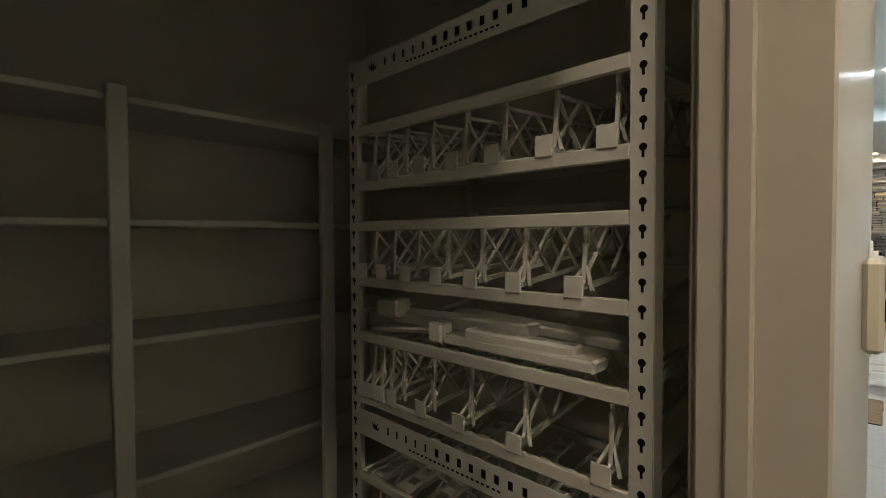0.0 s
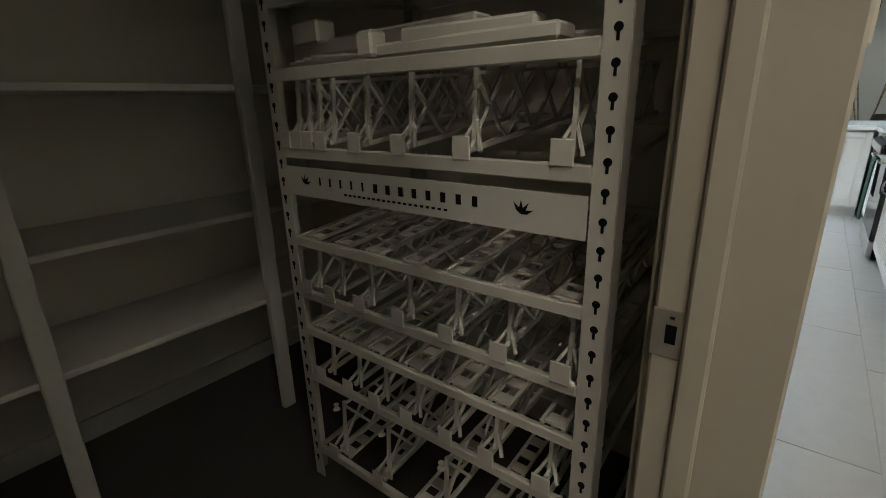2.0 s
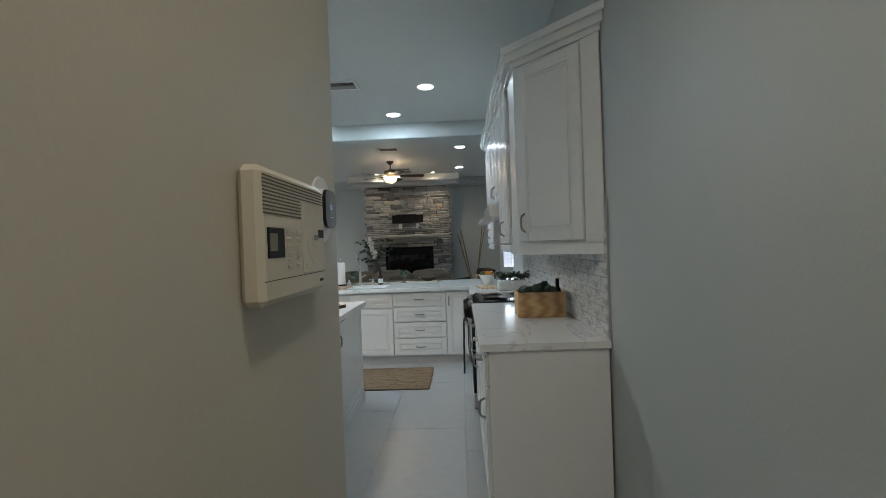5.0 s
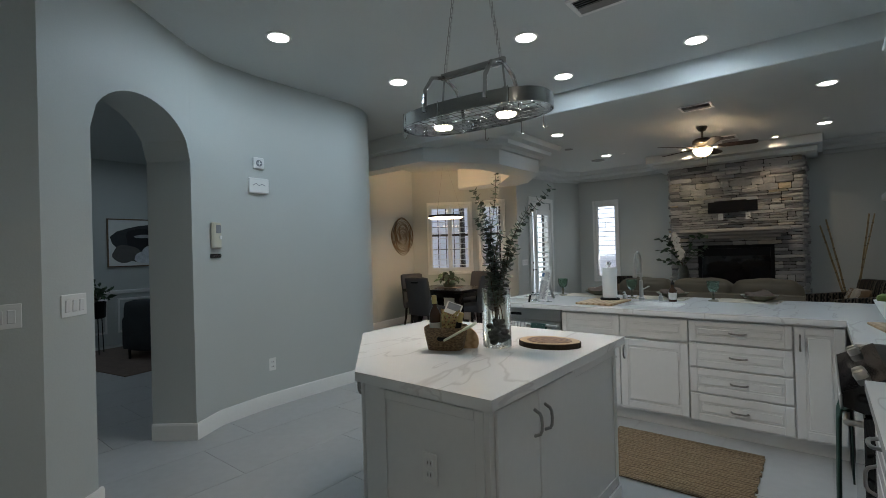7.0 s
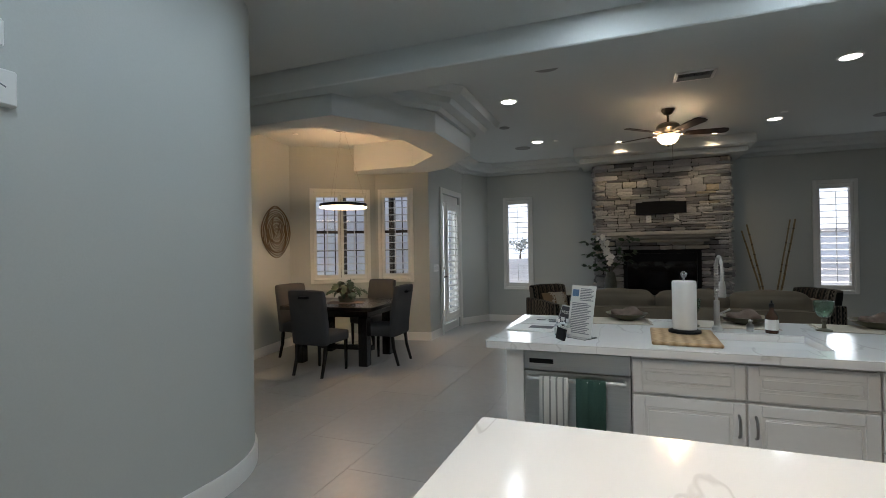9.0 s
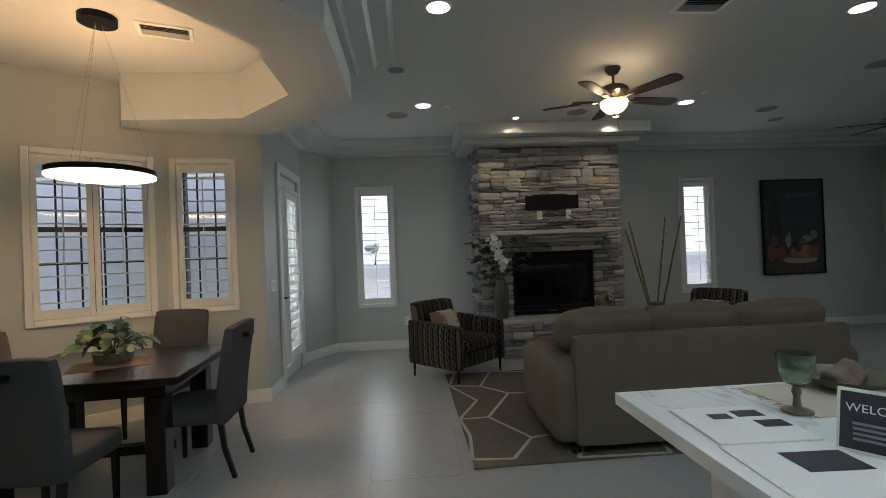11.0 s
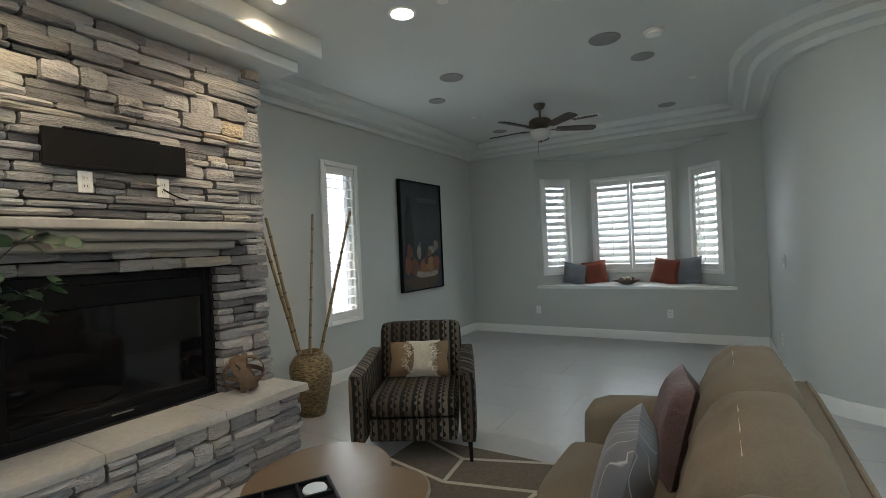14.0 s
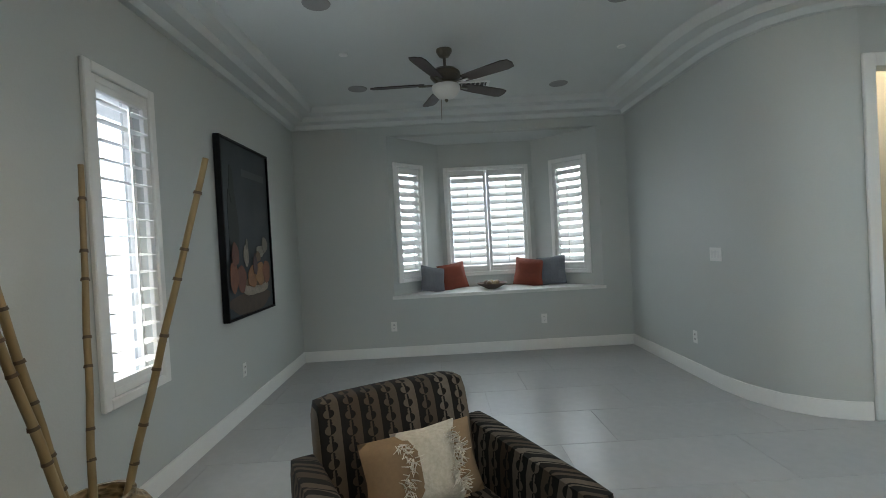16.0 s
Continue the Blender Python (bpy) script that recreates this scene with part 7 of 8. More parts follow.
# ---- patterned armchairs ----
def patterned(name, across):
    """Rows of half-dots between tan, grey and black stripes."""
    m = bpy.data.materials.new(name)
    m.use_nodes = True
    nt = m.node_tree
    b = nt.nodes["Principled BSDF"]
    b.inputs["Roughness"].default_value = 0.85
    b.inputs["Specular IOR Level"].default_value = 0.2

    def calc(op, a, c=0.0, d=0.0):
        n = nt.nodes.new("ShaderNodeMath")
        n.operation = op
        for k, v in enumerate((a, c, d)):
            if isinstance(v, (int, float)):
                n.inputs[k].default_value = v
            else:
                nt.links.new(v, n.inputs[k])
        return n.outputs[0]

    tc, sp = nt.nodes.new("ShaderNodeTexCoord"), nt.nodes.new("ShaderNodeSeparateXYZ")
    nt.links.new(tc.outputs["Object"], sp.inputs[0])
    x, y, z = sp.outputs
    u, v = (x, calc("ADD", y, z)) if across == "x" else (calc("ADD", x, y), z)
    u = calc("MULTIPLY", u, 12.5)
    col = calc("FLOOR", u)
    fu = calc("FRACT", u)
    du = calc("MULTIPLY", calc("SUBTRACT", fu, 0.5), 0.08)
    v = calc("MULTIPLY_ADD", v, 14.0, calc("MULTIPLY", col, 0.37))
    fv = calc("FRACT", v)

    def disc(at, r):
        dv = calc("MULTIPLY", calc("SUBTRACT", fv, at), 1 / 14.0)
        return calc("LESS_THAN", calc("ADD", calc("MULTIPLY", du, du), calc("MULTIPLY", dv, dv)), r * r)

    dot = calc("MAXIMUM", calc("MAXIMUM", disc(0.32, 0.0205), disc(0.70, 0.009)), disc(0.87, 0.008))
    light = calc("ABSOLUTE", calc("SUBTRACT", calc("GREATER_THAN", fu, 0.5), dot))
    seed = nt.nodes.new("ShaderNodeTexWhiteNoise")
    seed.noise_dimensions = "1D"
    nt.links.new(col, seed.inputs["W"])

    def mix(f, a, c):
        n = nt.nodes.new("ShaderNodeMix")
        n.data_type = "RGBA"
        nt.links.new(f, n.inputs[0])
        for k, w in ((6, a), (7, c)):
            if isinstance(w, tuple):
                n.inputs[k].default_value = (*w, 1)
            else:
                nt.links.new(w, n.inputs[k])
        return n.outputs[2]

    weave = nt.nodes.new("ShaderNodeTexNoise")
    weave.inputs["Scale"].default_value = 60
    nt.links.new(tc.outputs["Object"], weave.inputs["Vector"])
    pale = mix(seed.outputs["Value"], (0.055, 0.038, 0.024), (0.165, 0.143, 0.113))
    pale = mix(calc("MULTIPLY", weave.outputs[0], 0.5), pale, (0.05, 0.04, 0.03))
    nt.links.new(mix(light, (0.010, 0.009, 0.008), pale), b.inputs["Base Color"])
    return m


FAB = patterned("patterned_upholstery", "x")
FABARM = patterned("patterned_arm_upholstery", "z")
MOHAIR = shade("ivory_weave", (0.46, 0.42, 0.34), 0.9, var=0.25, scale=12, fine=70, bump=0.8, dist=0.004)
TANHIDE = shade("tan_suede", (0.19, 0.125, 0.068), 0.85, var=0.15, scale=8, fine=80, bump=0.3)


def armchair(m, label):
    """Seat faces -y, centre of the chair at the origin."""
    t = thing("armchair", label, "armchair", m, group="patterned armchairs")
    part("seat_base", cushion(B(), -0.30, -0.38, 0.16, 0.30, 0.36, 0.32, 0.003, 5, 0.02), FAB, t, smooth=True)
    part("seat_cushion", cushion(B(), -0.285, -0.40, 0.32, 0.285, 0.22, 0.46, 0.02, 8, 0.04), FAB, t, smooth=True)
    for s in (-1, 1):
        bm = cushion(B(), s * 0.375 - 0.055, -0.40, 0.15, s * 0.375 + 0.055, 0.38, 0.64, 0.004, 6, 0.025)
        for v in bm.verts:
            if v.co.z > 0.4:
                v.co.z += 0.05 * (v.co.y + 0.0)
        part("arm", bm, FABARM, t, smooth=True)
    bm = cushion(B(), -0.325, 0.22, 0.30, 0.325, 0.36, 0.845, 0.010, 8, 0.035)
    for v in bm.verts:
        v.co.y += 0.20 * max(0, v.co.z - 0.32)
    part("backrest", bm, FAB, t, smooth=True)
    for x in (-0.38, 0.38):
        for y in (-0.35, 0.33):
            part("leg", tube(B(), [(x, y, 0.16), (x * 1.01, y, 0.0)], 0.017, 8, 0.012), DARKWOOD, t)
    return t


armchair(pose(-2.47, 9.33, 0.0, 0, 0, 43), "armchair in dark geometric-patterned upholstery by the door side")
armchair(pose(0.53, 9.21, 0.0, 0, 0, -62), "armchair in dark geometric-patterned upholstery by the bamboo vase")


def fur_pillow(m, label):
    t = throw_pillow(m, 0.46, 0.27, 0.14, TANHIDE, label, "fringed pillows")
    pb = pillow(B(), 0.27, 0.285, 0.147, 10)
    bmesh.ops.translate(pb, verts=pb.verts, vec=(0.03, 0, -0.008))
    part("patch", pb, MOHAIR, t, "ivory woven centre patch", smooth=True)
    r4 = random.Random(4)
    bm = B()
    for k in range(260):
        v = r4.uniform(-0.85, 0.85)
        edge = r4.choice((-0.38, 0.52, 0.56))
        u = edge + 0.08 * math.sin(v * 5) + r4.uniform(-0.08, 0.08)
        p = Vector((u * 0.21, -0.07 * ((1 - u ** 4) * (1 - v ** 4)) ** 0.6, 0.135 + v * 0.125))
        d = Vector((r4.uniform(-1, 1), -0.5, r4.uniform(-1, 0.4))).normalized() * r4.uniform(0.02, 0.04)
        tube(bm, [p, p + d * 0.5 + Vector((0, -0.006, 0)), p + d], 0.0024, 3, 0.0012)
    part("fringe", bm, shade("ivory_fringe", (0.60, 0.56, 0.48), 0.9), t, "shaggy ivory fringe")["kind"] = "stuff"
    return t


fur_pillow(pose(-2.55, 9.42, 0.475, -22, 0, 43), "tan pillow with a shaggy ivory patch")
fur_pillow(pose(0.60, 9.24, 0.475, -22, 0, -62), "tan pillow with a shaggy ivory patch")

# ---- coffee tables and tray ----
TABLEWOOD = ramped("walnut_veneer", ((0.0, (0.125, 0.08, 0.042)), (0.5, (0.15, 0.097, 0.052)), (1.0, (0.17, 0.112, 0.062))), 0.3, scale=3, stretch=(1.2, 16, 1), distort=0.3)
for nm, x, y, a, b, z, rz, lab in (("coffee_table", -1.17, 8.66, 0.62, 0.34, 0.43, -22, "oval walnut coffee table on hairpin legs"), ("coffee_table", -0.72, 8.95, 0.38, 0.33, 0.37, 0, "lower rounded walnut side table on hairpin legs")):
    t = thing(nm, lab, "coffee table", pose(x, y, 0, 0, 0, rz), group="nesting coffee tables")
    part("tabletop", lathe(B(), [(0.985, z - 0.025), (1.0, z - 0.018), (1.0, z - 0.006), (0.985, z), (0.001, z)], 48, sx=a, sy=b), TABLEWOOD, t)
    for k in range(3 if a < 0.5 else 4):
        u = radians(45 + (120 if a < 0.5 else 90) * k)
        c, s = math.cos(u), math.sin(u)
        p = Vector((c * a * 0.72, s * b * 0.72, z - 0.025))
        f = Vector((c * a * 0.84, s * b * 0.84, 0.018))
        o = Vector((-s, c, 0)) * 0.05
        part("hairpin_leg", tube(B(), [p - o, f - o * 0.12, f, f + o * 0.12, p + o], 0.006, 6), IRON, t)
t = thing("game_tray", "black square noughts-and-crosses tray", "tray", pose(-1.14, 8.70, 0.431, 0, 0, -33))
bm = box(B(), -0.21, -0.21, 0, 0.21, 0.21, 0.012, 0.002)
for q in (-0.21, -0.073, 0.065, 0.2):
    box(bm, q, -0.21, 0.012, q + 0.01, 0.21, 0.03)
    box(bm, -0.21, q + 0.0005, 0.0121, 0.21, q + 0.0105, 0.0301)
part("tray", bm, BLACK, t)
for k, (cx, cy) in enumerate(((-0.136, -0.136), (0.136, 0.136), (0.0, 0.0), (-0.136, 0.136), (0.136, -0.136))):
    g = thing("game_piece", "white ring game piece in the tray", "game piece", pose(-1.14, 8.70, 0.431, 0, 0, -33) @ pose(cx, cy, 0.0125), group="game pieces")
    part("ring", lathe(B(), [(0.05, 0), (0.052, 0.006), (0.048, 0.012), (0.03, 0.010), (0.001, 0.010)], 24), TRIM, g, smooth=True)

# ---- window seat ----
RUST = shade("rust_velvet", (0.20, 0.045, 0.025), 0.8, var=0.25, scale=8, fine=60)
SLATE = shade("slate_knit", (0.14, 0.15, 0.17), 0.9, var=0.25, scale=12, fine=60, bump=0.6)
throw_pillow(pose(5.08, 9.26, 0.777, -18, 12, -62), 0.36, 0.35, 0.14, SLATE, "slate grey pillow on the window seat", "window seat pillows")
throw_pillow(pose(5.28, 8.95, 0.777, -18, -8, -80), 0.38, 0.37, 0.15, RUST, "rust red pillow on the window seat", "window seat pillows")
throw_pillow(pose(5.24, 7.98, 0.777, -20, 8, -105), 0.40, 0.39, 0.15, RUST, "rust red pillow on the window seat", "window seat pillows")
throw_pillow(pose(5.18, 7.66, 0.777, -18, -6, -118), 0.40, 0.40, 0.14, SLATE, "slate grey pillow on the window seat", "window seat pillows")
t = thing("decor_bowl", "shallow wooden bowl of decorative balls", "bowl", pose(5.15, 8.47, 0.777))
part("bowl", lathe(B(), [(0.07, 0), (0.08, 0.006), (0.17, 0.05), (0.20, 0.075), (0.193, 0.077), (0.15, 0.05), (0.05, 0.014)], 28), SHELL, t, smooth=True)
for k in range(5):
    bm = bmesh.new()
    bmesh.ops.create_icosphere(bm, subdivisions=2, radius=0.042)
    for v in bm.verts:
        v.co *= 1 + 0.05 * noise.noise(v.co * 80)
    bmesh.ops.translate(bm, verts=bm.verts, vec=(0.075 * math.cos(k * 1.26), 0.075 * math.sin(k * 1.26), 0.07))
    o = thing("decor_ball", "round twig ball in the bowl", "ornament", pose(5.15, 8.47, 0.777), group="twig balls")
    part("ball", bm, (BAMBOO, SHELL, TABLEWOOD)[k % 3], o, smooth=True)

# ---- dining nook ----
t = thing("dining_table", "espresso wood dining table with block legs", "dining table", pose(-5.10, 7.21, 0, 0, 0, 4))
part("tabletop", box(B(), -0.65, -0.55, 0.705, 0.65, 0.55, 0.755, 0.006), DARKWOOD, t)
part("apron", box(B(), -0.52, -0.40, 0.61, 0.52, 0.40, 0.704), DARKWOOD, t)
for x in (-0.46, 0.46):
    for y in (-0.36, 0.36):
        part("leg", box(B(), x - 0.06, y - 0.06, 0, x + 0.06, y + 0.06, 0.61, 0.006), DARKWOOD, t)
part("stretcher", box(B(), -0.40, -0.04, 0.12, 0.40, 0.04, 0.18, 0.004), DARKWOOD, t)


def dining_chair(m, label):
    """Seat faces -y."""
    t = thing("dining_chair", label, "chair", m, group="chairs round the dining table")
    part("seat", cushion(B(), -0.23, -0.24, 0.36, 0.23, 0.22, 0.49, 0.012, 7, 0.03), CHAIRFAB, t, smooth=True)
    bm = cushion(B(), -0.25, 0.17, 0.36, 0.25, 0.25, 1.0, 0.006, 8, 0.03)
    for v in bm.verts:
        v.co.y += 0.17 * max(0, v.co.z - 0.45) ** 1.3
    b = part("backrest", bm, CHAIRFAB, t, smooth=True)
    part("grip_slot", box(B(), -0.065, 0.24, 0.905, 0.065, 0.36, 0.935, 0.008), BLACK, b)
    for x in (-0.2, 0.2):
        part("leg", tube(B(), [(x, -0.20, 0.37), (x, -0.20, 0.0)], 0.024, 4, 0.016), DARKWOOD, t)
        part("leg", tube(B(), [(x, 0.20, 0.37), (x, 0.22, 0.2), (x, 0.28, 0.0)], 0.024, 4, 0.018), DARKWOOD, t)
    return t


dining_chair(pose(-4.97, 6.49, 0, 0, 0, 178), "grey upholstered dining chair turned from the room")
dining_chair(pose(-4.49, 7.19, 0, 0, 0, -88), "grey upholstered dining chair with dark curved legs")
dining_chair(pose(-5.15, 8.0, 0, 0, 0, -10), "grey upholstered dining chair under the window")
dining_chair(pose(-5.68, 7.09, 0, 0, 0, 80), "grey upholstered dining chair against the nook wall")
t = thing("potted_plant", "leafy split-leaf plant in a dark low pot", "potted plant", pose(-5.08, 7.22, 0.756))
part("pot", lathe(B(), [(0.09, 0), (0.11, 0.01), (0.12, 0.08), (0.11, 0.08), (0.10, 0.06)], 22), BRONZEPLATE, t, smooth=True)
rnd5 = random.Random(9)
bm, st = B(), B()
for k in range(46):
    a, el = rnd5.uniform(0, 6.3), rnd5.uniform(0.1, 1.35)
    r = rnd5.uniform(0.12, 0.23)
    tip = Vector((r * math.cos(a) * math.cos(el), r * math.sin(a) * math.cos(el), 0.10 + r * math.sin(el)))
    tube(st, [(0, 0, 0.06), tip * 0.6 + Vector((0, 0, 0.05)), tip], 0.003, 4)
    q = Matrix.Translation(tip) @ Euler((rnd5.uniform(-0.5, 0.5), rnd5.uniform(0.2, 1.0), a)).to_matrix().to_4x4()
    L = rnd5.uniform(0.07, 0.12)
    prof = ((0, 0), (0.15, 0.35), (0.4, 0.42), (0.42, 0.22), (0.62, 0.38), (0.66, 0.16), (0.85, 0.2), (1, 0), (0.85, -0.2), (0.66, -0.16), (0.62, -0.38), (0.42, -0.22), (0.4, -0.42), (0.15, -0.35))
    bm.faces.new([bm.verts.new(q @ Vector((x * L, y * L * 1.1, -0.25 * L * x * x))) for x, y in prof])
part("stems", st, STEM, t)
part("leaves", bm, LEAF, t)
t = thing("table_runner", "dark woven placemat under the plant", "placemat", pose(-5.06, 7.18, 0.7555, 0, 0, 24))
part("cloth", box(B(), -0.24, -0.17, 0, 0.24, 0.17, 0.0025), SHELL, t)
CANE = shade("coiled_cane", (0.17, 0.115, 0.06), 0.6, var=0.4, scale=14, fine=60)
t = thing("wall_ornament", "round coiled brown wicker wall ornament", "wall decor", along((-6.2, 6.45), NA, 0.84, 1.76))
rnd6 = random.Random(2)
for k in range(15):
    r = 0.03 + 0.0225 * k
    ox, oz = rnd6.uniform(-0.012, 0.012), rnd6.uniform(-0.012, 0.012)
    bm = B()
    for q in range(2):
        pts = [(ox + r * (1 + 0.03 * q) * math.cos(u) * (1 + 0.03 * math.sin(2 * u + k)), -0.03 - 0.012 * math.sin(u * 3 + k), oz + 1.1 * r * math.sin(u)) for u in [2 * math.pi * i / 40 for i in range(41)]]
        tube(bm, pts, 0.0058, 5)
    part("coil", bm, CANE, t)

# ---- room beyond the arch ----
structure("chair_rail", box(B(), -8.999, -1.4, 0.86, -8.965, 4.2, 0.92, 0.006), TRIM, "white moulded chair rail along the far wall", "chair rail")
for k in range(5):
    t = thing("wall_panel", "white picture-frame moulding under the chair rail", "wall panel", pose(-8.999, -1.1 + k * 1.05, 0.2, 0, 0, 90), kind="structure")
    part("moulding", bars(B(), 0, 0.9, 0, 0.58, 0.035, -0.015, 0.0, 0.004), TRIM, t)
GREYVELVET = shade("charcoal_velvet", (0.035, 0.04, 0.045), 0.85, var=0.2)
t = thing("lounge_chair", "charcoal upholstered lounge chair with rounded back", "armchair", pose(-7.35, 3.30, 0, 0, 0, 215))
part("seat", cushion(B(), -0.36, -0.38, 0.14, 0.36, 0.36, 0.44, 0.02, 6, 0.05), GREYVELVET, t, smooth=True)
part("backrest", cushion(B(), -0.42, 0.22, 0.14, 0.42, 0.42, 0.84, 0.02, 6, 0.06), GREYVELVET, t, smooth=True)
for s in (-1, 1):
    part("arm", cushion(B(), s * 0.40 - 0.08, -0.38, 0.14, s * 0.40 + 0.08, 0.38, 0.62, 0.01, 6, 0.05), GREYVELVET, t, smooth=True)
    for y in (-0.33, 0.34):
        part("leg", tube(B(), [(s * 0.38, y, 0.15), (s * 0.38, y, 0.0)], 0.02, 8, 0.014), DARKWOOD, t)
t = thing("area_rug", "brown flat rug under the lounge chair", "rug", pose(-7.6, 3.2, 0.001, 0, 0, 10))
part("pile_sheet", box(B(), -1.1, -1.0, 0, 1.1, 1.0, 0.01, 0.003), SHELL, t)
t = thing("painting", "large framed black and white abstract painting", "painting", pose(-8.985, 2.97, 1.31, 0, 0, 90))
part("frame", bars(B(), 0, 1.25, 0, 0.82, 0.02, -0.03, 0.01, 0.003), TABLEWOOD, t)
part("canvas", box(B(), 0.018, -0.015, 0.018, 1.232, 0.005, 0.802), PAPER, t)
for k, (cx, cz, rx, rz, col) in enumerate(((0.62, 0.40, 0.55, 0.33, (0.03, 0.032, 0.036)), (0.70, 0.47, 0.46, 0.20, (0.010, 0.010, 0.012)), (0.28, 0.22, 0.22, 0.15, (0.10, 0.095, 0.09)), (0.55, 0.52, 0.16, 0.03, (0.35, 0.36, 0.38)), (0.66, 0.16, 0.26, 0.13, (0.62, 0.64, 0.68)), (0.68, 0.27, 0.15, 0.10, (0.62, 0.64, 0.68)), (1.06, 0.30, 0.14, 0.24, (0.02, 0.02, 0.024)))):
    dab(cx, cz, rx, rz, col, -0.0165 - 0.0012 * k, k)
t = thing("plant_stand", "dark planter on a tall metal stand", "plant stand", pose(-8.3, 2.62, 0))
for k in range(3):
    part("leg", tube(B(), [(0.13 * math.cos(k * 2.1), 0.13 * math.sin(k * 2.1), 0.0), (0.1 * math.cos(k * 2.1), 0.1 * math.sin(k * 2.1), 0.72)], 0.008, 6), IRON, t)
part("pot", lathe(B(), [(0.10, 0.55), (0.13, 0.57), (0.14, 0.80), (0.13, 0.80), (0.12, 0.74)], 20), BLACK, t)
bm = B()
leaf_blob(bm, random.Random(6), (0, 0, 0.92), 0.2, 90, 0.12)
part("foliage", bm, LEAF, t)


# ---- hall panel and thermostat ----
PLASTIC = shade("ivory_plastic", (0.55, 0.50, 0.40), 0.42, var=0.03, scale=4, fine=60, bump=0.04)
WX = -0.0495
H = lambda y, z: pose(WX, y, z, 0, 0, 90)
t = thing("intercom_panel", "ivory plastic home intercom panel with speaker slots", "intercom", H(-0.46, 1.329))
PW, PH = 0.34, 0.235
part("case", box(B(), 0, -0.042, 0, PW, 0.0, PH, 0.011), PLASTIC, t)
SLOT = shade("slot_shadow", (0.10, 0.09, 0.065), 0.6)
for k in range(11):
    z = 0.218 - k * 0.0062
    part("speaker_slot", box(B(), 0.008, -0.0428, z - 0.0013, (PW - 0.004) if k < 5 else 0.186, -0.0415, z + 0.0013), SLOT, t)
part("screen_bezel", box(B(), 0.02, -0.044, 0.08, 0.093, -0.0415, 0.132, 0.002), BLACK, t)
part("screen", box(B(), 0.026, -0.0448, 0.092, 0.058, -0.0437, 0.122), shade("lcd_green", (0.16, 0.15, 0.08), 0.3), t)
for r in range(6):
    for c in range(2):
        part("button", box(B(), 0.106 + c * 0.05, -0.0455, 0.124 - r * 0.0128, 0.124 + c * 0.05, -0.0415, 0.130 - r * 0.0128, 0.0015), PLASTIC, t)
part("door_flap", box(B(), 0.191, -0.0434, 0.045, PW - 0.004, -0.0415, 0.188, 0.0012), PLASTIC, t)
part("display", box(B(), 0.294, -0.0447, 0.1176, 0.329, -0.0432, 0.1356), BLACK, t)
part("key", box(B(), 0.264, -0.0447, 0.112, 0.287, -0.0432, 0.1235), PRINTGREY, t)
for r, a0, a1 in ((0.062, 185, 290), (0.026, 190, 300), (0.05, 60, 110)):
    bm = tube(B(), [(0.277 + r * math.cos(radians(a)), -0.0434, 0.122 + r * math.sin(radians(a))) for a in range(a0, a1, 8)], 0.0009, 4)
    part("embossed_arc", bm, PLASTIC, t)
for k in range(3):
    part("grip_rib", box(B(), 0.205, -0.0446, 0.052 + k * 0.0045, 0.218, -0.0432, 0.054 + k * 0.0045), PLASTIC, t)
part("seam", box(B(), 0.004, -0.0425, 0.0415, PW - 0.002, -0.0417, 0.0428), BLACK, t)
part("maker_mark", box(B(), 0.300, -0.0432, 0.021, 0.322, -0.0418, 0.0265), BLACK, t)
t = thing("smart_thermostat", "black rounded-square thermostat on a white disc", "thermostat", H(-0.004, 1.523))
dsk = lathe(B(), [(0.082, 0), (0.085, 0.003), (0.083, 0.008), (0.001, 0.010)], 48)
bmesh.ops.transform(dsk, verts=dsk.verts, matrix=pose(0, 0, 0, 90))
part("wall_plate", dsk, TRIM, t, "round white wall plate", smooth=True)


def squircle(bm, a, y0, y1, n=40):
    rings = []
    for y, k in ((y0, 1.0), (y0 - (y0 - y1) * 0.7, 1.0), (y1, 0.965)):
        rings.append([bm.verts.new((math.copysign(abs(math.cos(u)) ** 0.5, math.cos(u)) * a * k, y, math.copysign(abs(math.sin(u)) ** 0.5, math.sin(u)) * a * k)) for u in [2 * math.pi * i / n for i in range(n)]])
    for p, q in zip(rings, rings[1:]):
        for i in range(n):
            bm.faces.new((p[i], p[(i + 1) % n], q[(i + 1) % n], q[i]))
    bm.faces.new(rings[0])
    bm.faces.new(rings[-1][::-1])
    return bm


part("rim", squircle(B(), 0.0505, -0.008, -0.022), TRIM, t, smooth=True)
part("face", squircle(B(), 0.0495, -0.022, -0.030), BLACKGLASS, t, smooth=True)
lettering("65", 0.02, glow("display_digits", (0.12, 0.17, 0.26), 0.5), t, pose(0, -0.0306, 0.004, 90), "temperature_digits", 0.0002)
part("display_line", box(B(), -0.012, -0.0306, -0.022, 0.012, -0.030, -0.0205), bpy.data.materials["display_digits"], t)

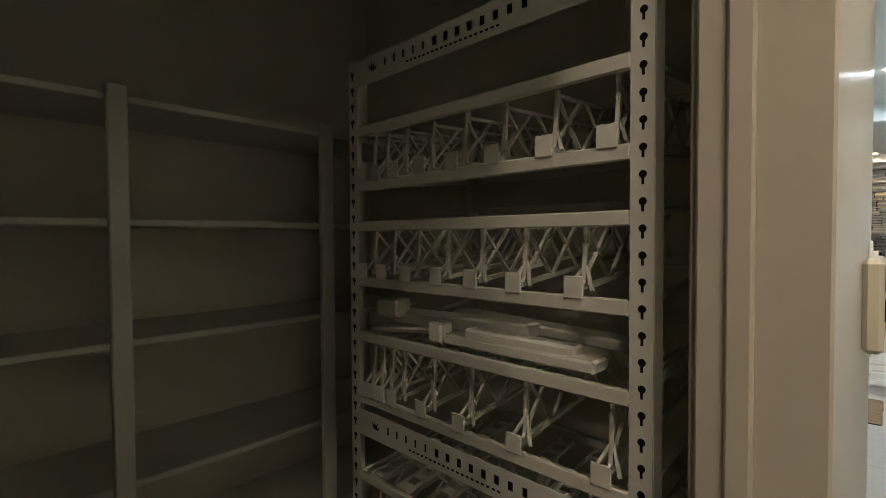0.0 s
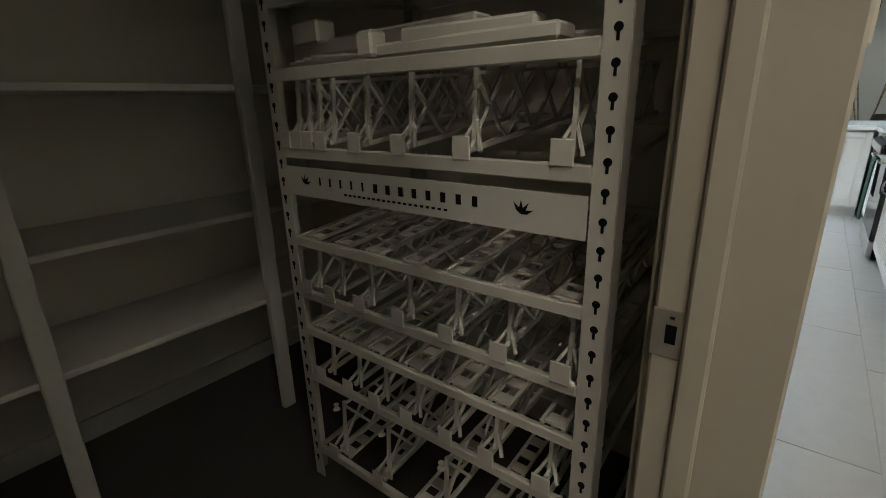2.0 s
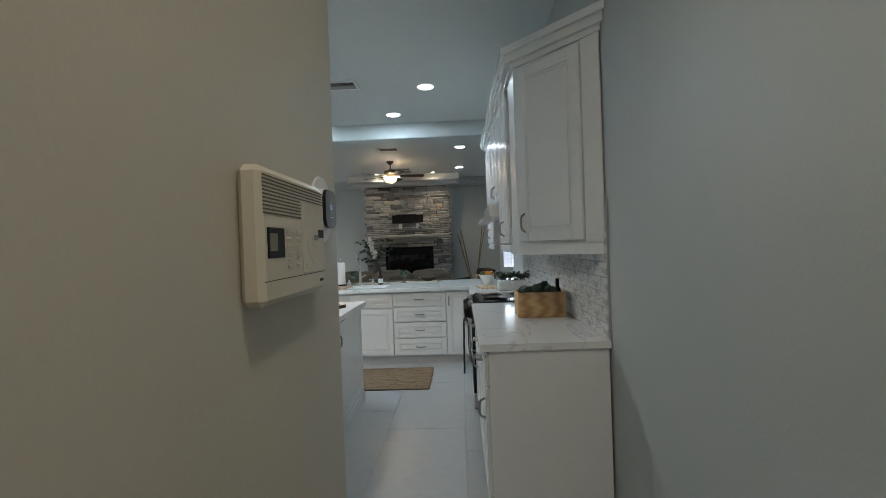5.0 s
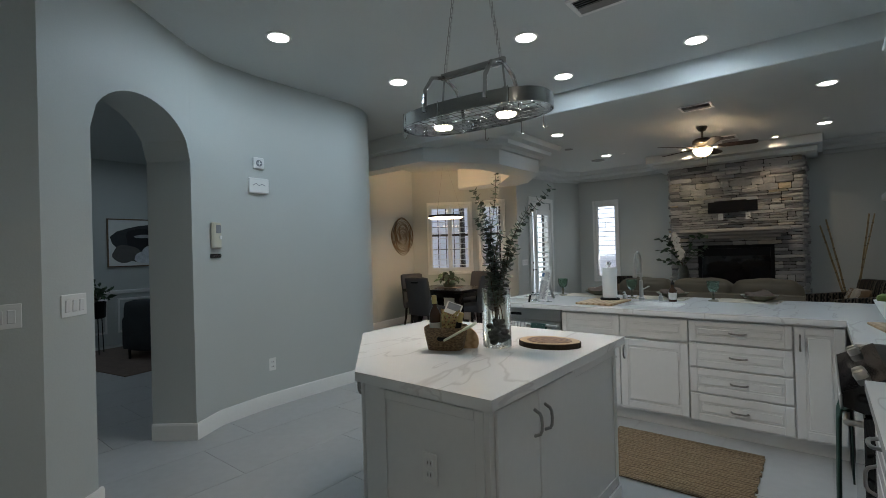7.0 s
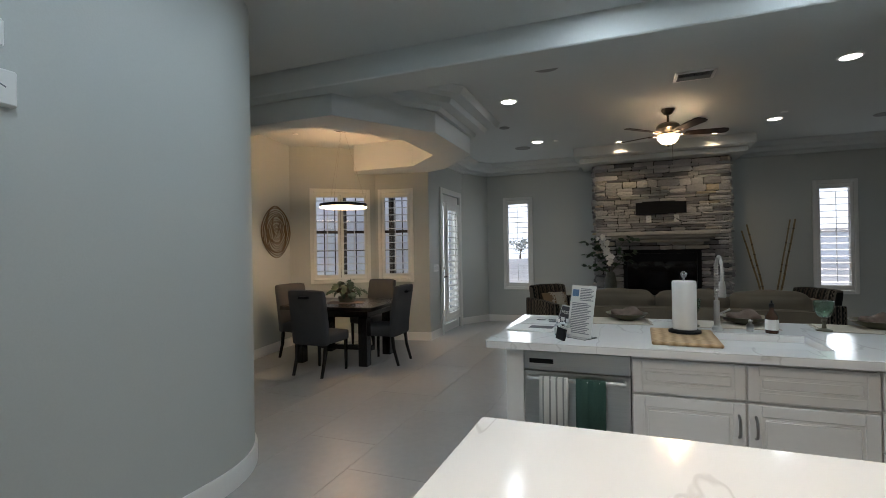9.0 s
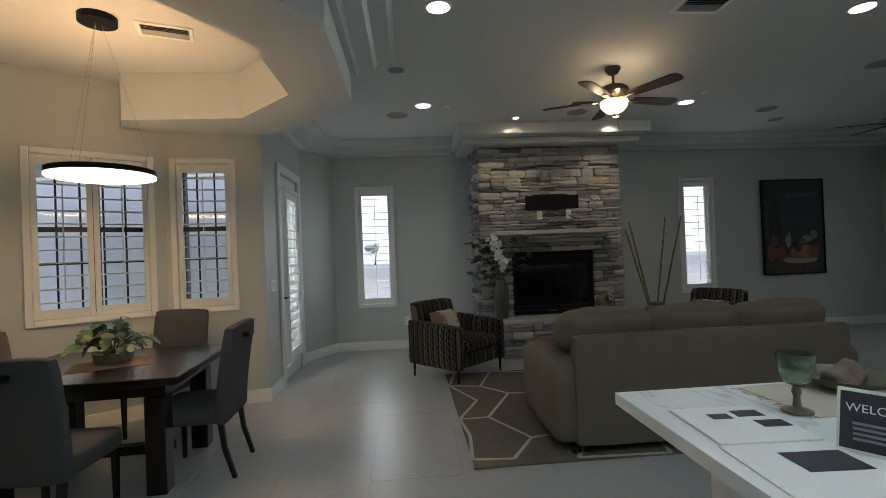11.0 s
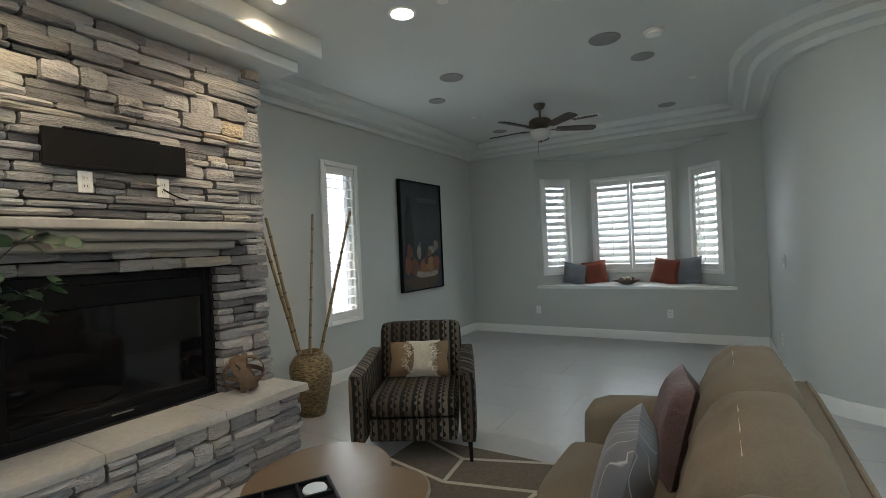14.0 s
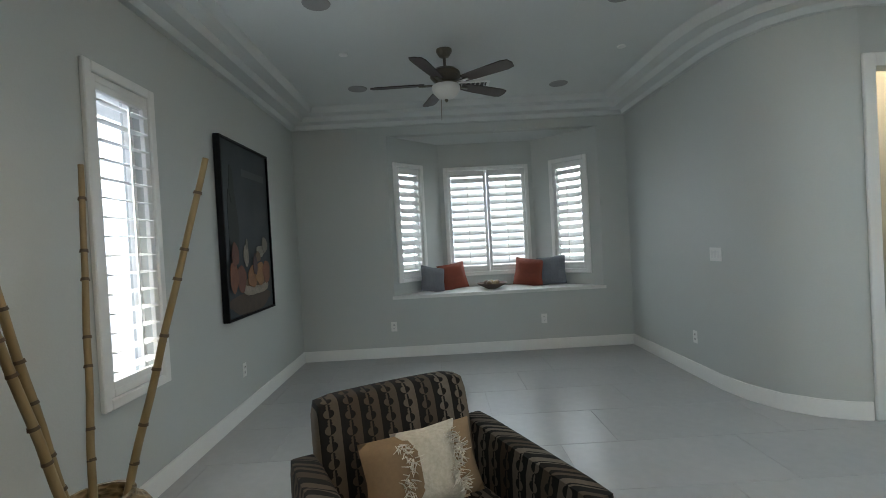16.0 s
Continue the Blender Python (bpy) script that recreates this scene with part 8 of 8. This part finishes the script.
# ---- pantry shelving ----
SHELFP = shade("shelf_paint", (0.66, 0.64, 0.57), 0.5, var=0.05, scale=3, fine=50, bump=0.05)
t = thing("pantry_shelving", "painted built-in pantry shelves with upright posts", "shelving", pose(0.035, 0, 0))
for z in (0.505, 0.865, 1.31, 1.685, 2.06):
    part("shelf", box(B(), -2.15, -3.15, z - 0.018, -1.735, -0.44, z, 0.002), SHELFP, t)
    part("nosing", box(B(), -1.7345, -3.15, z - 0.02, -1.722, -0.44, z + 0.002, 0.003), SHELFP, t)
for y in (-1.685, -0.97, -2.6):
    part("upright", box(B(), -1.721, y - 0.027, 0, -1.69, y + 0.027, 2.085, 0.004), SHELFP, t)
PBASE = [(-0.005, 0.0), (0.015, 0.0), (0.015, 0.10), (-0.005, 0.10)]
bm = B()
sweep(bm, [(-2.12, -3.2), (-2.12, -0.42), (-0.3, -0.42)], PBASE)
structure("baseboard", bm, SHELFP, "painted pantry baseboard", "baseboard")
structure("pantry_floor", box(B(), -2.11, -3.19, 0.001, -0.225, -0.43, 0.012), shade("pantry_carpet", (0.06, 0.055, 0.05), 0.95, var=0.2, fine=120, bump=0.5), "dark pantry floor covering", "floor")

# ---- can rotation rack ----
RACKP = shade("rack_enamel", (0.62, 0.59, 0.52), 0.42, var=0.04, scale=5, fine=60, bump=0.03)
PLAST = shade("white_polypropylene", (0.66, 0.63, 0.56), 0.4, var=0.04)
RW, RD = 0.905, 0.60
bm = lathe(B(), [(0.0075, 0), (0.0075, 0.001)], 10)
bmesh.ops.transform(bm, verts=bm.verts, matrix=pose(0, 0, 0, 90))
box(bm, -0.0025, -0.001, -0.019, 0.0025, 0.0, 0.0)
KEYHOLE = bpy.data.meshes.new("keyhole")
bm.to_mesh(KEYHOLE)
bm.free()
KEYHOLE.materials.append(BLACK)
t = thing("can_rack", "cream metal can-rotation rack with plastic dividers", "rack", pose(-1.235, -1.14, 0))
for x in (0.0, RW):
    for y in (0.0, RD):
        bm = box(B(), x - 0.022, y - 0.002, 0, x + 0.022, y + 0.002, 2.18)
        sx = 1 if x > 0 else -1
        box(bm, x + sx * 0.019, y + 0.0021, 0.001, x + sx * 0.023, y + (0.045 if y < 0.1 else -0.045), 2.179)
        p = part("upright", bm, RACKP, t)
        if y == 0.0:
            for k in range(42):
                h = new("keyhole", KEYHOLE)
                h.parent, h.location = p, (x + (0.002 if x else -0.002), -0.0022, 0.09 + k * 0.05)
for z, hgt in ((1.955, 0.032), (1.785, 0.032), (1.66, 0.03), (1.488, 0.032), (1.315, 0.032), (1.118, 0.032), (0.865, 0.028), (0.70, 0.028), (0.575, 0.026), (0.412, 0.028), (0.13, 0.03)):
    part("front_beam", box(B(), 0.022, -0.004, z - hgt / 2, RW - 0.022, 0.012, z + hgt / 2, 0.003), RACKP, t)
    part("rear_beam", box(B(), 0.022, RD - 0.012, z + 0.05, RW - 0.022, RD + 0.004, z + 0.05 + hgt, 0.003), RACKP, t)
    for x in (0.01, RW - 0.01):
        bm = tube(B(), [(x, 0.0, z), (x, RD, z + 0.06)], 0.008, 4)
        part("side_rail", bm, RACKP, t)
for z, xs in ((0.872, (0.08, 0.20, 0.32, 0.45, 0.58, 0.72, 0.84)), (0.582, (0.07, 0.18, 0.30, 0.44, 0.58, 0.70, 0.83)), (0.140, (0.12, 0.28, 0.45, 0.62, 0.79))):
    for x in xs:
        bm = B()
        for k in range(9):
            y = 0.02 + k * 0.06
            box(bm, x - 0.022, y, z + 0.06 * y / RD, x + 0.022, y + 0.034, z + 0.006 + 0.06 * y / RD)
        for s in (-1, 1):
            tube(bm, [(x + s * 0.024, 0.015, z + 0.004), (x + s * 0.024, RD - 0.05, z + 0.06)], 0.006, 4)
        part("can_track", bm, PLAST, t)
SIGN = shade("sign_card", (0.62, 0.60, 0.54), 0.5, var=0.03)
for z0, z1 in ((2.092, 2.172), (1.003, 1.082)):
    s = part("sign_band", box(B(), 0.024, -0.007, z0, RW - 0.024, -0.003, z1, 0.001), SIGN, t, "printed sign band")
    zc, bm = (z0 + z1) / 2, B()
    for k in range(13):
        x = 0.165 + k * 0.040
        wbar = 0.006 if k < 5 else 0.013
        box(bm, x, -0.0078, zc - 0.004, x + wbar, -0.0069, zc + 0.017)
    for k in range(20):
        box(bm, 0.26 + k * 0.0165, -0.0078, zc - 0.022, 0.269 + k * 0.0165, -0.0069, zc - 0.017)
    for cx in (0.105, 0.755):
        for k in range(4):
            a = radians(20 + 35 * k)
            pts = [(0, 0), (0.012, 0.004), (0.028, 0.0), (0.012, -0.004)]
            vs = [bm.verts.new((cx + px * math.cos(a) - pz * math.sin(a), -0.0075, zc - 0.006 + px * math.sin(a) + pz * math.cos(a))) for px, pz in pts]
            bm.faces.new(vs)
    part("printed_mark", bm, BLACK, s)["kind"] = "stuff"


def divider(x, z, h, drop=0.0):
    """An openwork plastic divider running front to back, with its square front clip."""
    bm = B()
    n = 4
    q = RD - 0.06
    f = lambda y, u: (x, 0.02 + y, z + 0.06 * y / RD + u)
    r = 0.0055
    tube(bm, [f(0, 0.012), f(q, 0.012)], 0.008, 4)
    tube(bm, [f(0.03, h), f(q, h - 0.02)], r, 4)
    for k in range(n):
        y0, y1 = q * k / n + 0.01, q * (k + 1) / n
        tube(bm, [f(y0, 0.015), f(y1, h - 0.005)], r, 4)
        tube(bm, [f(y1, 0.015), f(y0 + 0.02, h - 0.005)], r, 4)
    tube(bm, [f(0.02, 0.012), f(0.03, h + 0.01)], r * 1.2, 4)
    for s in (-1, 1):
        tube(bm, [(x + s * 0.028, 0.02, z + 0.01), (x, 0.05, z + h * 0.45)], r * 0.9, 4)
    d = part("divider", bm, PLAST, t)
    part("clip", box(B(), x - 0.022, -0.010, z - 0.005, x + 0.022, -0.0055, z + 0.042, 0.002), PLAST, d)
    bm = lathe(B(), [(0.012, 0), (0.006, 0.006), (0.006, 0.014), (0.009, 0.018), (0.001, 0.02)], 10, (x + 0.012, 0.01, z + h + 0.012))
    part("peg", bm, PLAST, d)


for z, h, xs in ((1.80, 0.135, (0.05, 0.115, 0.20, 0.31, 0.43, 0.56, 0.70, 0.84)), (1.503, 0.14, (0.05, 0.14, 0.25, 0.37, 0.49, 0.62, 0.77)), (1.134, 0.155, (0.04, 0.085, 0.13, 0.185, 0.31, 0.45, 0.62, 0.83)),
                 (0.713, 0.13, (0.06, 0.16, 0.28, 0.42, 0.57, 0.71, 0.85)), (0.427, 0.125, (0.08, 0.20, 0.31, 0.43, 0.56, 0.68, 0.82)), (0.147, 0.16, (0.10, 0.30, 0.52, 0.74))):
    for x in xs:
        divider(x, z, h)
loose = thing("shelf_parts", "loose white plastic rack parts lying on the shelf", "rack parts", pose(-1.235, -1.14, 1.333))
for k, (x0, y0, x1, y1, z0, z1) in enumerate(((0.07, 0.03, 0.17, 0.09, 0.045, 0.10), (0.10, 0.06, 0.60, 0.13, 0.02, 0.062), (0.32, 0.02, 0.37, 0.07, 0.0, 0.055), (0.36, 0.03, 0.80, 0.10, 0.0, 0.03), (0.44, 0.01, 0.75, 0.06, 0.02, 0.058), (0.15, 0.14, 0.75, 0.22, 0.0, 0.03), (0.20, 0.24, 0.85, 0.32, 0.03, 0.06))):
    part("strip", box(B(), x0, y0, z0, x1, y1, z1, 0.006, m=pose(0, 0, 0, 0, -2 + k * 0.6, 2.0 * math.sin(k * 2.0))), PLAST, loose)
for k in range(4):
    bm = tube(B(), [(0.06 + 0.03 * k, 0.02, 0.006 + 0.004 * k), (0.30 + 0.07 * k, 0.10 + 0.04 * k, 0.01 + 0.004 * k), (0.42 + 0.1 * k, 0.3, 0.012)], 0.006, 5)
    part("rod", bm, PLAST, loose)
